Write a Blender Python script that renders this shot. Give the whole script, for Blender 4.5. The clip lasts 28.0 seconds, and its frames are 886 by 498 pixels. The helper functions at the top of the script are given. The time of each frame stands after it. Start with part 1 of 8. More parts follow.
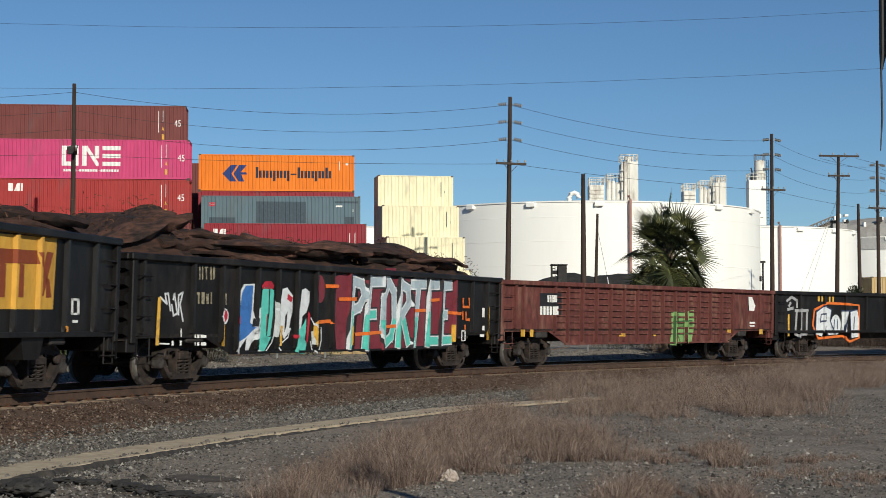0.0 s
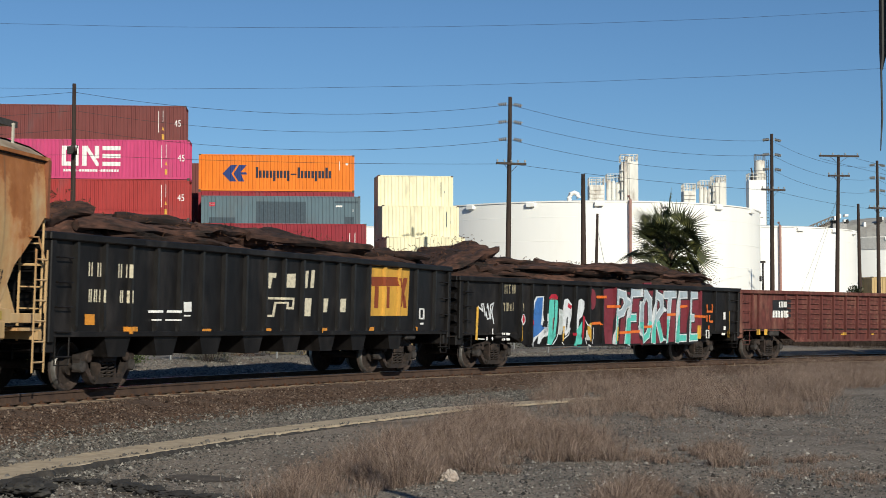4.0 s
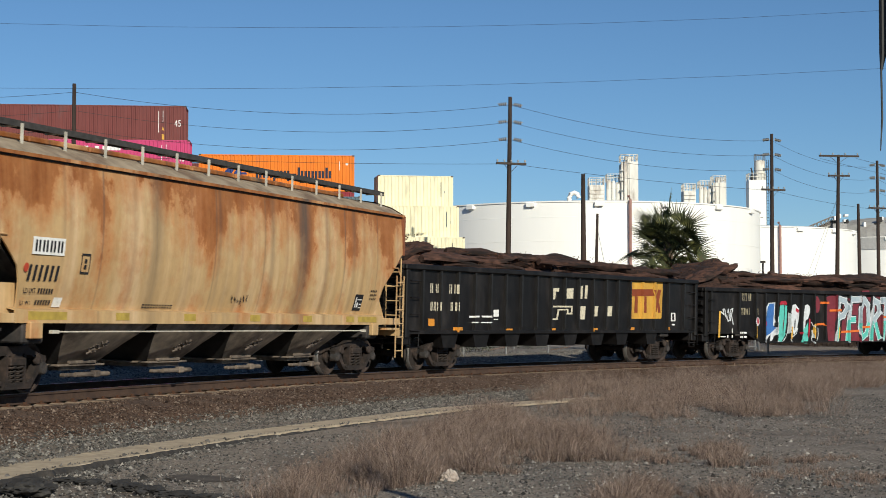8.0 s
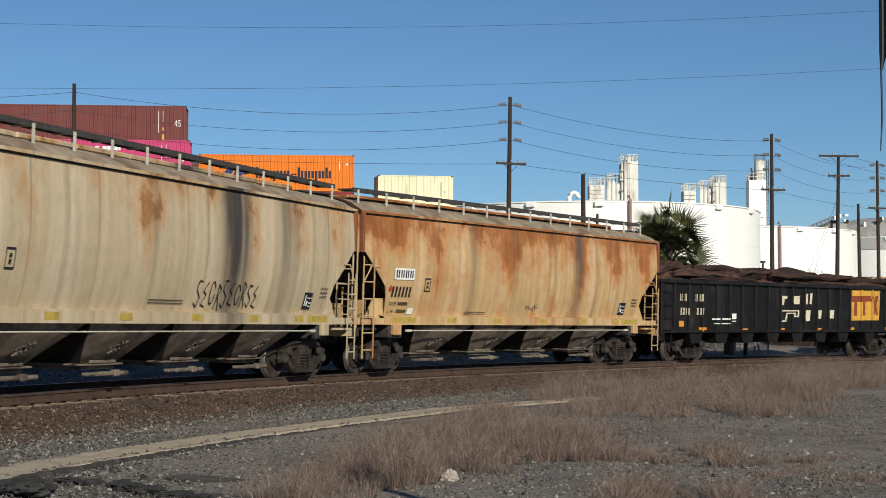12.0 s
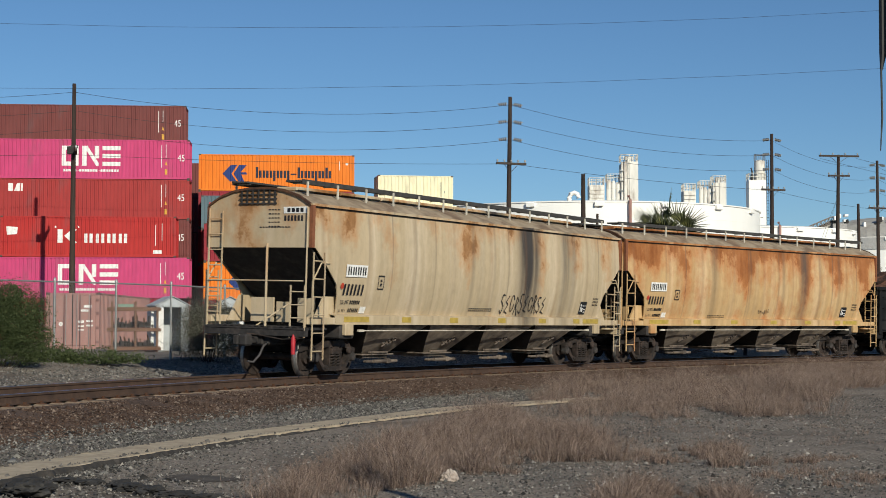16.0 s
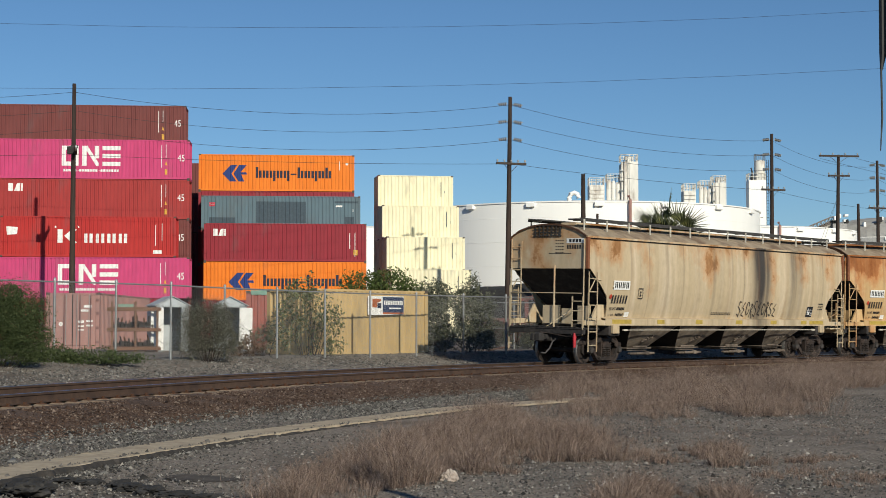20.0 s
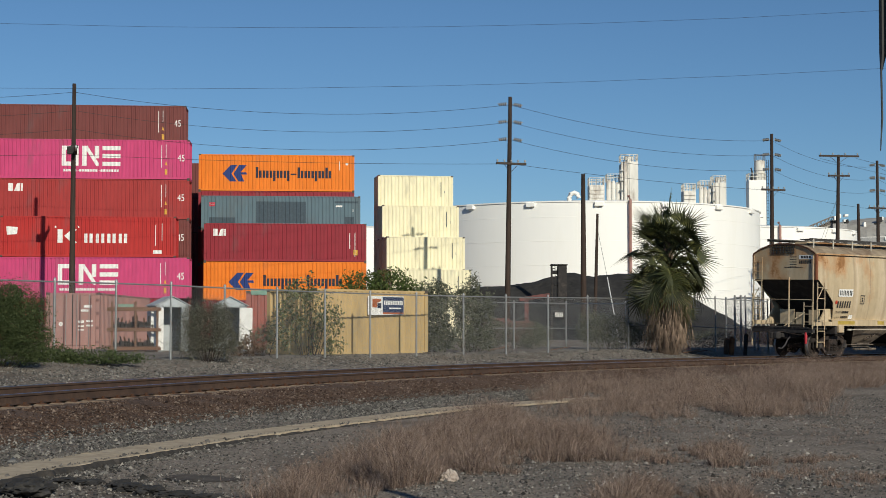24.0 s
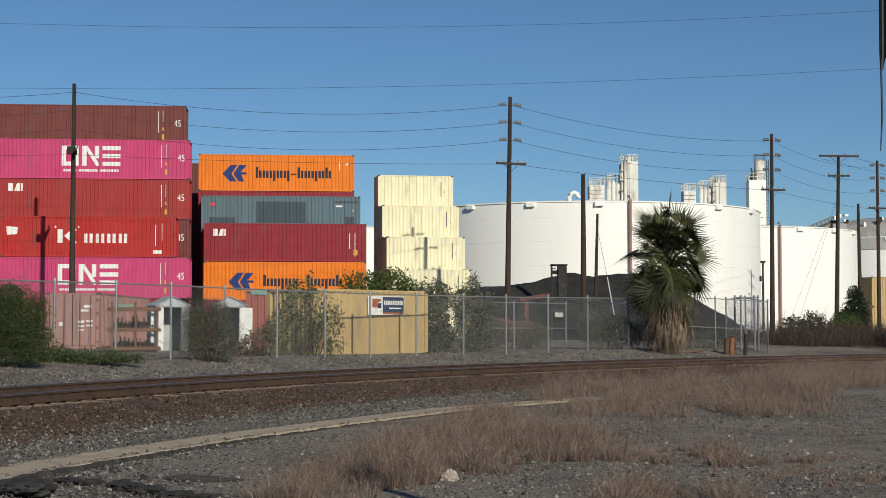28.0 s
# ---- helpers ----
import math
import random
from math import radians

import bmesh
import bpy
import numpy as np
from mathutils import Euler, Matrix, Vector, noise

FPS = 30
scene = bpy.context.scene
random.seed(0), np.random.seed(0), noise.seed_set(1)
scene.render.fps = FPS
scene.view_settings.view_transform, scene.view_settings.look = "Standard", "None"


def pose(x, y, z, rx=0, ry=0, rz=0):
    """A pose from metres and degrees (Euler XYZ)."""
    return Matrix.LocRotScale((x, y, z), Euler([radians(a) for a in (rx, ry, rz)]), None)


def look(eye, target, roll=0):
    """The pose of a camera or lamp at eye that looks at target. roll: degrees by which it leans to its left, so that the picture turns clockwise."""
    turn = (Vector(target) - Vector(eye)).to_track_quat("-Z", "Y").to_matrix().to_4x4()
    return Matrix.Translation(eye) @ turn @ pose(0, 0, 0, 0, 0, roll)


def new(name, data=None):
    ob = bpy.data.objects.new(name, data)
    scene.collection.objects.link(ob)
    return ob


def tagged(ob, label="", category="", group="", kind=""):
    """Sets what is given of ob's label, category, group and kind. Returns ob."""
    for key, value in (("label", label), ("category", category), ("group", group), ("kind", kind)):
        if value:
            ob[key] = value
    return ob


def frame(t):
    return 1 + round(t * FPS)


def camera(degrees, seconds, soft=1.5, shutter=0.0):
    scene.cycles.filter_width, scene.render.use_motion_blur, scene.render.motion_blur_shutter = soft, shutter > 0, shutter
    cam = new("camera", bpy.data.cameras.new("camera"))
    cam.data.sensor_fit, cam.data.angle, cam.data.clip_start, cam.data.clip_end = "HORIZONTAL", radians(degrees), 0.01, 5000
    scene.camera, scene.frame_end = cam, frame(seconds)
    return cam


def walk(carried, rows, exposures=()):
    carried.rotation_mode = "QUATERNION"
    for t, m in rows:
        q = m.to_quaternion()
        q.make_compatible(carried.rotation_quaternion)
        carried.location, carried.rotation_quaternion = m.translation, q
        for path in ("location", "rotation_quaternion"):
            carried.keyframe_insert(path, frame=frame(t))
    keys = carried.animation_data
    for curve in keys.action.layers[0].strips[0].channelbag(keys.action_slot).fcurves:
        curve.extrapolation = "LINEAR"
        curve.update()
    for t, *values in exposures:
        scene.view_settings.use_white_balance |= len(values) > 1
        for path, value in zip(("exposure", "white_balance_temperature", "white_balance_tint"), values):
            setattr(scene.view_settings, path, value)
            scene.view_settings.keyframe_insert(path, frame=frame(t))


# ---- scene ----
cam = camera(31.66, 28.0, soft=0.8, shutter=0.3)
EYE_Z = 1.14
EYE = pose(0, 0, EYE_Z, 92.9, 0, 0)
walk(cam, [(0, EYE), (28, EYE)], exposures=[(t, e, 5950, 3) for t, e in ((0, 0.08), (3, 0.14), (6, 0.2), (9, 0.19), (11, 0.14), (16, 0.12), (20, 0.1), (24, -0.04), (28, -0.06))])

# ---- light ----
SUN_HIGH, SUN_WAY = 25.5, 24.5
world = bpy.data.worlds.new("sky_world")
scene.world = world
world.use_nodes = True
wn = world.node_tree
sky = wn.nodes.new("ShaderNodeTexSky")
sky.sky_type = 'NISHITA'
sky.sun_disc = False
sky.sun_elevation = radians(SUN_HIGH)
sky.sun_rotation = radians(180 - SUN_WAY)
sky.air_density, sky.dust_density, sky.ozone_density = 0.85, 0.0, 5.0
wn.links.new(sky.outputs[0], wn.nodes["Background"].inputs[0])
wn.nodes["Background"].inputs[1].default_value = 0.066
sun = new("sun", bpy.data.lights.new("sun", 'SUN'))
sun.data.energy, sun.data.angle, sun.data.color = 4.2, radians(0.5), (1.0, 0.865, 0.69)
_e, _a = radians(SUN_HIGH), radians(SUN_WAY)
sun.matrix_world = look((100 * math.sin(_a) * math.cos(_e), -100 * math.cos(_a) * math.cos(_e), 100 * math.sin(_e)), (0, 0, 0))



# ---- mesh builder ----
class Geo:
    """Vertices and faces of one part."""
    def __init__(self):
        self.v, self.f = [], []

    def add(self, vs, fs):
        n = len(self.v)
        self.v += [tuple(p) for p in vs]
        self.f += [tuple(i + n for i in q) for q in fs]
        return self

    def box(self, x0, x1, y0, y1, z0, z1, c=0.0):
        x0, x1 = min(x0, x1), max(x0, x1)
        y0, y1 = min(y0, y1), max(y0, y1)
        z0, z1 = min(z0, z1), max(z0, z1)
        if c <= 0:
            vs = [(x, y, z) for z in (z0, z1) for y in (y0, y1) for x in (x0, x1)]
            return self.add(vs, [(0, 2, 3, 1), (4, 5, 7, 6), (0, 1, 5, 4), (2, 6, 7, 3), (0, 4, 6, 2), (1, 3, 7, 5)])
        ring = lambda d, z: [(x0 + d, y0 + c, z), (x0 + c, y0 + d, z), (x1 - c, y0 + d, z), (x1 - d, y0 + c, z),
                             (x1 - d, y1 - c, z), (x1 - c, y1 - d, z), (x0 + c, y1 - d, z), (x0 + d, y1 - c, z)]
        return self.loft([ring(c, z0), ring(0, z0 + c), ring(0, z1 - c), ring(c, z1)], caps=True)

    def loft(self, rings, closed=True, caps=False):
        n, m = len(rings[0]), len(rings)
        vs = [p for r in rings for p in r]
        fs = []
        for j in range(m - 1):
            for i in range(n if closed else n - 1):
                k = (i + 1) % n
                fs.append((j * n + i, j * n + k, (j + 1) * n + k, (j + 1) * n + i))
        if caps:
            fs.append(tuple(range(n - 1, -1, -1)))
            fs.append(tuple((m - 1) * n + i for i in range(n)))
        return self.add(vs, fs)

    def tube(self, pts, r, n=6, caps=True):
        pts = [Vector(p) for p in pts]
        rs = r if isinstance(r, (list, tuple)) else [r] * len(pts)
        rings = []
        for i, p in enumerate(pts):
            d = (pts[min(i + 1, len(pts) - 1)] - pts[max(i - 1, 0)]).normalized()
            a = d.cross(Vector((0, 0, 1)) if abs(d.z) < 0.9 else Vector((0, 1, 0))).normalized()
            b = d.cross(a)
            rings.append([tuple(p + rs[i] * (math.cos(t) * a + math.sin(t) * b)) for t in [2 * math.pi * k / n for k in range(n)]])
        return self.loft(rings, caps=caps)

    def bar(self, p, q, w, h, up=(0, 0, 1)):
        """A rectangular bar from p to q, w across and h along up."""
        p, q, up = Vector(p), Vector(q), Vector(up)
        d = (q - p).normalized()
        a = d.cross(up).normalized() * (w / 2)
        b = a.cross(d).normalized() * (h / 2)
        return self.loft([[tuple(o + s * a + t * b) for s, t in ((-1, -1), (1, -1), (1, 1), (-1, 1))] for o in (p, q)], caps=True)

    def slab(self, poly, axis, lo, hi):
        """A flat outline (two coordinates) made thick along axis 0, 1 or 2."""
        def put(p, h):
            q = list(p)
            q.insert(axis, h)
            return tuple(q)
        n = len(poly)
        fs = [tuple(range(n - 1, -1, -1)), tuple(range(n, 2 * n))] + [(i, (i + 1) % n, n + (i + 1) % n, n + i) for i in range(n)]
        return self.add([put(p, lo) for p in poly] + [put(p, hi) for p in poly], fs)

    def lathe(self, prof, n=24, axis=1, centre=(0, 0, 0)):
        """A turned profile of (radius, height) round axis."""
        rings = []
        for r, h in prof:
            ring = []
            for k in range(n):
                t = 2 * math.pi * k / n
                p = [r * math.cos(t), r * math.sin(t)]
                p.insert(axis, h)
                ring.append(tuple(p[i] + centre[i] for i in range(3)))
            rings.append(ring)
        return self.loft(rings, caps=True)


def mesh_of(name, geo, mat, smooth=False):
    me = bpy.data.meshes.new(name)
    me.from_pydata(geo.v, [], geo.f)
    bm = bmesh.new()
    bm.from_mesh(me)
    bmesh.ops.recalc_face_normals(bm, faces=bm.faces)
    bm.to_mesh(me)
    bm.free()
    me.materials.append(mat)
    if smooth:
        me.polygons.foreach_set("use_smooth", [True] * len(me.polygons))
        me.set_sharp_from_angle(angle=radians(40))
    return me


def raw_mesh(name, geo, mat):
    me = bpy.data.meshes.new(name)
    me.from_pydata(geo.v, [], geo.f)
    me.materials.append(mat)
    return me


def triangles(name, v, f, mat):
    """A mesh straight from arrays of vertices and triangles."""
    v, f = np.ascontiguousarray(v, np.float32).reshape(-1, 3), np.ascontiguousarray(f, np.int32).reshape(-1, 3)
    me = bpy.data.meshes.new(name)
    me.vertices.add(len(v))
    me.vertices.foreach_set("co", v.ravel())
    me.loops.add(f.size)
    me.loops.foreach_set("vertex_index", f.ravel())
    me.polygons.add(len(f))
    me.polygons.foreach_set("loop_start", np.arange(0, f.size, 3, dtype=np.int32))
    me.update(calc_edges=True)
    me.materials.append(mat)
    return me


def part(name, geo, mat, parent, label="", smooth=False, m=None):
    ob = new(name, mesh_of(name, geo, mat, smooth))
    ob.parent = parent
    if m is not None:
        ob.matrix_basis = m
    if label:
        ob["label"] = label
    return ob


def thing(name, label, category, m=None, group="", kind=""):
    ob = new(name)
    ob.empty_display_size = 0.3
    if m is not None:
        ob.matrix_basis = m
    return tagged(ob, label, category, group, kind)


# ---- materials ----
def mat(name, col, rough=0.8, metal=0.0, vary=0.25, scale=6.0, col2=None, mix=0.0, mscale=1.5, bump=0.15, bscale=60.0, stretch=(1, 1, 1), spec=0.4, hue=0.0):
    """Base colour with fine grain (vary), patches of a second colour (mix) and a fine relief."""
    m = bpy.data.materials.new(name)
    m.use_nodes = True
    nt = m.node_tree
    L = nt.links.new
    bs = nt.nodes["Principled BSDF"]
    bs.inputs["Roughness"].default_value = rough
    bs.inputs["Metallic"].default_value = metal
    bs.inputs["Specular IOR Level"].default_value = spec
    tc = nt.nodes.new("ShaderNodeTexCoord")
    mp = nt.nodes.new("ShaderNodeMapping")
    mp.inputs["Scale"].default_value = stretch
    L(tc.outputs["Object"], mp.inputs[0])
    n1 = nt.nodes.new("ShaderNodeTexNoise")
    n1.inputs["Scale"].default_value = scale
    n1.inputs["Detail"].default_value = 6
    L(mp.outputs[0], n1.inputs["Vector"])
    mr = nt.nodes.new("ShaderNodeMapRange")
    mr.inputs[1].default_value, mr.inputs[2].default_value = 0.25, 0.75
    mr.inputs[3].default_value, mr.inputs[4].default_value = 1 - vary, 1 + vary
    L(n1.outputs[0], mr.inputs[0])
    base = nt.nodes.new("ShaderNodeMix")
    base.data_type = 'RGBA'
    base.inputs["A"].default_value = (*col, 1)
    base.inputs["B"].default_value = (*(col2 or col), 1)
    n2 = nt.nodes.new("ShaderNodeTexNoise")
    n2.inputs["Scale"].default_value = mscale
    n2.inputs["Detail"].default_value = 8
    n2.inputs["Roughness"].default_value = 0.65
    L(mp.outputs[0], n2.inputs["Vector"])
    r2 = nt.nodes.new("ShaderNodeMapRange")
    r2.inputs[1].default_value = 0.62 - 0.3 * mix
    r2.inputs[2].default_value = 0.78 - 0.3 * mix
    r2.inputs[4].default_value = 1.0 if mix > 0 else 0.0
    L(n2.outputs[0], r2.inputs[0])
    L(r2.outputs[0], base.inputs["Factor"])
    mul = nt.nodes.new("ShaderNodeVectorMath")
    mul.operation = 'SCALE'
    L(base.outputs["Result"], mul.inputs[0])
    L(mr.outputs[0], mul.inputs["Scale"])
    last = mul.outputs[0]
    if hue > 0:
        oi = nt.nodes.new("ShaderNodeObjectInfo")
        h = nt.nodes.new("ShaderNodeMapRange")
        h.inputs[3].default_value, h.inputs[4].default_value = 1 - hue, 1 + hue
        L(oi.outputs["Random"], h.inputs[0])
        m3 = nt.nodes.new("ShaderNodeVectorMath")
        m3.operation = 'SCALE'
        L(last, m3.inputs[0])
        L(h.outputs[0], m3.inputs["Scale"])
        last = m3.outputs[0]
    L(last, bs.inputs["Base Color"])
    if bump > 0:
        n3 = nt.nodes.new("ShaderNodeTexNoise")
        n3.inputs["Scale"].default_value = bscale
        n3.inputs["Detail"].default_value = 4
        L(tc.outputs["Object"], n3.inputs["Vector"])
        b = nt.nodes.new("ShaderNodeBump")
        b.inputs["Strength"].default_value = bump
        b.inputs["Distance"].default_value = 0.02
        L(n3.outputs[0], b.inputs["Height"])
        L(b.outputs[0], bs.inputs["Normal"])
    return m


def island_mat(name, cols, rough=0.9, spread=0.35, translucent=0.0):
    """For joined small pieces: each island takes its own tone between the colours."""
    m = bpy.data.materials.new(name)
    m.use_nodes = True
    nt = m.node_tree
    L = nt.links.new
    bs = nt.nodes["Principled BSDF"]
    bs.inputs["Roughness"].default_value = rough
    bs.inputs["Specular IOR Level"].default_value = 0.25
    g = nt.nodes.new("ShaderNodeNewGeometry")
    r = nt.nodes.new("ShaderNodeValToRGB")
    r.color_ramp.elements[0].color = (*cols[0], 1)
    r.color_ramp.elements[1].color = (*cols[-1], 1)
    for i, c in enumerate(cols[1:-1]):
        e = r.color_ramp.elements.new((i + 1) / (len(cols) - 1))
        e.color = (*c, 1)
    L(g.outputs["Random Per Island"], r.inputs[0])
    L(r.outputs[0], bs.inputs["Base Color"])
    if translucent > 0:
        tr = nt.nodes.new("ShaderNodeBsdfTranslucent")
        mx = nt.nodes.new("ShaderNodeMixShader")
        mx.inputs[0].default_value = translucent
        L(r.outputs[0], tr.inputs[0])
        L(bs.outputs[0], mx.inputs[1])
        L(tr.outputs[0], mx.inputs[2])
        L(mx.outputs[0], nt.nodes["Material Output"].inputs[0])
    return m


def streaked(name, base, rust, soot, streaks, top, rust_amount, top_rust=0.55):
    """Weathered hopper paint: rust runs down from the eave, soot in vertical bands (u, half width, strength)."""
    m = bpy.data.materials.new(name)
    m.use_nodes = True
    nt = m.node_tree
    L = nt.links.new
    bs = nt.nodes["Principled BSDF"]
    bs.inputs["Roughness"].default_value = 0.62
    bs.inputs["Specular IOR Level"].default_value = 0.3
    tc = nt.nodes.new("ShaderNodeTexCoord")
    sep = nt.nodes.new("ShaderNodeSeparateXYZ")
    L(tc.outputs["Object"], sep.inputs[0])

    def math_(op, a, b=None, c=None, clamp=False):
        n = nt.nodes.new("ShaderNodeMath")
        n.operation = op
        n.use_clamp = clamp
        for i, x in enumerate((a, b, c)):
            if x is None:
                continue
            if isinstance(x, (int, float)):
                n.inputs[i].default_value = x
            else:
                L(x, n.inputs[i])
        return n.outputs[0]

    def noise_(scale, stretch, detail=6, rough=0.6):
        mp = nt.nodes.new("ShaderNodeMapping")
        mp.inputs["Scale"].default_value = stretch
        L(tc.outputs["Object"], mp.inputs[0])
        n = nt.nodes.new("ShaderNodeTexNoise")
        n.inputs["Scale"].default_value = scale
        n.inputs["Detail"].default_value = detail
        n.inputs["Roughness"].default_value = rough
        L(mp.outputs[0], n.inputs["Vector"])
        return n.outputs[0]

    def mixc(f, a, b):
        n = nt.nodes.new("ShaderNodeMix")
        n.data_type = 'RGBA'
        L(f, n.inputs["Factor"])
        for s, x in (("A", a), ("B", b)):
            if isinstance(x, tuple):
                n.inputs[s].default_value = (*x, 1)
            else:
                L(x, n.inputs[s])
        return n.outputs["Result"]

    high = math_('DIVIDE', math_('SUBTRACT', sep.outputs["Z"], 1.3), top - 1.3, clamp=True)
    runs = noise_(1.0, (0.9, 1, 0.3))
    fine = noise_(1.0, (5.5, 1, 0.3))
    panel = noise_(1.0, (0.75, 1, 0.02), 2, 0.4)
    blot = noise_(0.6, (1, 1, 0.9), 9, 0.7)
    grit = noise_(5.0, (1, 1, 0.6), 8, 0.7)
    tone = math_('ADD', math_('ADD', math_('MULTIPLY', fine, 0.34), 0.34), math_('ADD', math_('MULTIPLY', grit, 0.44), math_('MULTIPLY', panel, 0.32)))
    seam = math_('ABSOLUTE', math_('SUBTRACT', math_('FRACT', math_('MULTIPLY', math_('ADD', sep.outputs["X"], 19.45), 1 / 2.05)), 0.5))
    seam = math_('MULTIPLY', math_('SUBTRACT', 0.055, seam), 18.0, clamp=True)
    seam = math_('MULTIPLY', math_('MULTIPLY', seam, math_('ADD', math_('MULTIPLY', fine, 1.6), -0.35, clamp=True)), 0.6)
    r = math_('ADD', math_('MULTIPLY', runs, 1.0), math_('MULTIPLY', blot, 1.55))
    r = math_('ADD', r, math_('MULTIPLY', math_('POWER', high, 1.6), top_rust))
    r = math_('MULTIPLY', math_('SUBTRACT', r, 1.72 - rust_amount), 3.2, clamp=True)
    r = math_('MULTIPLY', r, math_('ADD', math_('MULTIPLY', fine, 0.6), 0.6, clamp=True))
    pale = math_('MULTIPLY', math_('SUBTRACT', noise_(1.0, (2.3, 1, 0.12), 5), 0.47), 4.0, clamp=True)
    c = mixc(pale, base, tuple(min(1, x * 1.05 + 0.10) for x in base))
    c = mixc(math_('MULTIPLY', r, 0.85), c, rust)
    deep = math_('MULTIPLY', math_('SUBTRACT', math_('MULTIPLY', r, math_('ADD', blot, math_('MULTIPLY', high, 0.25))), 0.5), 3.0, clamp=True)
    c = mixc(deep, c, tuple(x * 0.5 for x in rust))
    for u, w, s in streaks:
        d = math_('DIVIDE', math_('SUBTRACT', sep.outputs["X"], u), w)
        g = math_('EXPONENT', math_('MULTIPLY', math_('MULTIPLY', d, d), -1.0))
        g = math_('MULTIPLY', g, math_('ADD', math_('MULTIPLY', fine, 2.2), -0.25, clamp=True))
        g = math_('MULTIPLY', g, math_('ADD', math_('MULTIPLY', high, 0.7), 0.45, clamp=True))
        c = mixc(math_('MULTIPLY', g, s, clamp=True), c, soot)
    c = mixc(seam, c, tuple(0.6 * x + 0.4 * y for x, y in zip(soot, rust)))
    mul = nt.nodes.new("ShaderNodeVectorMath")
    mul.operation = 'SCALE'
    L(c, mul.inputs[0])
    L(tone, mul.inputs["Scale"])
    L(mul.outputs[0], bs.inputs["Base Color"])
    b = nt.nodes.new("ShaderNodeBump")
    b.inputs["Strength"].default_value = 0.12
    b.inputs["Distance"].default_value = 0.03
    L(noise_(3.0, (1, 1, 0.3)), b.inputs["Height"])
    L(b.outputs[0], bs.inputs["Normal"])
    return m


STEEL = mat("worn_steel", (0.55, 0.56, 0.6), 0.28, 1.0, 0.15, 20)
RUST = mat("rusty_steel", (0.10, 0.045, 0.022), 0.9, 0.0, 0.4, 18, (0.05, 0.025, 0.016), 0.5, 4, 0.3)
RAIL_SIDE = mat("rail_side", (0.066, 0.039, 0.026), 0.9, 0, 0.3, 12, (0.04, 0.024, 0.018), 0.45, 3)
TIE = mat("weathered_tie", (0.22, 0.165, 0.118), 0.95, 0, 0.3, 8, (0.15, 0.1, 0.07), 0.5, 3, 0.3, 40, hue=0.15)
BLACK = mat("black_paint", (0.0095, 0.0085, 0.0085), 0.45, 0, 0.5, 5, (0.022, 0.019, 0.018), 0.4, 1.2, 0.1, 30, (1, 1, 0.4), 0.25)
BROWN = mat("oxide_paint", (0.10, 0.029, 0.024), 0.75, 0, 0.5, 7, (0.17, 0.082, 0.058), 0.42, 1.5, 0.12, 30, (1, 1, 0.35))
TRUCK = mat("truck_steel", (0.022, 0.0165, 0.014), 0.8, 0, 0.5, 8, (0.05, 0.034, 0.027), 0.5, 3, 0.25, 40)
DARK = mat("dark_underframe", (0.03, 0.027, 0.026), 0.85, 0, 0.4, 8, (0.06, 0.05, 0.045), 0.4, 3)
WHITE = mat("white_paint", (0.78, 0.77, 0.74), 0.6, 0, 0.1, 9, (0.55, 0.53, 0.48), 0.25, 6, 0)
YELLOW = mat("yellow_paint", (0.62, 0.36, 0.05), 0.6, 0, 0.18, 9, (0.35, 0.2, 0.06), 0.35, 5, 0)
AMBER = mat("amber_reflector", (0.62, 0.25, 0.03), 0.4, 0, 0.12, 20, (0.3, 0.14, 0.03), 0.3, 6, 0)
TANK = mat("tank_paint", (0.90, 0.885, 0.84), 0.55, 0, 0.03, 0.5, (0.84, 0.82, 0.76), 0.35, 0.25, 0.04, 3, (1, 1, 0.15))
WOOD = mat("pole_wood", (0.048, 0.032, 0.025), 0.95, 0, 0.35, 7, (0.024, 0.018, 0.016), 0.5, 2, 0.4, 40, (1, 1, 0.1))
WIRE = mat("wire", (0.03, 0.03, 0.03), 0.6, 0, 0.1, 5, bump=0)
GALV = mat("galvanised", (0.33, 0.335, 0.335), 0.45, 0.6, 0.15, 12, (0.3, 0.28, 0.26), 0.3, 5, 0.05)
CONCRETE = mat("kerb_concrete", (0.43, 0.35, 0.245), 0.95, 0, 0.2, 9, (0.31, 0.25, 0.175), 0.45, 2.2, 0.35, 40)
EARTH = mat("gravel_ground", (0.205, 0.170, 0.134), 0.97, 0, 0.6, 16, (0.115, 0.09, 0.07), 0.5, 0.35, 0.8, 26)
BALLAST = mat("ballast", (0.092, 0.058, 0.04), 0.97, 0, 0.6, 18, (0.07, 0.044, 0.031), 0.55, 0.8, 0.9, 30)
PORCELAIN = mat("insulator", (0.34, 0.33, 0.31), 0.3, 0, 0.1, 10, bump=0)

# ---- the track's line: distance s along it, heading th, side l towards the near verge ----
S0, STEP = -150.0, 0.25
_s = np.arange(S0, 300, STEP)
_c = np.clip(_s, -34, 112)
_th = radians(58.184) - 0.0121327 * _c + 7.2795e-05 * _c * _c / 2
_x = np.concatenate([[0], np.cumsum(np.cos((_th[1:] + _th[:-1]) / 2) * STEP)])
_y = np.concatenate([[0], np.cumsum(np.sin((_th[1:] + _th[:-1]) / 2) * STEP)])
_i0 = int(round(-S0 / STEP))
_x, _y = _x - _x[_i0], _y - _y[_i0] + 45.991
CANT = 0.0427


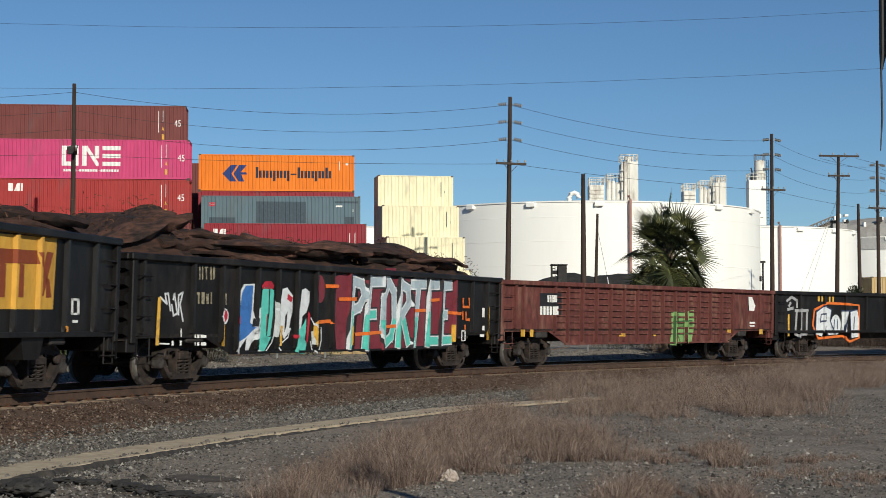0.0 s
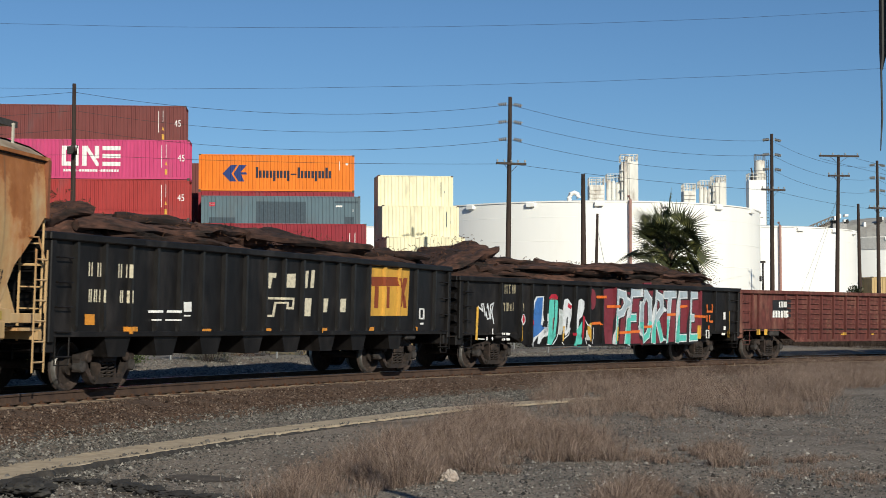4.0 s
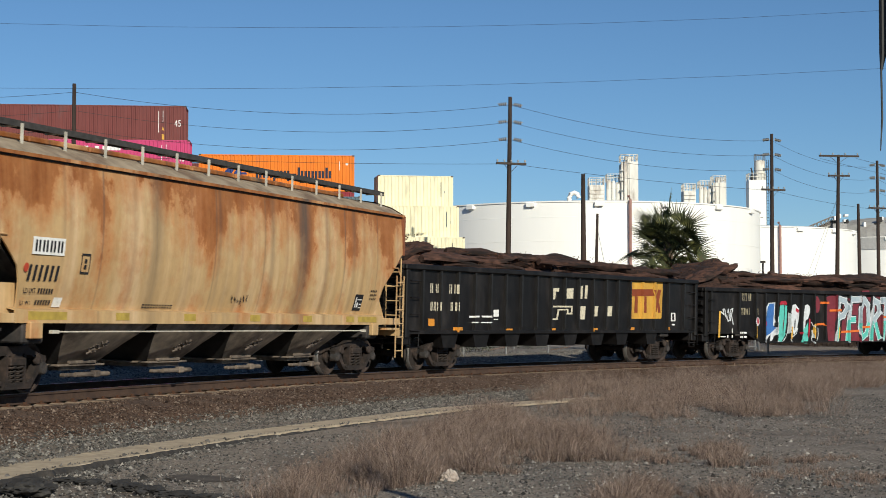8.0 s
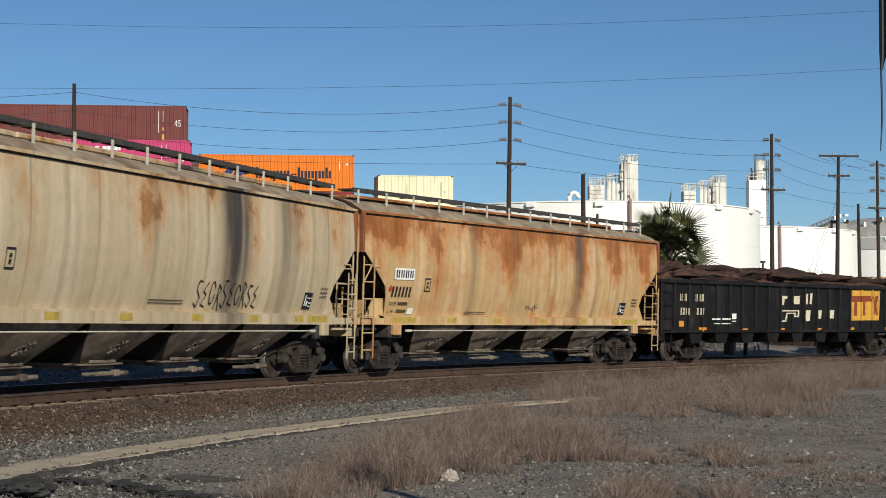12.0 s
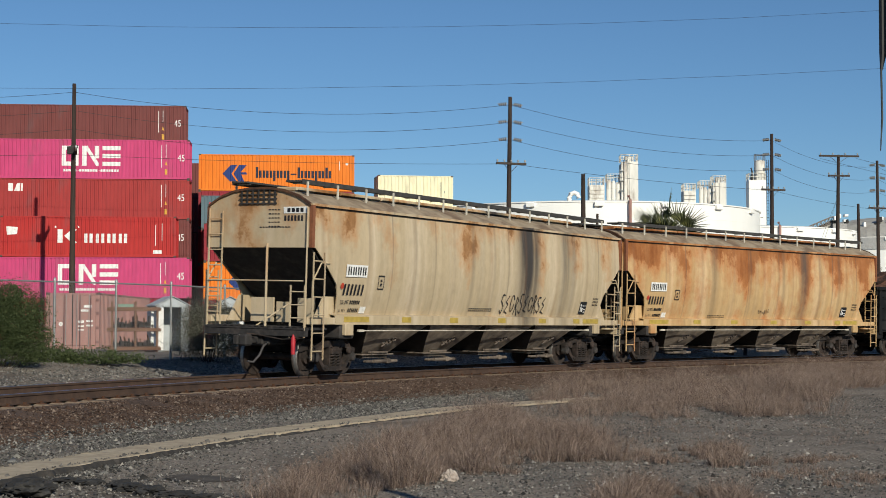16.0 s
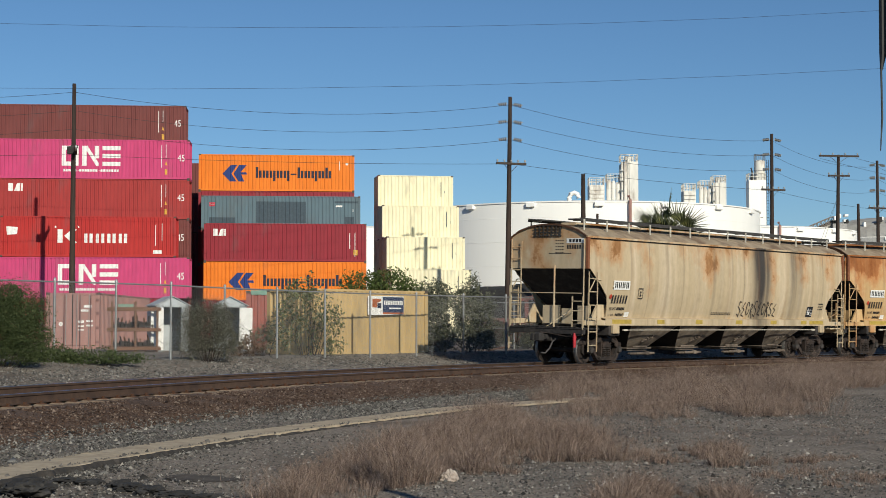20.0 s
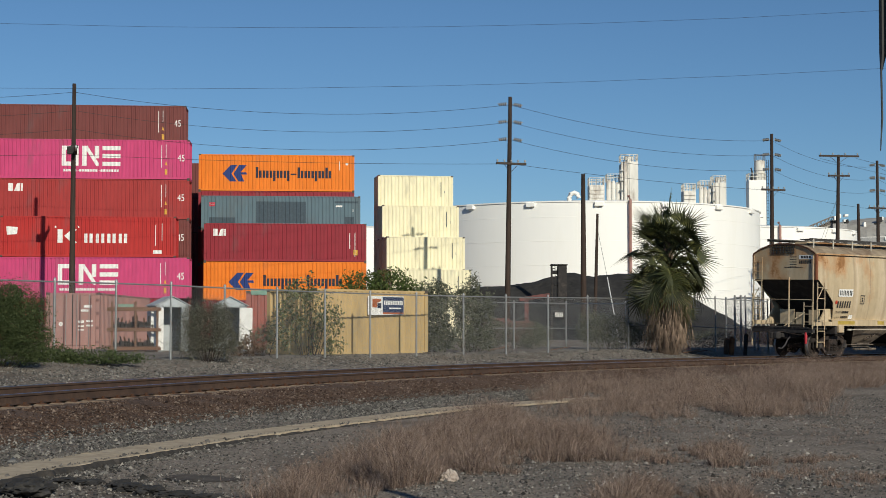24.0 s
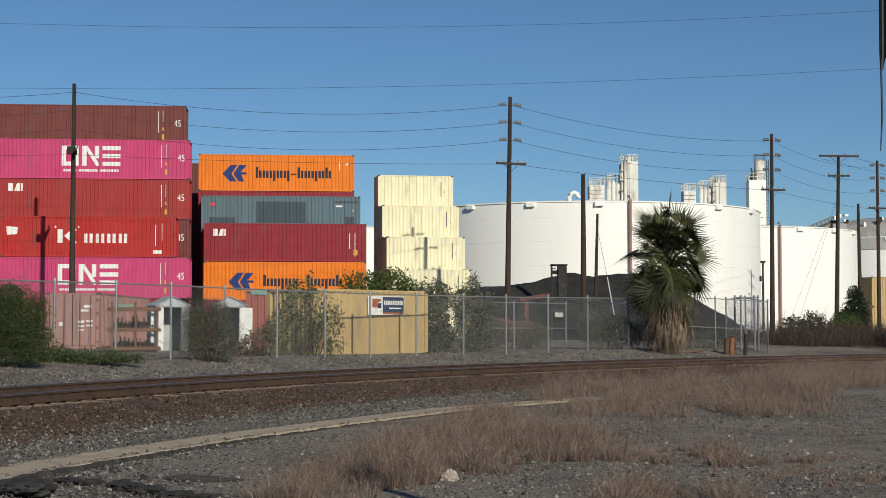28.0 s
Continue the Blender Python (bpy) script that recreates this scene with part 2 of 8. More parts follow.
def on_track(s, l=0.0, z=0.0):
    """The place s along the track, l to its near side; z above the rail plane, with its cant."""
    x, y, a = np.interp(s, _s, _x), np.interp(s, _s, _y), np.interp(s, _s, _th)
    return Vector((x + l * math.sin(a), y - l * math.cos(a), z))


def heading(s):
    return float(np.interp(s, _s, _th))


_ts = _s[::4]
_tx, _ty, _tt = _x[::4], _y[::4], _th[::4]


def side_of(x, y):
    """Arrays of places to their signed distance from the track, near side positive."""
    x, y = np.asarray(x, float), np.asarray(y, float)
    out = np.empty(x.shape)
    flat = out.reshape(-1)
    fx, fy = x.reshape(-1), y.reshape(-1)
    for i in range(0, len(fx), 4000):
        dx, dy = fx[i:i + 4000, None] - _tx[None], fy[i:i + 4000, None] - _ty[None]
        j = np.argmin(dx * dx + dy * dy, 1)
        k = np.arange(len(j))
        flat[i:i + 4000] = dx[k, j] * np.sin(_tt[j]) - dy[k, j] * np.cos(_tt[j])
    return out


L_PTS = [-400, -60, -30, -20, -12, -8, -6, -5, -3.2, -2.5, 2.8, 3.6, 6, 12, 400]
Z_PTS = [0.35, 0.35, 0.2, 0.15, 0.2, 0.2, -0.04, -0.12, -0.34, -0.42, -0.62, -0.55, -0.5, -0.5, -0.5]


def ground_z(x, y):
    z = np.interp(side_of(x, y), L_PTS, Z_PTS)
    return float(z) if np.ndim(z) == 0 else z


# ---- ground, ballast, track, kerb ----
def build_ground():
    def axis(lo, hi, step, far):
        a = list(np.arange(lo, hi + 1e-6, step))
        d, p, q = step * 1.5, lo, hi
        left, right = [], []
        while q < far:
            p, q = p - d, q + d
            left.append(p)
            right.append(q)
            d *= 1.35
        return np.array(left[::-1] + a + right)
    xs, ys = axis(-24, 44, 0.4, 3500), axis(6, 92, 0.4, 3500)
    X, Y = np.meshgrid(xs, ys)
    Z = ground_z(X, Y)
    r = np.random.RandomState(3)
    Z = Z + np.where((np.abs(X) < 60) & (Y < 110), r.normal(0, 0.006, X.shape), 0)
    for i in range(40):
        cx, cy, w = r.uniform(-10, 22), r.uniform(9, 45), r.uniform(0.6, 2.5)
        Z = Z + r.uniform(-0.015, 0.015) * np.exp(-((X - cx) ** 2 + (Y - cy) ** 2) / w ** 2) * (side_of(cx, cy) > 4.5)
    n, m = len(ys), len(xs)
    g = Geo()
    g.v = np.stack([X, Y, Z], -1).reshape(-1, 3).tolist()
    idx = np.arange(n * m).reshape(n, m)
    g.f = np.stack([idx[:-1, :-1], idx[:-1, 1:], idx[1:, 1:], idx[1:, :-1]], -1).reshape(-1, 4).tolist()
    me = raw_mesh("ground", g, EARTH)
    me.polygons.foreach_set("use_smooth", [True] * len(me.polygons))
    tagged(new("ground", me), "grey gravel and dirt ground beside the railway track", "ground", kind="structure")


def build_ballast():
    r = np.random.RandomState(5)
    prof = [(-3.4, -0.42), (-2.7, -0.33), (-2.0, -0.26), (-1.4, -0.26), (-0.7, -0.25), (0, -0.25), (0.7, -0.25), (1.15, -0.235), (1.32, -0.235), (1.7, -0.275), (2.1, -0.37), (2.5, -0.46), (2.9, -0.56), (3.3, -0.68)]
    rings = []
    for s in np.arange(-45, 120, 0.5):
        rings.append([tuple(on_track(s, l, z - l / 1.5 * CANT * 0.5 + r.normal(0, 0.018))) for l, z in prof])
    g = Geo().loft(rings, closed=False)
    me = raw_mesh("ballast", g, BALLAST)
    me.polygons.foreach_set("use_smooth", [True] * len(me.polygons))
    return tagged(new("ballast", me), "rust-brown stone ballast bed under the rails", "ballast", kind="structure")


def rail_profile():
    h = [(0.075, -0.185), (0.075, -0.175), (0.02, -0.155), (0.012, -0.12), (0.012, -0.06), (0.034, -0.042), (0.037, -0.012), (0.03, -0.002), (0, 0)]
    return h + [(-x, z) for x, z in h[-2::-1]]


def build_track():
    track = thing("railway_track", "curved railway track of worn steel rails on ties", "track", kind="structure")
    for side in (-1, 1):
        zz = -side * CANT / 2
        rings, top = [], []
        for s in np.arange(-60, 150, 1.0):
            a = heading(s)
            rings.append([tuple(on_track(s, side * 0.7525 + p[0], zz + p[1])) for p in rail_profile()])
            top.append([tuple(on_track(s, side * 0.7525 + d, zz + h)) for d, h in ((-0.034, -0.004), (0.034, -0.004), (0.03, 0.003), (-0.03, 0.003))])
        rail = part("rail", Geo().loft(rings, caps=True), RAIL_SIDE, track, "rusty steel rail", True)
        part("running_surface", Geo().loft(top, caps=True), STEEL, rail, "bright polished rail head")
    tie = Geo().box(-0.12, 0.12, -1.3, 1.3, -0.18, 0, 0.02)
    plate = Geo().box(-0.09, 0.09, -0.18, 0.18, 0, 0.018, 0.005).box(-0.03, 0.03, -0.14, -0.1, 0.018, 0.06).box(-0.03, 0.03, 0.1, 0.14, 0.018, 0.06)
    tm, pm = mesh_of("tie", tie, TIE), mesh_of("tie_plate", plate, RUST)
    for s in np.arange(-36, 66, 0.54):
        p = on_track(s, 0, -0.2035)
        ob = new("tie", tm)
        ob.parent = track
        ob.matrix_basis = Matrix.Translation(p) @ Matrix.Rotation(heading(s), 4, 'Z') @ Matrix.Rotation(CANT / 1.5, 4, 'X')
        if s < 30:
            for side in (-1, 1):
                q = new("tie_plate", pm)
                q.parent = ob
                q.matrix_basis = Matrix.Translation((0, -side * 0.7525, 0))


ASPHALT = mat("old_asphalt", (0.035, 0.031, 0.028), 0.95, 0, 0.4, 12, (0.07, 0.06, 0.05), 0.4, 4, 0.7, 30)


def build_kerb():
    """The broken concrete strip along the foot of the ballast."""
    g = Geo()
    line = [(-7.3, 2.0), (-6.0, 10.5), (-4.88, 17.3), (-4.18, 19.8), (-3.2, 22.9), (-1.77, 26.5), (0.18, 31.1), (2.54, 34.5), (4.5, 36.7)]
    dist = [0]
    for a, b in zip(line, line[1:]):
        dist.append(dist[-1] + math.dist(a, b))
    r = random.Random(4)
    kerb = thing("concrete_kerb", "weathered tan concrete kerb strip along the gravel", "kerb", kind="structure")
    d = 0.0
    while d < dist[-1] - 3.05:
        ln = 3.0
        rings = []
        for k in range(13):
            q = d + ln * k / 12 + (0.012 if k == 0 else -0.012 if k == 12 else 0)
            x, y = np.interp(q, dist, [p[0] for p in line]), np.interp(q, dist, [p[1] for p in line])
            x2, y2 = np.interp(q + 0.3, dist, [p[0] for p in line]), np.interp(q + 0.3, dist, [p[1] for p in line])
            n = Vector((y2 - y, x - x2, 0)).normalized()
            j = r.uniform(-0.008, 0.008)
            w = float(np.interp(q, [16, 24, 30], [0.45, 0.36, 0.38]))
            c = Vector((x, y, -0.5))
            rings.append([tuple(c + n * o + Vector((0, 0, z))) for o, z in ((-w, -0.2), (-w + j, 0.05), (-w + 0.03 + j, 0.062), (w - 0.012 + j, 0.064), (w + j, 0.054), (w + 0.005, -0.2))])
        part("kerb_slab", Geo().loft(rings, caps=True), CONCRETE, kerb)
        edge = []
        for k in range(25):
            q = d + ln * k / 24
            x, y = np.interp(q, dist, [p[0] for p in line]), np.interp(q, dist, [p[1] for p in line])
            x2, y2 = np.interp(q + 0.3, dist, [p[0] for p in line]), np.interp(q + 0.3, dist, [p[1] for p in line])
            n = Vector((y2 - y, x - x2, 0)).normalized()
            c = Vector((x, y, -0.5))
            j, h = r.uniform(-0.025, 0.025), r.uniform(0.026, 0.04)
            w = float(np.interp(q, [16, 24, 30], [0.45, 0.36, 0.38]))
            low = 0.045 * (1 - float(np.interp(q, [15, 22, 30], [1.0, 0.45, 0.15])))
            edge.append([tuple(c + n * o + Vector((0, 0, z))) for o, z in ((w - 0.06, -0.1), (w - 0.03 + j, h + 0.03 - low), (w + 0.01 + j, h + 0.036 - low), (w + 0.05 + j, h - 0.01 - low), (w + 0.08 + j, -0.1))])
        part("asphalt_edge", Geo().loft(edge, caps=True), ASPHALT, kerb, "dark crumbling asphalt edge")
        d += ln


build_ground()
build_ballast()
build_track()
build_kerb()


# ---- painted shapes that follow a surface ----
def paint(geo, polys, us, surf, eps=0.006):
    """Fills closed outlines of (u, z) in columns between the edges us, lying eps before surf(u) (towards -y)."""
    def cuts(p, u):
        zs = []
        for (a, b), (c, d) in zip(p, p[1:] + p[:1]):
            if (a <= u) != (c <= u):
                zs.append(b + (d - b) * (u - a) / (c - a))
        return sorted(zs)
    for p in polys:
        lo, hi = min(q[0] for q in p), max(q[0] for q in p)
        cols = sorted({lo, hi, *[u for u in us if lo < u < hi], *[q[0] for q in p]})
        for a, b in zip(cols, cols[1:]):
            if b - a < 1e-4:
                continue
            e = (b - a) * 0.01
            ca, cb = cuts(p, a + e), cuts(p, b - e)
            if len(ca) != len(cb):
                ca = cb = cuts(p, (a + b) / 2)
            ya, yb = surf(a + e) - eps, surf(b - e) - eps
            for i in range(0, len(ca) - 1, 2):
                geo.add([(a, ya, ca[i]), (b, yb, cb[i]), (b, yb, cb[i + 1]), (a, ya, ca[i + 1])], [(0, 1, 2, 3)])
    return geo


def rect(u0, u1, z0, z1):
    return [(u0, z0), (u1, z0), (u1, z1), (u0, z1)]


def stroke(pts, w):
    """The outline of a brush stroke of width w along pts."""
    left, right = [], []
    for i, p in enumerate(pts):
        a, b = pts[max(i - 1, 0)], pts[min(i + 1, len(pts) - 1)]
        dx, dz = b[0] - a[0], b[1] - a[1]
        n = math.hypot(dx, dz) or 1
        left.append((p[0] - dz / n * w / 2, p[1] + dx / n * w / 2))
        right.append((p[0] + dz / n * w / 2, p[1] - dx / n * w / 2))
    return left + right[::-1]


def lettering(text, size, mat_, parent, x, y, z, name="lettering", squeeze=1.0, rot=None):
    cu = bpy.data.curves.new(name, 'FONT')
    cu.body, cu.size, cu.align_x = text, size, 'LEFT'
    cu.extrude = 0.001
    tmp = bpy.data.objects.new(name, cu)
    scene.collection.objects.link(tmp)
    me = bpy.data.meshes.new_from_object(tmp.evaluated_get(bpy.context.evaluated_depsgraph_get()))
    bpy.data.objects.remove(tmp)
    me.materials.clear()
    me.materials.append(mat_)
    ob = new(name, me)
    ob.parent = parent
    ob.matrix_basis = Matrix.Translation((x, y, z)) @ (rot or Matrix.Rotation(radians(90), 4, 'X')) @ Matrix.Diagonal((squeeze, 1, 1, 1))
    return ob


# ---- shipping containers ----
def corrugation(length):
    """Edges of the ribbed side sheet along a container, and its depth there."""
    us, ys = [0.16], [0.042]
    n = int((length - 0.32) / 0.278)
    p = (length - 0.32) / n
    for i in range(n):
        a = 0.16 + i * p
        for f, d in ((0.16, 0.042), (0.28, 0.0), (0.66, 0.0), (0.78, 0.042)):
            us.append(a + f * p)
            ys.append(d)
    us.append(length - 0.16)
    ys.append(0.042)
    return us, ys


CONT = {}


def container_paint(name, col, fade=0.2):
    if name not in CONT:
        CONT[name] = mat(name, col, 0.6, 0, 0.10, 2.5, tuple(c * 0.72 + 0.03 for c in col), fade, 0.7, 0.05, 8, (1, 1, 0.3), 0.3)
    return CONT[name]


def container(x, y, z, turn, length, height, paint_, label, doors=False, group="stacked shipping containers"):
    """Base at its near left corner; its long side runs along +x, its depth along +y."""
    W = 2.438
    c = thing("shipping_container", label, "shipping container", pose(x, y, z, 0, 0, turn), group)
    fr = Geo()
    for px in (0, length - 0.16):
        for py in (0, W - 0.16):
            fr.box(px, px + 0.16, py, py + 0.16, 0.11, height - 0.11)
    for py in (0, W - 0.1):
        fr.box(0.16, length - 0.16, py, py + 0.1, 0.02, 0.17)
        fr.box(0.16, length - 0.16, py + 0.01, py + 0.09, height - 0.09, height - 0.02)
    for px in (0, length - 0.1):
        fr.box(px, px + 0.1, 0.16, W - 0.16, 0.02, 0.17)
        fr.box(px, px + 0.1, 0.16, W - 0.16, height - 0.11, height - 0.02)
    part("frame", fr, paint_, c)
    us, ys = corrugation(length)
    for side in (0, 1):
        ring = lambda zz: [(u, (d + 0.012) if side == 0 else W - d - 0.012, zz) for u, d in zip(us, ys)]
        back = lambda zz: [(length - 0.16, 0.06 if side == 0 else W - 0.06, zz), (0.16, 0.06 if side == 0 else W - 0.06, zz)]
        part("side_panel", Geo().loft([ring(0.165) + back(0.165), ring(height - 0.085) + back(height - 0.085)]), paint_, c)
    for e in (0, 1):
        px = 0.05 if e == 0 else length - 0.05
        s = 1 if e == 0 else -1
        if doors and e == 0:
            for k in (0, 1):
                d = part("door", Geo().box(0.02, 0.06, 0.17 + k * 1.05, 1.21 + k * 1.05, 0.18, height - 0.12, 0.01), paint_, c)
                bars = Geo()
                for py in (0.3, 0.85):
                    bars.tube([(0.0, 0.17 + k * 1.05 + py, 0.12), (0.0, 0.17 + k * 1.05 + py, height - 0.08)], 0.018)
                part("lock_bar", bars, GALV, d, "steel locking bars")
            continue
        n = 9
        pts = []
        for i in range(n):
            a = 0.16 + (W - 0.32) * i / n
            w = (W - 0.32) / n
            pts += [(px, a), (px, a + 0.3 * w), (px + s * 0.045, a + 0.45 * w), (px + s * 0.045, a + 0.85 * w)]
        pts.append((px, W - 0.16))
        pts += [(px + s * 0.07, W - 0.16), (px + s * 0.07, 0.16)]
        part("end_panel", Geo().loft([[(a, b, zz) for a, b in pts] for zz in (0.165, height - 0.1)]), paint_, c)
    part("roof", Geo().box(0.1, length - 0.1, 0.1, W - 0.1, height - 0.06, height - 0.03), paint_, c)
    part("floor", Geo().box(0.1, length - 0.1, 0.1, W - 0.1, 0.1, 0.16), DARK, c)
    cm = CONT.setdefault("casting_mesh", mesh_of("corner_casting", Geo().box(-0.089, 0.089, -0.081, 0.081, -0.059, 0.059, 0.012), mat("casting_steel", (0.09, 0.07, 0.06), 0.8, 0, 0.3, 12, bump=0.1)))
    for px in (0.085, length - 0.085):
        for py in (0.077, W - 0.077):
            for pz in (0.059, height - 0.059):
                o = new("corner_casting", cm)
                o.parent = c
                o.matrix_basis = Matrix.Translation((px, py, pz))
    return c


def on_container(c, length, polys, mat_, name="logo", label=""):
    us, ys = corrugation(length)
    surf = lambda u: float(np.interp(u, us, ys)) + 0.012
    for some in ([[p] for p in polys] if len(polys) < 40 else [polys]):
        ob = new(name, raw_mesh(name, paint(Geo(), some, us, surf, 0.008), mat_))
        ob.parent = c
        if label:
            ob["label"] = label


PINK = container_paint("magenta_paint", (0.50, 0.055, 0.165))
RED = container_paint("red_paint", (0.32, 0.036, 0.034))
KRED = container_paint("bright_red_paint", (0.40, 0.026, 0.024))
DRED = container_paint("dark_red_paint", (0.155, 0.045, 0.04))
CRIM = container_paint("crimson_paint", (0.25, 0.022, 0.034))
ORANGE = container_paint("orange_paint", (0.72, 0.19, 0.012), 0.1)
SLATE = container_paint("slate_paint", (0.105, 0.16, 0.19), 0.45)
CREAM = container_paint("cream_paint", (0.78, 0.72, 0.50), 0.15)
TAN = container_paint("tan_paint", (0.50, 0.36, 0.17), 0.2)
MAROON = container_paint("faded_maroon_paint", (0.36, 0.20, 0.175), 0.4)
NAVY = mat("navy_paint", (0.012, 0.035, 0.17), 0.6, 0, 0.1, 5, bump=0)
INKBLUE = mat("ink_blue_paint", (0.012, 0.016, 0.04), 0.6, 0, 0.1, 5, bump=0)
GREYPATCH = mat("grey_patch_paint", (0.045, 0.07, 0.09), 0.6, 0, 0.2, 5, bump=0)
STD, HC = 2.591, 2.896


def wordmark(u0, u1, z0, h, shape):
    """A logo's word as plain bars: m = low, t = tall, d = with a tail, - = dash, l = slim."""
    n = len(shape)
    w = (u1 - u0) / n
    out = []
    for i, k in enumerate(shape):
        a, b = u0 + i * w + 0.08 * w, u0 + (i + 1) * w - 0.08 * w
        m = z0 + 0.68 * h
        if k in 'mdt' and h > 0.5:
            out += [rect(a, a + 0.36 * w, z0, z0 + h if k == 't' else m), rect(b - 0.36 * w, b, z0 - (0.28 * h if k == 'd' else 0), m)]
        elif k in 'mt':
            out.append(rect(a, b, z0, z0 + (h if k == 't' else 0.62 * h)))
        elif k == 'l':
            out.append(rect(a + 0.25 * w, b - 0.25 * w, z0, z0 + h))
        elif k == '-':
            out.append(rect(a, b, z0 + 0.28 * h, z0 + 0.42 * h))
    return out


def markings(c, length, height, size=0.8):
    lettering("45", size * 0.88, WHITE, c, length - 0.86, 0.0, height * 0.46, "size_number", 0.75)
    on_container(c, length, [rect(length - 2.03, length - 1.985, height * 0.3, height * 0.86), rect(length - 1.70, length - 1.67, height * 0.55, height * 0.88)], WHITE, "data_strip")
    on_container(c, length, [rect(length - 1.78, length - 1.6, height * 0.12, height * 0.26), [(length - 1.78, height * 0.36), (length - 1.6, height * 0.36), (length - 1.69, height * 0.46)]], YELLOW, "caution_mark")


def square_logo(c, length, u0, u1, z0, z1, small=True):
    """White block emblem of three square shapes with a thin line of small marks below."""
    w = (u1 - u0 - 0.6) / 3
    h = z1 - z0
    polys = []
    a = u0
    t = 0.3
    polys += [rect(a, a + t, z0, z1), rect(a + w - t, a + w, z0, z1), rect(a + t, a + w - t, z1 - t, z1), rect(a + t, a + w - t, z0, z0 + t)]
    a = u0 + w + 0.25
    polys += [rect(a, a + 0.27 * w, z0, z1), [(a + 0.27 * w, z1 - 0.35), (a + 0.27 * w, z1), (a + 0.33 * w, z1), (a + w, z0 + 0.2), (a + w, z0), (a + 0.85 * w, z0)], rect(a + 0.75 * w, a + 1.02 * w, z0 + 0.55, z1)]
    a = u0 + 2 * w + 0.5
    polys += [rect(a, a + w + 0.1, z0 + i * (h - 0.3) / 2, z0 + i * (h - 0.3) / 2 + 0.3) for i in range(3)]
    on_container(c, length, polys, WHITE, "logo", "white block emblem")
    if small:
        on_container(c, length, wordmark(u0 + 0.1, u1 - 0.1, z0 - 0.42, 0.17, "ttttt-ttttttt-ttttttt"), WHITE, "logo_strip")


def build_containers():
    A = 5.0
    d, p = Vector((math.cos(radians(A)), math.sin(radians(A)), 0)), Vector((-math.sin(radians(A)), math.cos(radians(A)), 0))
    right = Vector((-17.97, 110.6, 0.35))
    o45, o40 = right - 13.716 * d, right - 13.15 * d
    put = lambda o, z, ln, h, col, lab: container(o.x, o.y, z, A, ln, h, col, lab)
    z = 0.35
    put(o40, z, 12.192, HC, CRIM, "crimson forty-foot shipping container at the foot of a stack")
    z += HC
    c = put(o45, z, 13.716, HC, PINK, "magenta shipping container with a white block emblem")
    square_logo(c, 13.716, 4.56, 8.75, 0.95, 2.4)
    markings(c, 13.716, HC)
    z += HC
    c = put(o40, z, 12.192, HC, KRED, "bright red shipping container with white lettering blocks")
    on_container(c, 12.192, [rect(3.95, 4.3, 1.0, 1.95), [(4.4, 1.5), (4.95, 1.95), (5.3, 1.95), (4.85, 1.5), (5.3, 1.0), (4.95, 1.0)]] + [rect(5.8 + 0.8 * k + e, 6.02 + 0.8 * k + e, 1.0, 1.66) for k in range(4) for e in (0, 0.36)] + [rect(3.75, 3.85, 2.05, 2.2), rect(5.35, 5.45, 2.05, 2.2)], WHITE, "logo", "white serif emblem")
    on_container(c, 12.192, [[(0.45, 1.55), (1.15, 1.6), (1.2, 2.1), (0.4, 2.15)]], WHITE, "flag_emblem")
    on_container(c, 12.192, [rect(10.75, 10.8, 0.8, 2.3), rect(11.2, 11.24, 1.2, 2.4), rect(10.6, 11.2, 0.25, 0.5)], WHITE, "data_strip")
    z += HC
    back = o45 + 2.75 * p - 0.25 * d
    for k in range(3):
        c = put(back, 0.35 + k * HC, 13.716, HC, DRED, "dull dark red shipping container inside a tall stack")
    markings(c, 13.716, HC)
    o45 = back
    c = put(o45, z, 13.716, HC, RED, "red shipping container with a small white emblem")
    on_container(c, 13.716, [rect(0.8, 1.14, 1.98, 2.55), [(1.2, 1.98), (1.42, 2.55), (1.64, 2.55), (1.64, 1.98)], rect(1.7, 1.82, 1.98, 2.55)], WHITE, "logo", "white emblem")
    markings(c, 13.716, HC)
    z += HC
    c = put(o45, z, 13.716, HC, PINK, "magenta shipping container with a white block emblem")
    square_logo(c, 13.716, 4.56, 8.75, 0.95, 2.4)
    markings(c, 13.716, HC)
    for k, (q, col) in enumerate(((right - 13.716 * d, PINK), (o45, RED), (o45, PINK), (o45 + 2.75 * p - 0.5 * d, DRED))):
        put(q - 13.77 * d, 0.35 + HC * (1, 3, 4, 5)[k], 13.716, HC, col, "shipping container at the next place in the stack row")
        for j in range((1, 3, 0, 5)[k]):
            put(q - 13.77 * d, 0.35 + HC * j, 13.716, HC, DRED, "dull dark red shipping container inside a tall stack")
    z = 0.35
    o = o45 + 2.75 * p - 0.5 * d
    for k in range(6):
        c = put(o, z, 13.716, HC, DRED if k != 2 else CRIM, "dull dark red shipping container in a tall stack")
        z += HC
    markings(c, 13.716, HC)
    # the middle block, three rows deep
    row1, row2, row3 = Vector((-17.94, 117.0, 0)), Vector((-18.54, 119.5, 0)), Vector((-19.15, 122.0, 0))
    z = 0.35
    put(row1, z, 12.192, HC, CRIM, "crimson shipping container at the foot of a stack")
    z += HC
    blue = [[(1.85, 1.35), (2.45, 0.75), (2.95, 0.75), (2.55, 1.35), (3.0, 2.05), (2.5, 2.05)], [(2.7, 1.35), (3.1, 0.75), (3.55, 0.75), (3.3, 1.3), (3.75, 1.3), (3.7, 1.48), (3.25, 1.48), (3.75, 2.05), (3.15, 2.05)]]
    c = put(row1, z, 12.192, HC, ORANGE, "orange shipping container with a navy emblem")
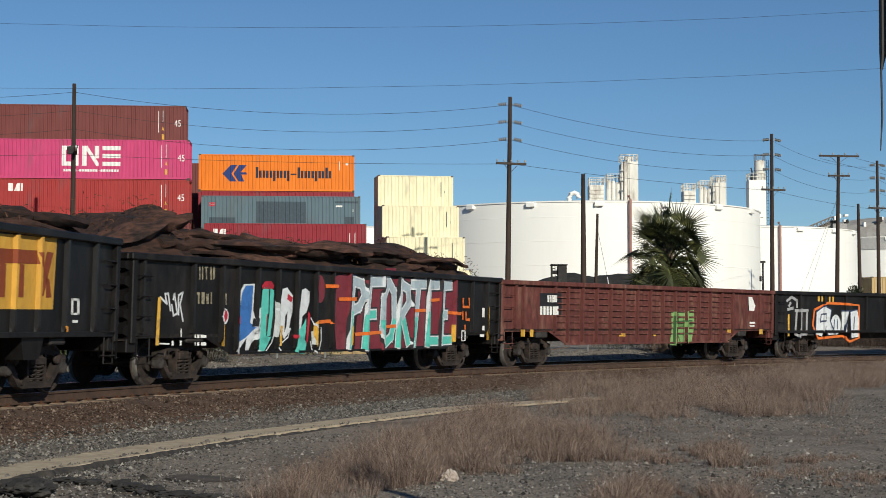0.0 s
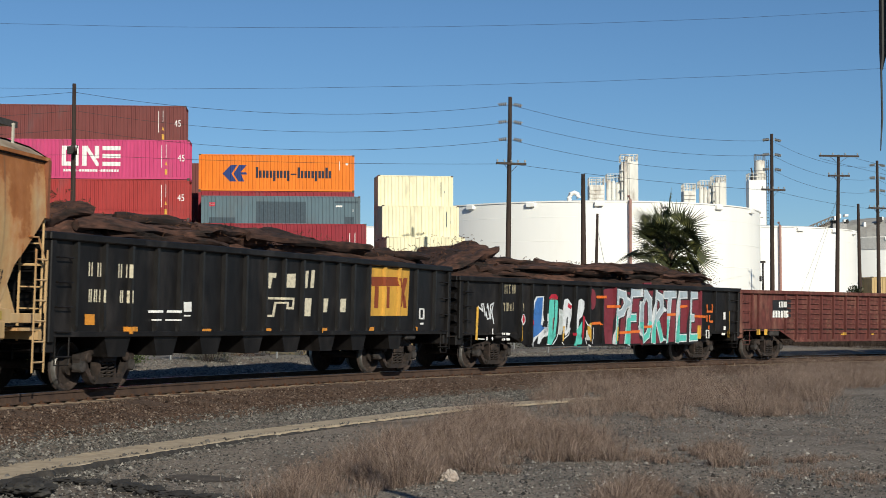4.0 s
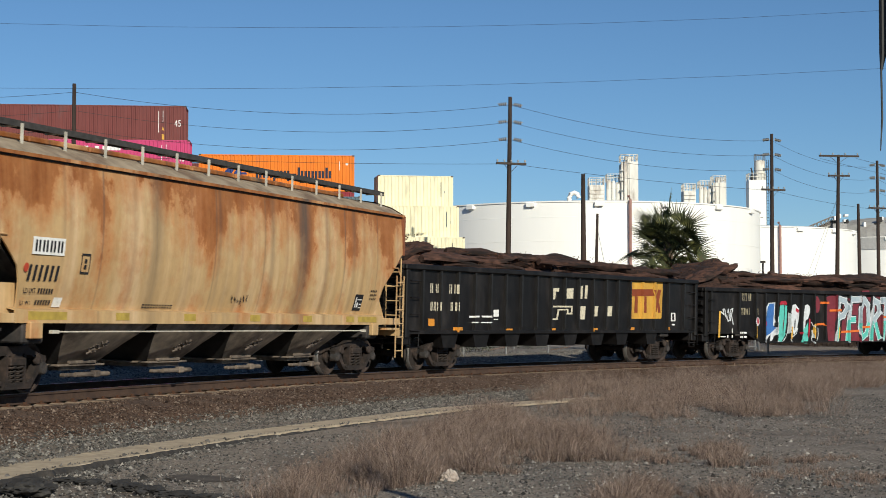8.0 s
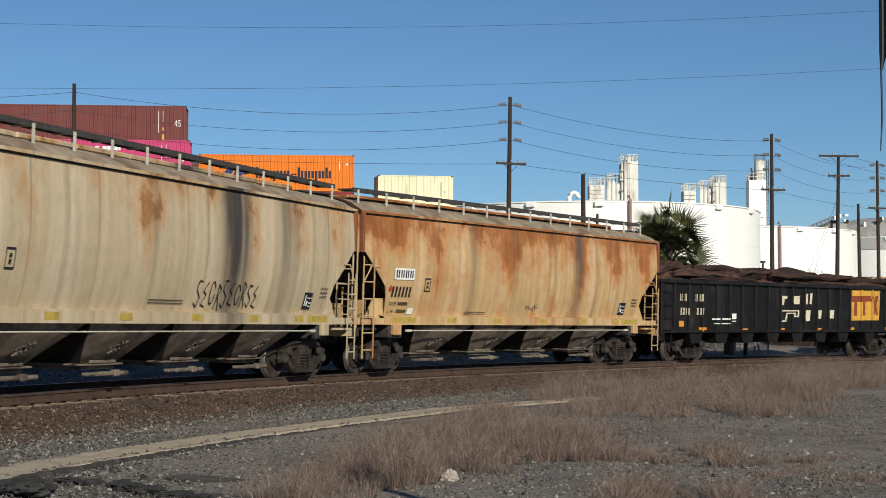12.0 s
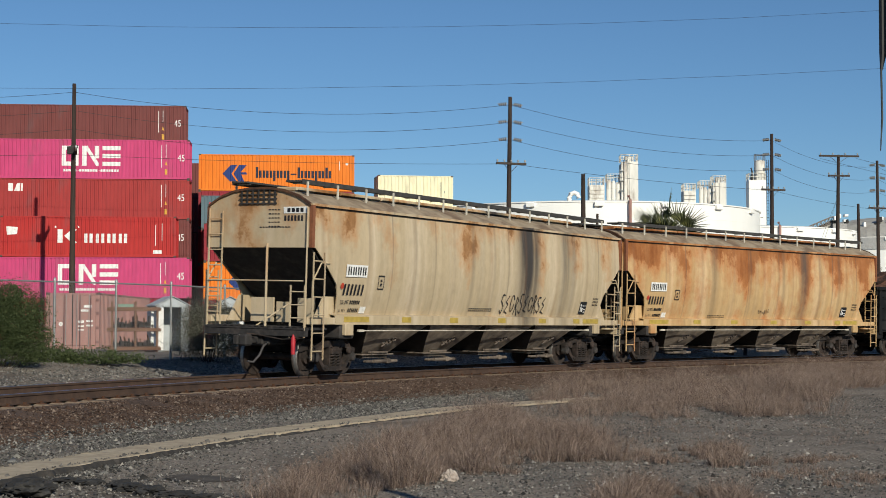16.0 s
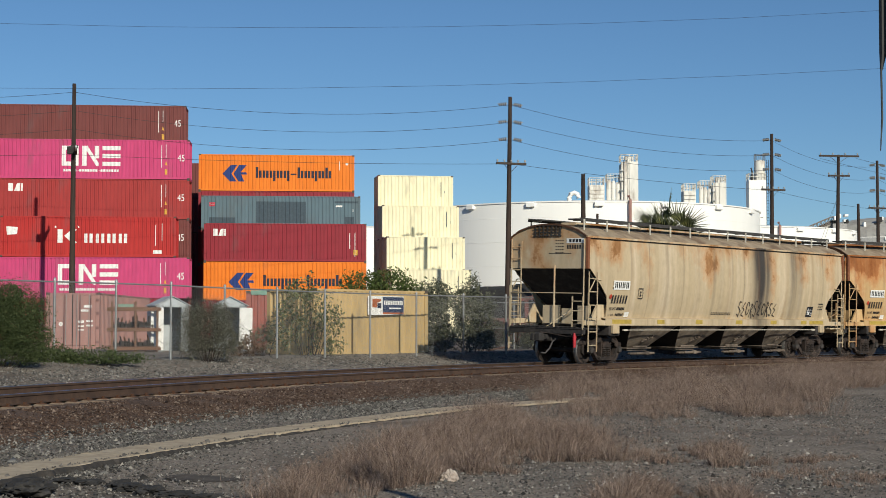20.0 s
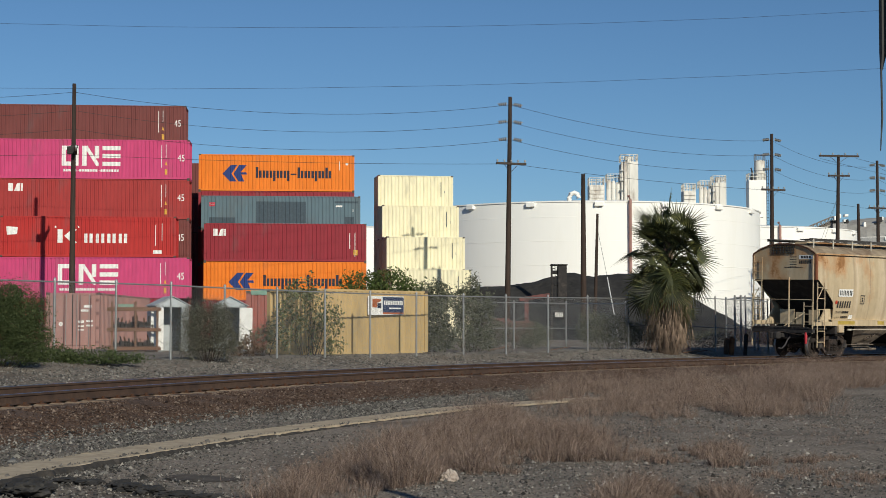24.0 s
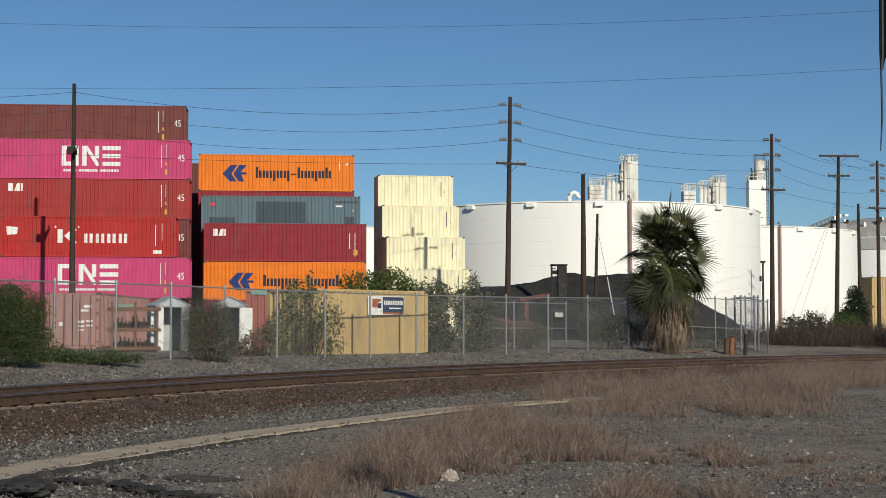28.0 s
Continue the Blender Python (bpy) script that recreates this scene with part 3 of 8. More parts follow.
    on_container(c, 12.192, blue, NAVY, "logo", "navy chevron emblem")
    on_container(c, 12.192, wordmark(4.4, 10.4, 1.05, 0.85, "tmdmd-tmdmt"), INKBLUE, "logo_word", "navy word blocks")
    z += HC
    c = put(row1, z, 12.192, HC, CRIM, "crimson shipping container with a small white emblem")
    on_container(c, 12.192, [rect(0.7, 1.02, 1.92, 2.45), [(1.08, 1.92), (1.26, 2.45), (1.46, 2.45), (1.46, 1.92)], rect(1.52, 1.63, 1.92, 2.45)], WHITE, "logo")
    on_container(c, 12.192, [rect(10.9, 10.96, 1.0, 2.2), rect(11.3, 11.35, 0.4, 2.2)], WHITE, "data_strip")
    on_container(c, 12.192, [rect(11.2, 11.55, 0.5, 0.9)], YELLOW, "caution_mark")
    z = 0.35
    for k in range(4):
        h = HC if k < 2 else STD
        c = put(row2, z, 12.192, h, SLATE if k == 3 else CRIM, "slate blue shipping container with painted-out patches" if k == 3 else "crimson shipping container inside the stack")
        z += h
    on_container(c, 12.192, [rect(4.2, 8.0, 0.5, 2.15), rect(0.6, 2.6, 0.45, 0.9), rect(11.0, 11.7, 0.4, 1.0), rect(10.2, 12.0, 2.05, 2.2)], GREYPATCH, "painted_patch")
    on_container(c, 12.192, [rect(0.6, 1.05, 1.75, 2.05)], mat("label_red", (0.5, 0.05, 0.08), bump=0), "label_plate")
    on_container(c, 12.192, [rect(0.6, 1.05, 1.88, 1.94), rect(10.3, 10.8, 1.75, 1.88), rect(11.6, 11.65, 1.4, 1.6)], WHITE, "label_mark")
    z = 0.62
    for k in range(5):
        h = STD if k == 1 else HC
        c = put(row3, z, 12.192, h, ORANGE if k == 4 else CRIM, "orange shipping container with a navy emblem" if k == 4 else "crimson shipping container inside the stack")
        z += h
    on_container(c, 12.192, blue, NAVY, "logo", "navy chevron emblem")
    on_container(c, 12.192, wordmark(4.4, 10.4, 1.05, 0.85, "tmdmd-tmdmt"), INKBLUE, "logo_word", "navy word blocks")
    on_container(c, 12.192, [rect(11.0, 11.05, 1.7, 2.4), rect(11.5, 11.7, 2.1, 2.25)], WHITE, "data_strip")
    for k in range(5):
        put(Vector((-27.5, 128.5, 0)), 0.35 + HC * k, 12.192, HC, DRED, "dull dark red shipping container in the row behind")
    # cream twenty-foot boxes, stepped back
    B = 10.0
    q = Vector((-math.sin(radians(B)), math.cos(radians(B)), 0))
    front = Vector((-3.85, 116.2, 0))
    for row in range(4):
        o = front + q * 2.5 * row
        for k in range(2 + row):
            c = container(o.x, o.y, 0.35 + k * STD, B, 6.058, STD, CREAM, "cream twenty-foot shipping container in a stepped stack", group="cream containers")
            on_container(c, 6.058, [rect(5.05, 5.1, 0.9, 2.1), rect(5.35, 5.38, 1.2, 1.4)], GREYPATCH, "data_strip")
    # single boxes behind the fence
    c = container(-4.55, 55.1, 0.12, 49.0, 6.058, 2.44, TAN, "tan twenty-foot shipping container behind the fence", group="yard containers")
    sign = part("sign", Geo().box(2.72, 4.66, -0.035, -0.012, 1.5, 2.2, 0.004), WHITE, c, "white and navy sign board")
    part("sign_field", Geo().box(3.5, 4.64, -0.042, -0.0355, 1.6, 2.17), mat("sign_navy", (0.02, 0.035, 0.09), bump=0), sign)
    part("sign_rule", Geo().box(3.5, 4.64, -0.044, -0.0355, 1.54, 1.6), mat("sign_orange", (0.35, 0.1, 0.03), bump=0), sign)
    for k in range(11):
        part("sign_print", Geo().box(3.56 + k * 0.095, 3.56 + k * 0.095 + 0.065, -0.048, -0.0425, 1.88, 2.04), WHITE, sign)
    part("sign_print", Geo().box(3.85, 4.5, -0.048, -0.0425, 1.73, 1.78), WHITE, sign)
    part("sign_mark", Geo().slab([(2.95, 1.78), (3.2, 1.78), (3.2, 1.95), (3.4, 2.02), (3.4, 2.1), (2.95, 2.1)], 1, -0.042, -0.0355), bpy.data.materials["sign_orange"], sign)
    part("sign_mark", Geo().box(3.22, 3.42, -0.042, -0.0355, 1.76, 1.94), INKBLUE, sign)
    c = container(-15.6, 71.0, 0.17, 90.0, 12.192, STD, MAROON, "faded maroon shipping container with its doors to the track", True, "yard containers")
    m = mesh_of("door_stencil", Geo().box(-0.012, -0.004, 0.35, 0.7, 1.9, 2.02).box(-0.012, -0.004, 0.5, 0.85, 1.72, 1.82).box(-0.012, -0.004, 0.3, 0.6, 1.25, 1.33).box(-0.012, -0.004, 0.7, 0.95, 1.2, 1.32).box(-0.012, -0.004, 0.3, 0.6, 1.05, 1.13).box(-0.012, -0.004, 0.7, 0.95, 1.02, 1.1).box(-0.012, -0.004, 0.7, 0.95, 0.86, 0.92), WHITE)
    e = new("door_stencil", m)
    e.parent = c
    rod = mat("lock_rod", (0.22, 0.12, 0.11), 0.6, 0.3)
    for y in (0.38, 0.86, 1.58, 2.06):
        part("lock_rod", Geo().tube([(-0.05, y, 0.08), (-0.05, y, 2.5)], 0.022, 6), rod, c, "", True)
    for y in (0.08, 2.36):
        for z in (0.35, 1.0, 1.65, 2.25):
            part("hinge", Geo().box(-0.04, 0.0, y - 0.07, y + 0.07, z - 0.05, z + 0.05, 0.01), rod, c)
    part("door_gap", Geo().box(-0.006, 0.0, 1.2, 1.24, 0.1, 2.5), DARK, c)
    part("round_label", Geo().lathe([(0.1, -0.008), (0.1, -0.004)], 16, 0, (0, 1.75, 1.15)), WHITE, c)
    c = container(-8.75, 69.5, 0.2, 4.0, 6.058, STD, container_paint("rust_red_paint", (0.30, 0.10, 0.08), 0.4), "rust-red shipping container behind bushes", group="yard containers")
    part("tarp", Geo().box(0.2, 5.9, -0.02, 2.4, STD - 0.18, STD + 0.03, 0.02), mat("green_tarp", (0.20, 0.33, 0.26), 0.8, 0, 0.25, 3), c, "faded green tarp over the roof edge")
    c = container(41.2, 150.0, 0.3, 8.0, 6.058, HC, TAN, "tan shipping container beyond the field", group="yard containers")
    c = container(41.2, 150.0, 0.3 + HC, 8.0, 6.058, HC, TAN, "tan shipping container stacked beyond the field", group="yard containers")


build_containers()


# ---- tanks and silos ----
def tank(x, y, r, top, label, roof=0.6, pipes=(), roof_paint=None):
    z0 = 0.2
    t = thing("storage_tank", label, "storage tank", pose(x, y, z0), "storage tanks")
    h = top - z0
    n = 96
    part("shell", Geo().lathe([(r, 0), (r, h)], n, 2), TANK, t, "white painted steel shell", True)
    g = Geo()
    for z in np.arange(2.4, h - 0.5, 2.4):
        g.lathe([(r + 0.004, z - 0.02), (r + 0.018, z), (r + 0.004, z + 0.02)], n, 2)
    part("weld_seam", g, TANK, t)
    part("rim", Geo().lathe([(r - 0.05, h - 0.12), (r + 0.1, h - 0.12), (r + 0.1, h), (r - 0.05, h)], n, 2), TANK, t, "top rim angle")
    part("roof", Geo().lathe([(r - 0.06, h - 0.03), (r * 0.86, h + roof * 0.45), (r * 0.66, h + roof * 0.74), (r * 0.4, h + roof * 0.93), (0.3, h + roof)], n, 2), roof_paint or TANK, t, "shallow cone roof", True)
    for a in range(-170, 10, 20):
        b = radians(a)
        vent = Geo().box(-0.45, 0.45, -0.15, 0.35, -0.3, 0.12, 0.03)
        part("overflow_vent", vent, TANK, t, "", m=Matrix.Translation(((r + 0.2) * math.cos(b), (r + 0.2) * math.sin(b), h - 0.25)) @ Matrix.Rotation(b + math.pi / 2, 4, 'Z'))
    for a in pipes:
        b = radians(a)
        px, py = (r + 0.3) * math.cos(b), (r + 0.3) * math.sin(b)
        part("riser_pipe", Geo().tube([(px, py, 0), (px, py, h + 0.1), (px * 0.97, py * 0.97, h + 0.5)], 0.16, 8), mat("riser_paint", (0.36, 0.20, 0.17), 0.7), t, "pinkish primer riser pipe", True)
    return t


t1 = tank(15.5, 174.5, 19.6, 13.8, "large white storage tank behind the coke pile", pipes=(-81,))
part("gooseneck_vent", Geo().tube([(-2.9, -18.9, 13.4), (-2.9, -18.9, 13.9), (-2.75, -18.9, 14.3), (-2.4, -18.9, 14.45), (-2.05, -18.9, 14.3), (-1.95, -18.9, 13.9)], 0.24, 8), TANK, t1, smooth=True)
tank(39.2, 211.0, 16.3, 13.85, "white storage tank behind the field", pipes=(-80,))
tank(-14.0, 232.0, 16.0, 15.2, "white storage tank seen between container stacks")
t4_grey = mat("roof_grey", (0.42, 0.40, 0.36), 0.8, 0, 0.2, 1, (0.28, 0.25, 0.22), 0.4, 0.5, 0.1)
t4 = tank(76.0, 262.0, 17.0, 15.6, "far white tank with a grey domed roof", roof=4.0, roof_paint=t4_grey)
part("roof_band", Geo().lathe([(17.05, 13.4), (17.12, 13.4), (17.12, 15.3), (17.05, 15.3)], 96, 2), mat("grey_band", (0.45, 0.44, 0.42), 0.6), t4, "grey band below the roof")
rail = Geo()
for k in range(26):
    a = radians(-160 + k * 5.5)
    rail.tube([(16.9 * math.cos(a), 16.9 * math.sin(a), 15.4), (16.9 * math.cos(a), 16.9 * math.sin(a), 16.5)], 0.04, 4)
part("roof_railing", rail, GALV, t4)
SILO = mat("silo_paint", (0.74, 0.71, 0.64), 0.7, 0, 0.15, 1.6, (0.33, 0.27, 0.21), 0.36, 0.7, 0.1, 6, (1, 1, 0.22))


def roof_rail(g, x0, x1, y0, y1, z, n=5):
    """Posts and two rails round a flat top."""
    c = [(x0, y0), (x1, y0), (x1, y1), (x0, y1), (x0, y0)]
    for (a, b), (d, e) in zip(c, c[1:]):
        for k in range(n):
            x, y = a + (d - a) * k / n, b + (e - b) * k / n
            g.tube([(x, y, z), (x, y, z + 1.1)], 0.05, 4)
    for h in (0.55, 1.1):
        g.tube([(x, y, z + h) for x, y in c], 0.045, 4)


def silo_group(x, y, cells, label):
    """Bins of one plant: kind b = square slatted bin, c = row of slim round cells, t = tower with pipes and stairs, w = plain white block; (kind, x0, x1, height)."""
    s = thing("silo_cluster", label, "silo", pose(x, y, 0.2), "silos")
    for kind, x0, x1, h in cells:
        w, d = x1 - x0, 2.6
        g = Geo()
        if kind == "b":
            c = part("bin", Geo().box(x0, x1, 0, d, 0, h, 0.08), SILO, s, "square slatted bin")
            for z in np.arange(h - 4.5, h - 0.2, 0.62):
                part("slat", Geo().loft([[(x0 + 0.1, 0, z), (x1 - 0.1, 0, z), (x1 - 0.1, 0, z + 0.4), (x0 + 0.1, 0, z + 0.4)], [(x0 + 0.1, -0.14, z), (x1 - 0.1, -0.14, z), (x1 - 0.1, -0.03, z + 0.4), (x0 + 0.1, -0.03, z + 0.4)]], caps=True), SILO, c)
        elif kind == "c":
            n = 3
            r = w / n / 2
            for k in range(n):
                c = part("cell", Geo().lathe([(r * 0.96, 0), (r * 0.96, h - 0.2 * k), (r * 0.6, h + 0.3 - 0.2 * k)], 20, 2, (x0 + r + 2 * r * k, 0.8, 0)), SILO, s, "slim round silo cell", True)
                part("hoop", Geo().lathe([(r * 0.96, h - 1.2), (r, h - 1.1), (r * 0.96, h - 1.0)], 20, 2, (x0 + r + 2 * r * k, 0.8, 0)), SILO, c)
        elif kind == "t":
            c = part("tower", Geo().box(x0 + w * 0.48, x1, 0, d, 0, h, 0.06).box(x0, x0 + w * 0.5, 0.5, d, 0, h - 0.3, 0.06), SILO, s, "stained elevator tower")
            for k, (f, r) in enumerate(((0.08, 0.16), (0.26, 0.27), (0.42, 0.12))):
                part("leg_pipe", Geo().tube([(x0 + w * f, 0.2, 0), (x0 + w * f, 0.2, h + 0.5 * (k == 2))], r, 10), SILO, c, "", True)
            for z in np.arange(h - 6, h, 1.5):
                part("platform", Geo().box(x0 - 0.12, x0 + w * 0.2, -0.25, 0.6, z, z + 0.1), GALV, c)
            part("head_house", Geo().box(x0 + w * 0.3, x0 + w * 0.72, 0.6, 1.9, h, h + 0.9, 0.05), SILO, c)
        else:
            c = part("block", Geo().box(x0, x1, 0, d, 0, h, 0.05), TANK, s, "plain white block")
        roof_rail(g, x0 + 0.05, x1 - 0.05, 0.1, d - 0.1, h, 4)
        part("guard_rail", g, SILO, c)
    return s


silo_group(0.0, 240.0, [("b", 22.5, 24.9, 23.0), ("c", 25.25, 27.4, 23.6), ("t", 27.4, 30.1, 26.6)], "weathered white silos and elevator tower")
silo_group(0.0, 250.0, [("b", 38.6, 40.6, 23.0), ("c", 41.2, 43.2, 23.5), ("t", 43.3, 45.5, 24.3)], "cluster of weathered white silos")
el = silo_group(0.0, 251.0, [("w", 49.3, 52.1, 24.8)], "tall white elevator block with a round tank on top")
top = part("top_tank", Geo().lathe([(0.9, 24.8), (0.9, 27.9), (0.5, 28.15)], 24, 2, (51.3, 1.1, 0)), SILO, el, "stained round top tank", True)
g = Geo()
for k in range(10):
    a = k * math.pi / 5
    g.tube([(51.3 + 0.9 * math.cos(a), 1.1 + 0.9 * math.sin(a), 27.9), (51.3 + 0.9 * math.cos(a), 1.1 + 0.9 * math.sin(a), 29.0)], 0.045, 4)
g.tube([(51.3 + 0.9 * math.cos(k * math.pi / 5), 1.1 + 0.9 * math.sin(k * math.pi / 5), 29.0) for k in range(11)], 0.045, 4)
part("guard_rail", g, GALV, top)
g = Geo()
for z in np.arange(16, 28, 0.55):
    g.tube([(52.15, 0.0, z), (52.5, 0.0, z)], 0.035, 4)
g.tube([(52.15, 0, 15), (52.15, 0, 28)], 0.04, 4).tube([(52.5, 0, 15), (52.5, 0, 28)], 0.04, 4)
part("ladder", g, DARK, el, "caged access ladder")
part("blower", Geo().box(49.7, 50.2, 0.2, 0.7, 24.8, 25.6, 0.05).tube([(49.95, 0.4, 25.5), (49.9, 0.4, 26.2), (49.75, 0.4, 26.8)], [0.16, 0.13, 0.1], 8), DARK, el, "dark roof blower")

# conveyor and machines on the far tank's roof
g = Geo()
p, q = Vector((-18.2, -11.0, 15.9)), Vector((-13.2, -11.0, 18.0))
for o in ((0, 0, 0), (0, 0, 0.9), (0, 1.2, 0), (0, 1.2, 0.9)):
    g.tube([p + Vector(o), q + Vector(o)], 0.09, 5)
for k in range(9):
    a, b = p.lerp(q, k / 8), p.lerp(q, min(1, (k + 1) / 8))
    g.tube([a, b + Vector((0, 0, 0.9))], 0.05, 4).tube([a, a + Vector((0, 0, 0.9))], 0.05, 4)
g.bar(p + Vector((0, 0.6, 0.15)), q + Vector((0, 0.6, 0.15)), 0.8, 0.12)
part("conveyor_housing", Geo().loft([[p + Vector((0.3, 0.2, -1.2)), p + Vector((0.3, 1.0, -1.2)), p + Vector((0.3, 1.0, 0.35)), p + Vector((0.3, 0.2, 0.35))], [q + Vector((2.6, 0.2, -3.3)), q + Vector((2.6, 1.0, -3.3)), q + Vector((0.4, 1.0, 0.55)), q + Vector((0.4, 0.2, 0.55))]], caps=True), t4_grey, t4, "dusty grey sloping conveyor housing")
part("conveyor_truss", g, mat("truss_grey", (0.20, 0.17, 0.145), 0.8), t4, "grey conveyor truss on the roof")
for seed, (x0, x1, z0, z1) in ((4, (-13.4, -11.2, 17.6, 19.6)), (5, (-8.6, -4.6, 16.8, 18.9))):
    rr = random.Random(seed)
    for k in range(7):
        x, z, w = rr.uniform(x0, x1), rr.uniform(z0, z1 - 0.5), rr.uniform(0.3, 0.7)
        part("roof_machine", Geo().box(x, x + w, -12.0, -11.0, z, z + rr.uniform(0.3, 0.8), 0.06), TANK if k % 3 else DARK, t4)
    part("machine_stand", Geo().box(x0, x1, -11.9, -11.1, 15.0, z0 + 0.1), mat("stand_grey", (0.35, 0.34, 0.33), 0.8) if seed == 4 else bpy.data.materials["stand_grey"], t4)


# ---- poles and wires ----
ARM_STEEL = mat("arm_wood", (0.055, 0.042, 0.035), 0.9, 0, 0.3, 8)


def pole(x, y, top, label, lean=0.0, r=0.17, name="utility_pole"):
    z0 = ground_z(x, y)
    p = thing(name, label, "utility pole", pose(x, y, z0), "utility poles")
    h = top - z0
    part("shaft", Geo().tube([(0, 0, 0), (lean * 0.5, 0, h * 0.5), (lean, 0, h)], [r * 1.25, r, r * 0.72], 10), WOOD, p, "dark weathered wooden shaft", True)
    return p, Vector((x + lean, y, top))


def cross_arm(p, z, half, ang, n=4, lean=0.0):
    d = Vector((math.cos(ang), math.sin(ang), 0))
    c = Vector((lean, 0, z)) + Vector((d.y, -d.x, 0)) * 0.16
    arm = part("cross_arm", Geo().bar(c - d * half, c + d * half, 0.13, 0.15), ARM_STEEL, p)
    g = Geo()
    for k in range(n):
        q = c + d * half * (-0.92 + 1.84 * k / max(1, n - 1))
        g.tube([q + Vector((0, 0, 0.05)), q + Vector((0, 0, 0.12)), q + Vector((0, 0, 0.16)), q + Vector((0, 0, 0.26))], [0.03, 0.03, 0.07, 0.05], 8)
    part("insulator", g, PORCELAIN, arm)
    g = Geo()
    for s in (-1, 1):
        g.bar(c + d * s * half * 0.5, Vector((lean, 0, z - 0.6)), 0.03, 0.03)
    part("arm_brace", g, ARM_STEEL, arm)


def strain(p, z, ang, lean):
    """Strings of strain insulators on both sides of a pole at one height."""
    d = Vector((math.cos(ang), math.sin(ang), 0))
    for s in (-1, 1):
        g = Geo()
        a = Vector((lean, 0, z)) + d * s * 0.18
        pts, rs = [a], [0.02]
        for k in range(4):
            b = a + d * s * (0.12 + 0.14 * k) + Vector((0, 0, -0.02 * k))
            pts += [b, b + d * s * 0.05, b + d * s * 0.09]
            rs += [0.035, 0.14, 0.035]
        pts.append(a + d * s * 0.75)
        rs.append(0.02)
        part("strain_insulator", Geo().tube(pts, rs, 8), PORCELAIN, p, "grey strain insulator string", True)


def wire(a, b, sag, r=0.012, name="power_line", label="thin dark overhead wire"):
    pts = []
    for k in range(15):
        t = k / 14
        q = Vector(a).lerp(Vector(b), t)
        q.z -= 4 * sag * t * (1 - t)
        pts.append(q)
    ob = new(name, mesh_of(name, Geo().tube(pts, r, 4), WIRE))
    return tagged(ob, label, "power line", "overhead wires")


P = {}
P[1] = pole(-23.8, 100.2, 16.9, "tall wooden utility pole before the containers")
P[2] = pole(4.35, 106.3, 16.95, "tall wooden utility pole with strain insulators", 0.25)
P[3] = pole(26.6, 126.3, 16.9, "tall wooden utility pole with strain insulators", 0.1)
P[5] = pole(40.9, 146.6, 16.9, "tall far wooden utility pole", 0.0)
P[6] = pole(56.0, 168.0, 16.9, "tall far wooden utility pole")
P[0] = pole(-52.0, 97.0, 16.9, "wooden utility pole beside the container yard")
P[4] = pole(32.7, 130.0, 15.6, "wooden utility pole with a wide top arm", 0.35)
cross_arm(P[4][0], 15.2, 1.75, radians(8), 4, 0.33)
cross_arm(P[4][0], 13.55, 0.95, radians(8), 4, 0.3)
pole(10.35, 115.0, 12.5, "bare dark wooden pole", 0.0, 0.2)
pole(10.85, 112.0, 9.35, "short leaning wooden pole", 0.25, 0.12)
pole(37.4, 140.0, 12.3, "bare dark wooden pole", -0.1)
LINE = radians(20)
for k in (1, 2, 3, 5):
    ln = {1: 0.0, 2: 0.25, 3: 0.1, 5: 0.0}[k]
    if k != 1:
        for dz in (0.55, 1.75, 2.95):
            strain(P[k][0], P[k][1].z - dz - 0.2, LINE, ln)
        cross_arm(P[k][0], P[k][1].z - 4.85, 1.1, LINE, 5, ln)
part("pole_box", Geo().box(-0.35, 0.1, -0.35, -0.12, 12.0, 12.5, 0.03).box(-0.1, 0.3, -0.3, -0.1, 12.4, 12.6, 0.02), DARK, P[1][0], "dark equipment on the shaft")
cross_arm(P[1][0], 12.2, 1.15, radians(103), 4)
chain = [P[0], P[1], P[2], P[3], P[5], P[6]]
for a, b in zip(chain, chain[1:]):
    for dz in (0.55, 1.75, 2.95):
        wire(a[1] - Vector((0, 0, dz)), b[1] - Vector((0, 0, dz)), 1.0 if b is P[2] else 0.75)
    wire(a[1] - Vector((0, 0, 4.6)), b[1] - Vector((0, 0, 4.6)), 0.2)
pole(-40, 60, 15.2, "tall wooden pole carrying the road wires", 0.0, 0.2)
pole(40, 60, 16.5, "tall wooden pole carrying the road wires", 0.0, 0.2)
wire((-40, 60, 14.3), (40, 60, 15.5), 2.1, 0.005)
wire((-40, 60, 11.2), (40, 60, 13.0), 1.6, 0.005)
wire(P[4][1] + Vector((-1.5, 0, -0.3)), (90, 190, 15.0), 1.2, 0.012)
wire(P[4][1] + Vector((1.5, 0, -0.3)), (93, 190, 15.0), 1.2, 0.012)
for dx in (-2.2, -2.6):
    wire(P[4][1] + Vector((-0.1, 0, -3.5)), (P[4][1].x + dx * 2.2, 126, 0.2), 0.0, 0.012, "guy_wire", "steel guy wire of a pole")


# ---- rolling stock; each car's space: x forward, near side -y, z above the rails ----
TRAIN = []
WHEEL_R = 0.457


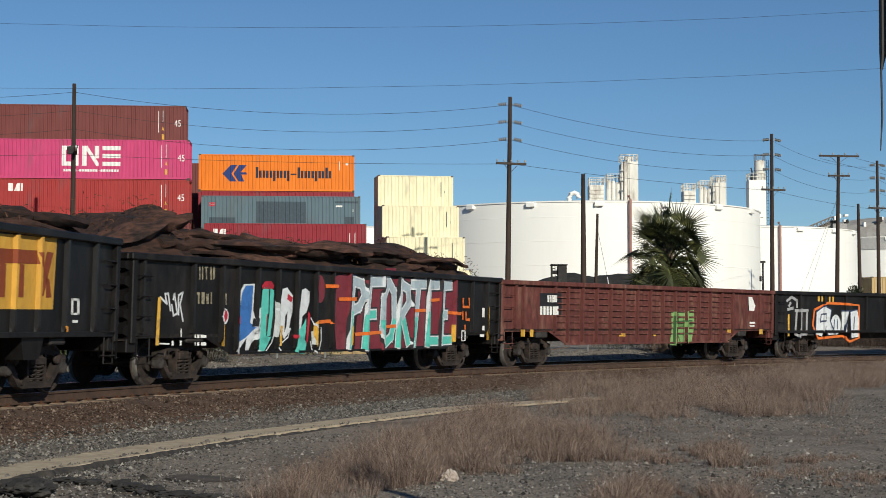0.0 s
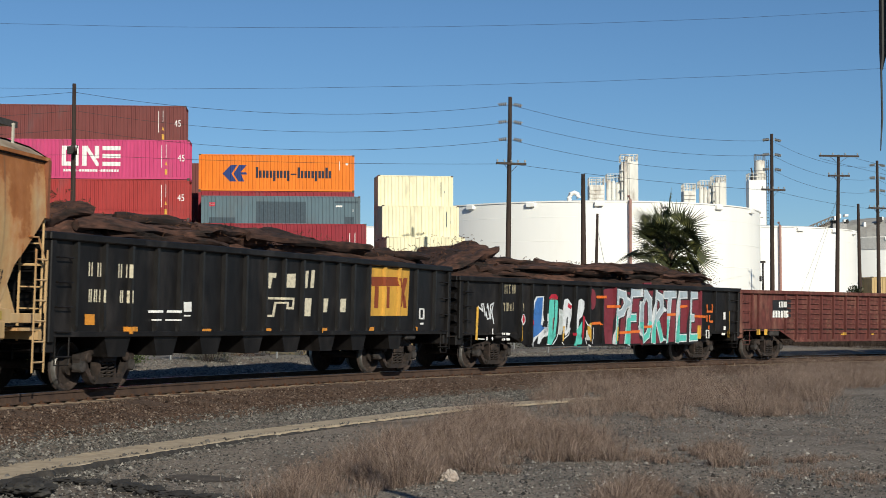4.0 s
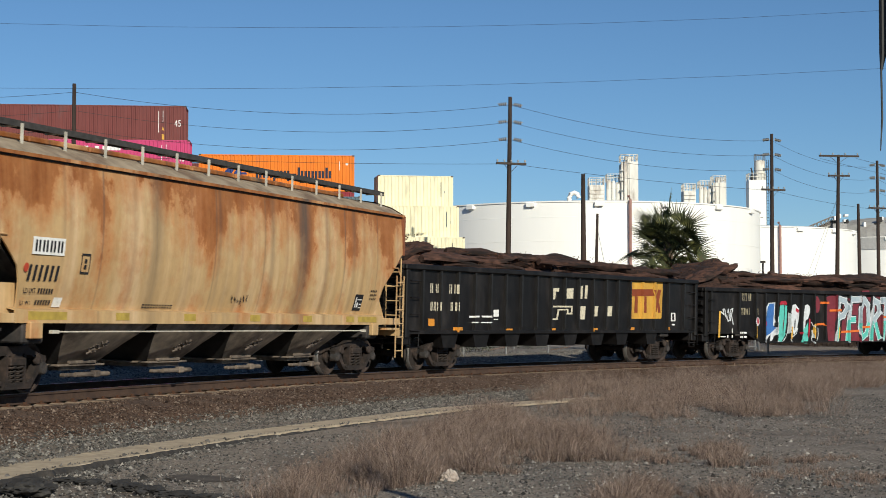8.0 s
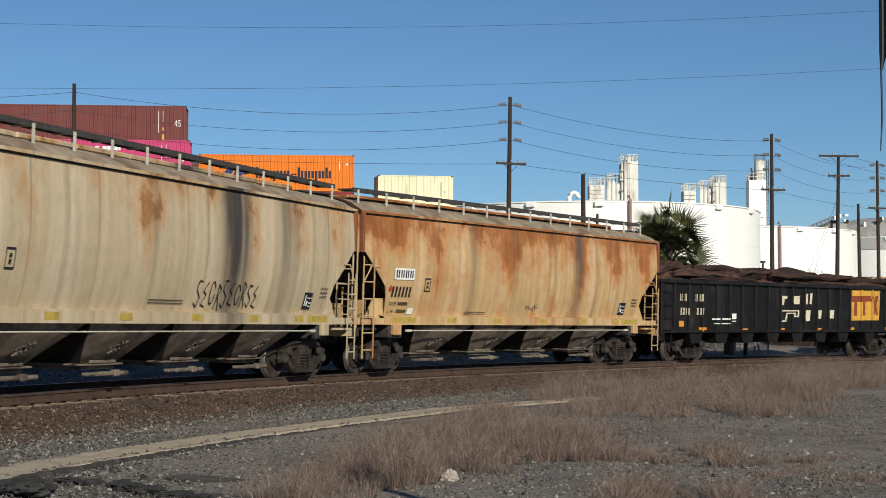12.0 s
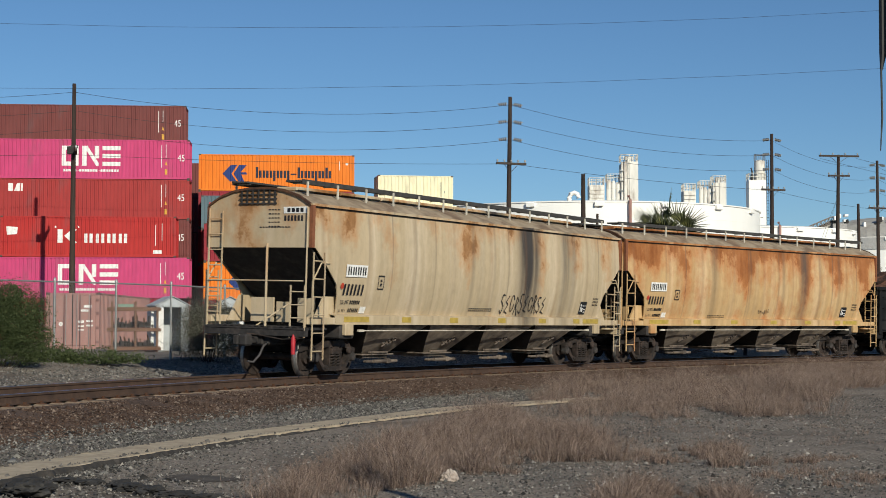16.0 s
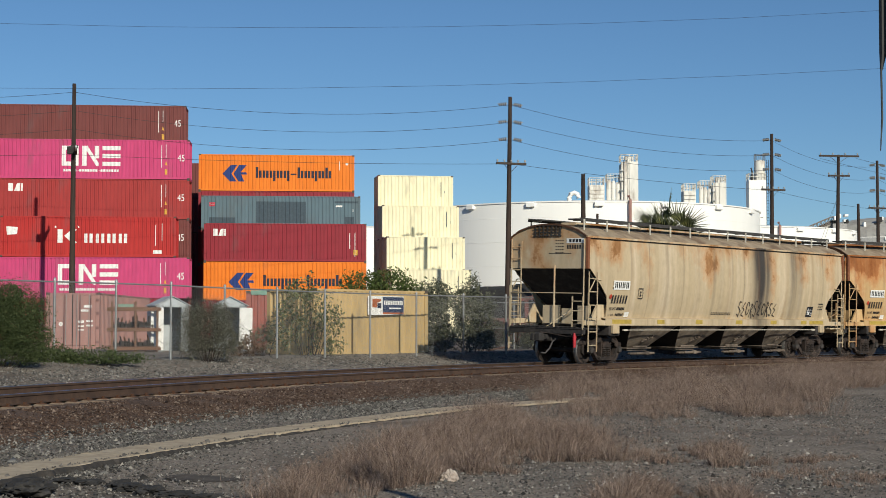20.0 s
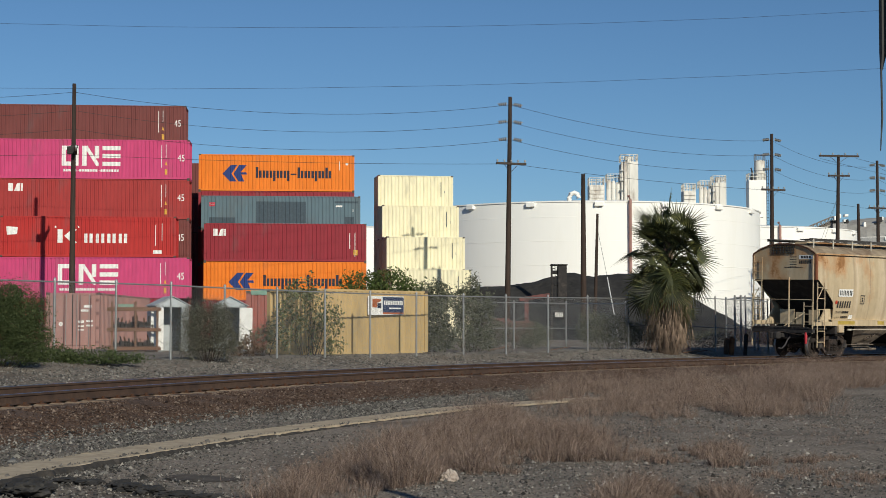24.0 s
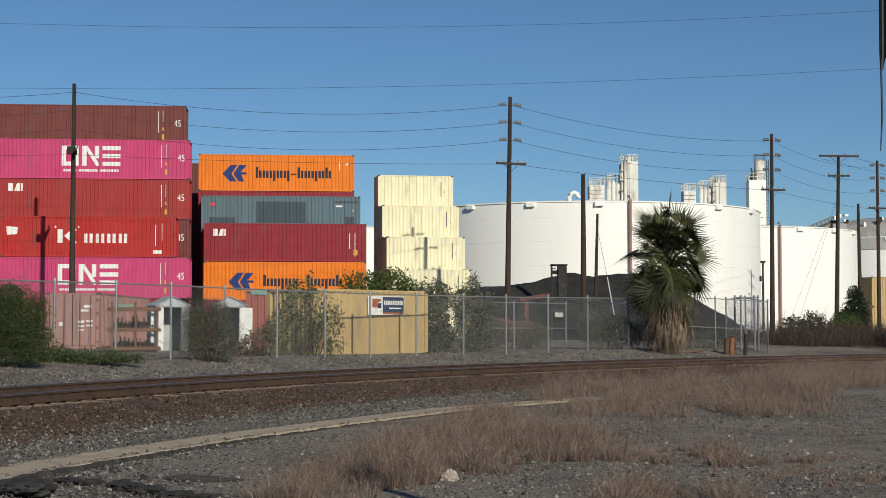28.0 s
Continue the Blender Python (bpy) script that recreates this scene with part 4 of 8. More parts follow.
def wheelset_mesh():
    g = Geo()
    prof = [(0.06, -1.05), (0.06, -0.85), (0.17, -0.84), (0.17, -0.76), (0.33, -0.735), (0.40, -0.815), (0.445, -0.82), (0.457, -0.80), (0.459, -0.72), (0.485, -0.70), (0.485, -0.685), (0.41, -0.68), (0.33, -0.70), (0.12, -0.69), (0.08, -0.6)]
    g.lathe(prof + [(r, -h) for r, h in prof[::-1]], 32, 1)
    for s in (-1, 1):
        for k in range(3):
            a = 2 * math.pi * k / 3
            g.box(0.035 * math.cos(a) - 0.012, 0.035 * math.cos(a) + 0.012, s * 1.05, s * 1.075, 0.035 * math.sin(a) - 0.012, 0.035 * math.sin(a) + 0.012)
    me = mesh_of("wheelset", g, TRUCK, True)
    me.materials.append(mat("wheel_rim", (0.30, 0.285, 0.27), 0.42, 0.7, 0.3, 14))
    for p in me.polygons:
        c = p.center
        if math.hypot(c.x, c.z) > 0.44 and abs(c.y) > 0.7 and abs(p.normal.y) < 0.75:
            p.material_index = 1
    return me


TRUCK_MESH = {}


def truck(parent, x):
    if not TRUCK_MESH:
        b = Geo().box(-0.2, 0.2, -1.0, 1.0, 0.52, 0.78, 0.03).box(-0.35, 0.35, -0.35, 0.35, 0.78, 0.9, 0.03)
        b.bar((-0.55, -0.7, 0.4), (-0.55, 0.7, 0.4), 0.09, 0.12).bar((0.55, -0.7, 0.4), (0.55, 0.7, 0.4), 0.09, 0.12)
        TRUCK_MESH["truck"] = mesh_of("truck", b, DARK)
        f = Geo()
        f.slab([(-0.99, 0.60), (-0.97, 0.68), (-0.80, 0.71), (-0.52, 0.79), (-0.36, 0.86), (0.36, 0.86), (0.52, 0.79), (0.80, 0.71), (0.97, 0.68), (0.99, 0.60), (0.80, 0.60), (0.46, 0.70), (-0.46, 0.70), (-0.80, 0.60)], 1, -0.08, 0.08)
        for s in (-1, 1):
            f.slab([(s * 0.80, 0.62), (s * 0.74, 0.61), (s * 0.55, 0.30), (s * 0.36, 0.19), (s * 0.36, 0.09), (s * 0.54, 0.15), (s * 0.79, 0.42), (s * 0.84, 0.50)], 1, -0.075, 0.075)
            f.slab([(s * 0.25, 0.16), (s * 0.31, 0.16), (s * 0.31, 0.74), (s * 0.25, 0.74)], 1, -0.095, 0.095)
            f.slab([(s * 0.98, 0.62), (s * 0.98, 0.36), (s * 0.94, 0.34), (s * 0.93, 0.60)], 1, -0.075, 0.075)
            f.lathe([(0.085, -0.11), (0.1, -0.09), (0.1, -0.06)], 14, 1, (s * 0.68, 0, 0.62))
            f.box(s * 0.83, s * 0.95, -0.09, 0.09, 0.545, 0.63, 0.015)
            f.lathe([(0.045, -0.1), (0.055, -0.07)], 10, 1, (s * 0.44, 0, 0.22))
        f.slab([(-0.44, 0.12), (0.44, 0.12), (0.40, 0.20), (-0.40, 0.20)], 1, -0.13, 0.11)
        f.box(-0.40, 0.40, -0.11, -0.08, 0.20, 0.235)
        TRUCK_MESH["side_frame"] = mesh_of("side_frame", f, TRUCK)
        e = Geo().box(-0.24, 0.24, -0.14, 0.1, 0.52, 0.66, 0.02).slab([(-0.17, 0.66), (0.17, 0.66), (0.10, 0.73), (-0.10, 0.73)], 1, -0.12, 0.1)
        TRUCK_MESH["bolster_end"] = mesh_of("bolster_end", e, TRUCK)
        s = Geo()
        for k, y in ((-0.115, -0.045), (0.115, -0.045), (0.0, 0.05)):
            pts = [(k + 0.088 * math.cos(t), y + 0.088 * math.sin(t), 0.235 + 0.28 * t / (2 * math.pi * 4)) for t in np.linspace(0, 2 * math.pi * 4, 61)]
            s.tube(pts, 0.02, 6)
        TRUCK_MESH["spring_nest"] = mesh_of("spring_nest", s, TRUCK, True)
        c = Geo().lathe([(0.06, -0.075), (0.10, -0.07), (0.115, -0.045), (0.115, 0.1)], 16, 1)
        TRUCK_MESH["bearing"] = mesh_of("bearing", c, DARK, True)
        TRUCK_MESH["brake_beam"] = mesh_of("brake_beam", Geo().bar((-0.36, -0.62, 0.42), (-0.36, 0.62, 0.42), 0.1, 0.1).bar((0.36, -0.62, 0.42), (0.36, 0.62, 0.42), 0.1, 0.1), DARK)
        TRUCK_MESH["wheelset"] = wheelset_mesh()
    t = new("truck", TRUCK_MESH["truck"])
    t.parent = parent
    t.matrix_basis = pose(x, 0, 0)
    for s in (-1, 1):
        o = new("side_frame", TRUCK_MESH["side_frame"])
        o.parent, o.matrix_basis = t, pose(0, s * 1.02, 0, 0, 0, 0 if s < 0 else 180)
        for nm in ("spring_nest", "bolster_end"):
            o = new(nm, TRUCK_MESH[nm])
            o.parent, o.matrix_basis = t, pose(0, s * 1.02, 0, 0, 0, 0 if s < 0 else 180)
        for k in (-0.89, 0.89):
            o = new("bearing", TRUCK_MESH["bearing"])
            o.parent, o.matrix_basis = t, pose(k, s * 1.06, WHEEL_R, 0, 0, 0 if s < 0 else 180)
    o = new("brake_beam", TRUCK_MESH["brake_beam"])
    o.parent = t
    wheels = []
    for k in (-0.89, 0.89):
        w = new("wheelset", TRUCK_MESH["wheelset"])
        w.parent, w.matrix_basis = t, pose(k, 0, WHEEL_R)
        wheels.append((w, k))
    return t, wheels


def coupler(parent, x, s):
    """A knuckle coupler with its draft pocket, cut lever and air hose at one end of a car."""
    g = Geo().box(x, x - s * 0.7, -0.2, 0.2, 0.72, 1.02, 0.02)
    g.box(x, x + s * 0.42, -0.09, 0.09, 0.78, 0.94, 0.02).box(x + s * 0.36, x + s * 0.62, -0.2, 0.05, 0.72, 1.0, 0.04).box(x + s * 0.5, x + s * 0.66, 0.03, 0.19, 0.74, 0.98, 0.03)
    c = part("coupler", g, DARK, parent)
    part("air_hose", Geo().tube([(x, -0.35, 0.8), (x + s * 0.15, -0.36, 0.72), (x + s * 0.28, -0.34, 0.5), (x + s * 0.42, -0.28, 0.34), (x + s * 0.55, -0.2, 0.36)], 0.028, 6), mat("hose_rubber", (0.05, 0.045, 0.045), 0.7), c, "rubber brake hose", True)
    part("cut_lever", Geo().tube([(x + s * 0.05, -1.45, 0.95), (x + s * 0.12, -0.9, 0.9), (x + s * 0.3, -0.25, 1.0), (x + s * 0.42, -0.05, 1.02)], 0.016, 5), TRUCK, c)


# hopper cars
H_END, EAVE = 8.66, 4.12
H_PROF = [(1.36, 1.50), (1.435, 1.7), (1.51, 2.0), (1.57, 2.35), (1.605, 2.75), (1.605, 3.15), (1.58, 3.6), (1.545, 3.95), (1.525, EAVE)]


def h_side(z):
    return float(np.interp(z, [p[1] for p in H_PROF], [p[0] for p in H_PROF]))


def notch(a):
    """The lowest edge of the side sheet at the distance a from the car's middle."""
    return float(np.interp(a, [7.3, 7.36, 7.42, 7.52, 8.5, H_END], [1.5, 1.72, 2.0, 2.25, 3.1, 3.12]))


def ladder(x, y, z0, z1, w, axis, steps, r=0.017):
    g = Geo()
    ends = [(x - w / 2, y), (x + w / 2, y)] if axis == 'x' else [(x, y - w / 2), (x, y + w / 2)]
    for a, b in ends:
        g.bar((a, b, z0), (a, b, z1), 0.038, 0.02, (0, 1, 0) if axis == 'x' else (1, 0, 0))
    for i in range(steps):
        z = z0 + (z1 - z0) * (i + 0.5) / steps
        g.tube([(*ends[0], z), (*ends[1], z)], r, 5)
    return g


ROOF = mat("dusty_roof", (0.33, 0.26, 0.18), 0.85, 0, 0.3, 3, (0.19, 0.13, 0.085), 0.5, 0.9, 0.1, 20)
GATE = mat("gate_steel", (0.17, 0.135, 0.105), 0.85, 0, 0.35, 6, (0.07, 0.055, 0.046), 0.5, 2)


HOP_MESH = {}
# near-black for the bays' down-facing slopes: their shade put into the colour
SLOPE_SHADE = mat("slope_shade_steel", (0.016, 0.014, 0.013), 0.9, 0, 0.4, 6, (0.03, 0.026, 0.023), 0.4, 2)


def hopper_car(name_label, body, centre):
    car = thing("hopper_car", name_label, "hopper car", None, "train cars")
    us = sorted({*np.linspace(-7.2, 7.2, 61).round(3), *[s * a for s in (-1, 1) for a in (7.25, 7.3, 7.33, 7.36, 7.42, 7.47, 7.52, 7.7, 7.95, 8.2, 8.5, H_END)]})
    for s in (-1, 1):
        g = Geo()
        rings = []
        for u in us:
            lo = notch(abs(u))
            zs = np.linspace(lo, EAVE, 18)
            swell = 0.022 * (abs(math.sin((u - 1.05) * math.pi / 2.05)) ** 0.6 - 1)
            rings.append([(u, s * (h_side(z) + swell * math.sin((z - 1.5) / 2.62 * math.pi)), z) for z in zs])
        g.loft(rings, closed=False)
        inner = [[(u, y - s * 0.03, z) for u, y, z in r] for r in rings]
        g.loft(inner, closed=False)
        edge = [r[0] for r in rings], [r[0] for r in inner]
        g.loft([list(edge[0]), list(edge[1])], closed=False)
        side = part("side_sheet", g, body, car, "curved steel side sheet with weathered paint", True)
        # lip of the roof and side sill
        prof = [(1.30, 1.27), (1.53, 1.27), (1.53, 1.50), (1.34, 1.53), (1.34, 1.515), (1.50, 1.485), (1.50, 1.30), (1.30, 1.30)]
        part("side_sill", Geo().loft([[(u, s * y, z) for y, z in prof] for u in (-7.5, 7.5)], caps=True), body, car)
        for e in (-1, 1):
            part("end_sill_plate", Geo().box(e * 7.5, e * 8.66, s * 1.40, s * 1.53, 1.27, 1.44, 0.01), body, car)
        lip = Geo().bar((-H_END, s * 1.56, EAVE + 0.01), (H_END, s * 1.56, EAVE + 0.01), 0.09, 0.06)
        part("eave_angle", lip, body, car)
        part("eave_gap", Geo().bar((-H_END + 0.02, s * 1.548, EAVE - 0.035), (H_END - 0.02, s * 1.548, EAVE - 0.035), 0.03, 0.028), DARK, car, "dark seam below the roof edge")
        # pipe rail below the sill
        g = Geo().tube([(-6.3, s * 1.52, 1.12), (6.3, s * 1.52, 1.12)], 0.016, 6)
        for u in np.linspace(-5.9, 5.9, 9):
            g.bar((u, s * 1.52, 1.1), (u, s * 1.52, 1.28), 0.05, 0.02)
        g.box(-6.5, -6.28, s * 1.49, s * 1.55, 1.09, 1.15).box(6.28, 6.5, s * 1.49, s * 1.55, 1.09, 1.15)
        part("brake_pipe", g, mat("pale_pipe", (0.5, 0.46, 0.38), 0.7), car, "pale pipe below the sill")
        # reflective patches
        for k, u in enumerate((-6.6, -4.3, -1.9, 0.8, 3.3, 5.6, 6.6)):
            w = 0.55 if k in (0, 6) else 0.22
            part("reflector", Geo().box(u - w, u + w, s * 1.531, s * 1.536, 1.33, 1.47), mat("olive_reflector", (0.42, 0.30, 0.06), 0.5) if "olive_reflector" not in bpy.data.materials else bpy.data.materials["olive_reflector"], car)
    # roof
    roof = Geo()
    prof = [(-1.57, EAVE + 0.02), (-1.2, EAVE + 0.22), (-0.75, EAVE + 0.36), (-0.3, EAVE + 0.42), (0.3, EAVE + 0.42), (0.75, EAVE + 0.36), (1.2, EAVE + 0.22), (1.57, EAVE + 0.02)]
    roof.loft([[(u, y, z) for y, z in prof] for u in np.linspace(-H_END, H_END, 15)], closed=False)
    part("roof", roof, ROOF, car, "dusty grey-brown roof", True)
    for k in range(8):
        a = -7.6 + k * 1.9
        part("hatch_cover", Geo().box(a, a + 1.84, -0.33, 0.33, EAVE + 0.42, EAVE + 0.54, 0.03), body, car)
    for s in (-1, 1):
        g = Geo()
        for k in range(10):
            y = s * (0.6 + 0.052 * k)
            g.bar((-8.4, y, EAVE + 0.60), (8.4, y, EAVE + 0.60), 0.03, 0.045)
        g.bar((-8.4, s * 1.07, EAVE + 0.59), (8.4, s * 1.07, EAVE + 0.59), 0.03, 0.11)
        for u in np.arange(-8.3, 8.35, 0.42):
            g.bar((u, s * 0.6, EAVE + 0.59), (u, s * 1.04, EAVE + 0.59), 0.03, 0.03)
        part("running_board", g, mat("grating_grey", (0.045, 0.042, 0.04), 0.8, 0, 0.4, 9) if "grating_grey" not in bpy.data.materials else bpy.data.materials["grating_grey"], car, "dark steel grating walkway")
        paint_ = mat("bracket_paint", (0.5, 0.47, 0.40), 0.7) if "bracket_paint" not in bpy.data.materials else bpy.data.materials["bracket_paint"]
        for u in np.linspace(-8.2, 8.2, 14):
            g = Geo().bar((u, s * 1.1, EAVE + 0.2), (u, s * 1.1, EAVE + 0.6), 0.055, 0.03, (0, 1, 0))
            part("walkway_bracket", g.bar((u, s * 1.1, EAVE + 0.56), (u, s * 0.65, EAVE + 0.56), 0.03, 0.03), paint_, car)
    # ends
    for e in (-1, 1):
        x = e * H_END
        g = Geo().add([(x, y, z) for y, z in ((-1.55, 3.1), (1.55, 3.1), (1.55, EAVE), (1.2, EAVE + 0.2), (0.75, EAVE + 0.35), (-0.75, EAVE + 0.35), (-1.2, EAVE + 0.2), (-1.55, EAVE))] +
                      [(x - e * 0.03, y, z) for y, z in ((-1.55, 3.1), (1.55, 3.1), (1.55, EAVE), (1.2, EAVE + 0.2), (0.75, EAVE + 0.35), (-0.75, EAVE + 0.35), (-1.2, EAVE + 0.2), (-1.55, EAVE))],
                      [tuple(range(8)), tuple(range(15, 7, -1))] + [(i, (i + 1) % 8, 8 + (i + 1) % 8, 8 + i) for i in range(8)])
        part("end_sheet", g, body, car)
        hood = [(-1.57, EAVE - 0.02), (-1.2, EAVE + 0.19), (-0.75, EAVE + 0.33), (-0.3, EAVE + 0.39), (0.3, EAVE + 0.39), (0.75, EAVE + 0.33), (1.2, EAVE + 0.19), (1.57, EAVE - 0.02)]
        part("end_hood", Geo().loft([[(x + e * d, y, z + h) for y, z in hood] for d, h in ((-0.02, 0.06), (0.05, 0.055), (0.05, 0.0), (-0.02, 0.0))], closed=False), RUST, car, "rusty roof end flange")
        for s in (-1, 1):
            part("corner_post", Geo().box(x + e * 0.01, x - e * 0.1, s * 1.53, s * 1.62, 3.1, EAVE), mat("rust_stripe", (0.20, 0.075, 0.035), 0.85, 0, 0.3, 8) if "rust_stripe" not in bpy.data.materials else bpy.data.materials["rust_stripe"], car, "rusty corner post")
        # slope sheet under the end
        part("slope_sheet", Geo().loft([[(x - e * 0.02, -1.54, 3.12), (x - e * 0.02, 1.54, 3.12), (x - e * 0.06, 1.54, 3.12), (x - e * 0.06, -1.54, 3.12)], [(x - e * 2.6, -1.24, 1.2), (x - e * 2.6, 1.24, 1.2), (x - e * 2.66, 1.24, 1.2), (x - e * 2.66, -1.24, 1.2)]], caps=True), DARK, car, "black sloping end sheet")
        g = Geo()
        for y in (-1.3, 1.3):
            g.loft([[(x - e * 0.5, y - 0.03, 1.3), (x - e * 0.5, y + 0.03, 1.3), (x - e * 1.9, y + 0.03, 1.3), (x - e * 1.9, y - 0.03, 1.3)], [(x - e * 0.95, y - 0.03, 1.95), (x - e * 0.95, y + 0.03, 1.95), (x - e * 1.45, y + 0.03, 1.95), (x - e * 1.45, y - 0.03, 1.95)]], caps=True)
        g.box(x - e * 0.85, x - e * 0.9, 0.15, 0.85, 1.3, 1.9).box(x - e * 0.85, x - e * 0.9, -0.35, 0.05, 1.3, 1.8).box(x - e * 0.85, x - e * 0.9, -1.1, -0.6, 1.3, 1.9)
        grate = Geo()
        for i in range(7):
            grate.bar((x + e * 0.03, -0.5 + i * 0.17, EAVE + 0.02), (x + e * 0.03, -0.5 + i * 0.17, EAVE + 0.4), 0.03, 0.03, (1, 0, 0))
        for i in range(4):
            grate.bar((x + e * 0.03, -0.55, EAVE + 0.05 + i * 0.11), (x + e * 0.03, 0.6, EAVE + 0.05 + i * 0.11), 0.03, 0.025, (1, 0, 0))
        part("end_grating", grate, DARK, car, "dark grating at the roof's end")
        part("brace_rod", Geo().tube([(x + e * 0.02, 0.0, 1.2), (x - e * 0.5, -0.6, 1.75)], 0.02, 5), body, car)
        part("end_gusset", g, body, car)
        part("end_platform", Geo().box(x + e * 0.12, x - e * 0.85, -1.5, 1.5, 1.13, 1.19, 0.01).box(x + e * 0.1, x - e * 0.06, -1.52, 1.52, 0.98, 1.13), body if e > 0 else DARK, car)
        g = Geo()
        for i in range(14):
            g.box(x + e * 0.14, x - e * 0.4, -1.3 + i * 0.19, -1.2 + i * 0.19, 1.195, 1.215)
        part("crossover_grate", g, DARK, car)
        part("bolster", Geo().box(x - e * 1.4, x - e * 2.0, -1.5, 1.5, 0.92, 1.28, 0.03).box(x - e * 0.06, x - e * 2.6, -0.35, 0.35, 0.75, 1.12, 0.03), DARK, car)
        for s in (-1, 1):
            part("side_ladder", ladder(x - e * 0.28, s * 1.64, 0.42, 3.0 if s * e > 0 else 2.55, 0.46, 'x', 6), body, car)
            part("end_ladder", ladder(x + e * 0.07, s * 1.28, 0.95, 4.0 if s * e < 0 else 2.2, 0.42, 'y', 8 if s * e < 0 else 4), body, car)
            g = Geo().tube([(x - e * 0.05, s * 1.62, 1.45), (x - e * 0.05, s * 1.62, 2.3), (x - e * 0.4, s * 1.62, 2.75), (x - e * 0.75, s * 1.62, 2.75)], 0.02, 6)
            part("hand_hold", g, body, car)
            part("grab_post", Geo().tube([(x + e * 0.05, s * 1.5, 1.2), (x + e * 0.05, s * 1.5, EAVE - 0.05)], 0.022, 6), body, car, "", True)
            part("jacking_pad", Geo().box(x - e * 1.5, x - e * 1.85, s * 1.42, s * 1.6, 1.0, 1.3, 0.02), body, car)
        g = Geo().tube([(x + e * 0.1, -1.45, 2.3), (x + e * 0.1, 1.45, 2.3)], 0.018, 6).tube([(x + e * 0.1, -0.35, 1.2), (x + e * 0.1, -0.35, 3.2)], 0.03, 6)
        part("end_handrail", g, body, car)
        coupler(car, x, e)
    # the bays below
    for k in range(4):
        u = -4.5 + 3.0 * k
        g = Geo()
        a0, a1, b0, b1 = 1.46, 0.6, 1.45, 0.68
        lines = {}
        for f in (0, 0.12, 0.3, 0.55, 0.8, 1.0):
            a, b, z = a0 + (a1 - a0) * f, b0 + (b1 - b0) * f ** 1.25, 1.3 - 0.8 * f
            c = 0.07 * math.sin(f * math.pi)
            for s in (-1, 1):
                lines.setdefault(s, []).append([(u - a, s * (b - c), z), (u - 0.5 * a, s * b, z), (u + 0.5 * a, s * b, z), (u + a, s * (b - c), z)])
        for s in (-1, 1):
            g.loft(lines[s], closed=False)
        bay = part("hopper_bay", g, bpy.data.materials.get("bay_steel") or mat("bay_steel", (0.225, 0.185, 0.145), 0.6, 0, 0.45, 4, (0.075, 0.06, 0.05), 0.5, 1.2, 0.2, 20), car, "dirty grey discharge hopper", True)
        # end slopes, painted dark because they lie in shade
        for k2 in (0, 3):
            part("slope_plate", Geo().loft([[p[k2], (p[k2][0], -p[k2][1], p[k2][2])] for p in lines[-1]], closed=False), SLOPE_SHADE, bay, "slope plate with its shade painted in")
        o = Geo().box(u - 0.74, u + 0.74, -0.8, 0.8, 0.455, 0.495, 0.01).box(u - 0.58, u + 0.58, -0.7, 0.7, 0.38, 0.455, 0.01)
        o.box(u - 0.6, u + 0.35, -0.86, -0.72, 0.26, 0.33, 0.02).tube([(u - 0.3, -0.86, 0.3), (u + 0.78, -0.86, 0.3)], 0.045, 8).box(u + 0.26, u + 0.44, -0.93, -0.8, 0.24, 0.37, 0.02)
        part("outlet_gate", o, GATE, bay, "sliding outlet gate")
        part("gate_lip", Geo().box(u - 0.42, u + 0.42, -0.83, -0.76, 0.5, 0.56, 0.01), GATE, bay)
        if "lock_dog" not in HOP_MESH:
            HOP_MESH["lock_dog"] = mesh_of("lock_dog", Geo().tube([(-0.05, 0, -0.05), (0.02, -0.06, 0.0), (0.06, -0.02, 0.06)], 0.022, 5).tube([(-0.04, -0.03, 0.05), (0.05, -0.05, -0.03)], 0.018, 5), GATE, True)
        for q in range(5):
            d = new("lock_dog", HOP_MESH["lock_dog"])
            d.parent, d.matrix_basis = bay, pose(u - 0.12 + 0.085 * q, -1.0 - 0.035 * q, 0.74 + 0.045 * q, 0, 35 * q, 20 * q)
    part("centre_sill", Geo().box(-7.2, 7.2, -0.16, 0.16, 0.95, 1.3), DARK, car)
    trucks = [truck(car, s * 6.97) for s in (-1, 1)]
    TRAIN.append((car, centre, 6.97, trucks))
    return car


def on_hopper(car, polys, mat_, name, label="", eps=0.02, joined=False):
    """Paint on the near side sheet, in bands that follow its curve: each mark a part, or all of them one."""
    for some in [polys] if joined else [[p] for p in polys]:
        g = Geo()
        for p in some:
            zs = [q[1] for q in p]
            lo, hi = min(zs), max(zs)
            n = max(1, int((hi - lo) / 0.15))
            for k in range(n):
                band = clip_band(p, lo + (hi - lo) * k / n, lo + (hi - lo) * (k + 1) / n)
                if len(band) >= 3:
                    g.add([(q[0], -(h_side(q[1]) + eps), q[1]) for q in band], [tuple(range(len(band)))])
        ob = new(name, raw_mesh(name, g, mat_))
        ob.parent = car
        if label:
            ob["label"] = label


def clip_band(p, a, b):
    def half(poly, keep, z):
        out = []
        for (u0, z0), (u1, z1) in zip(poly, poly[1:] + poly[:1]):
            i0, i1 = keep(z0), keep(z1)
            if i0:
                out.append((u0, z0))
            if i0 != i1:
                t = (z - z0) / (z1 - z0)
                out.append((u0 + t * (u1 - u0), z))
        return out
    p = half(p, lambda z: z >= a, a)
    return half(p, lambda z: z <= b, b) if p else p


INK = mat("black_stencil", (0.015, 0.015, 0.018), 0.6, bump=0)
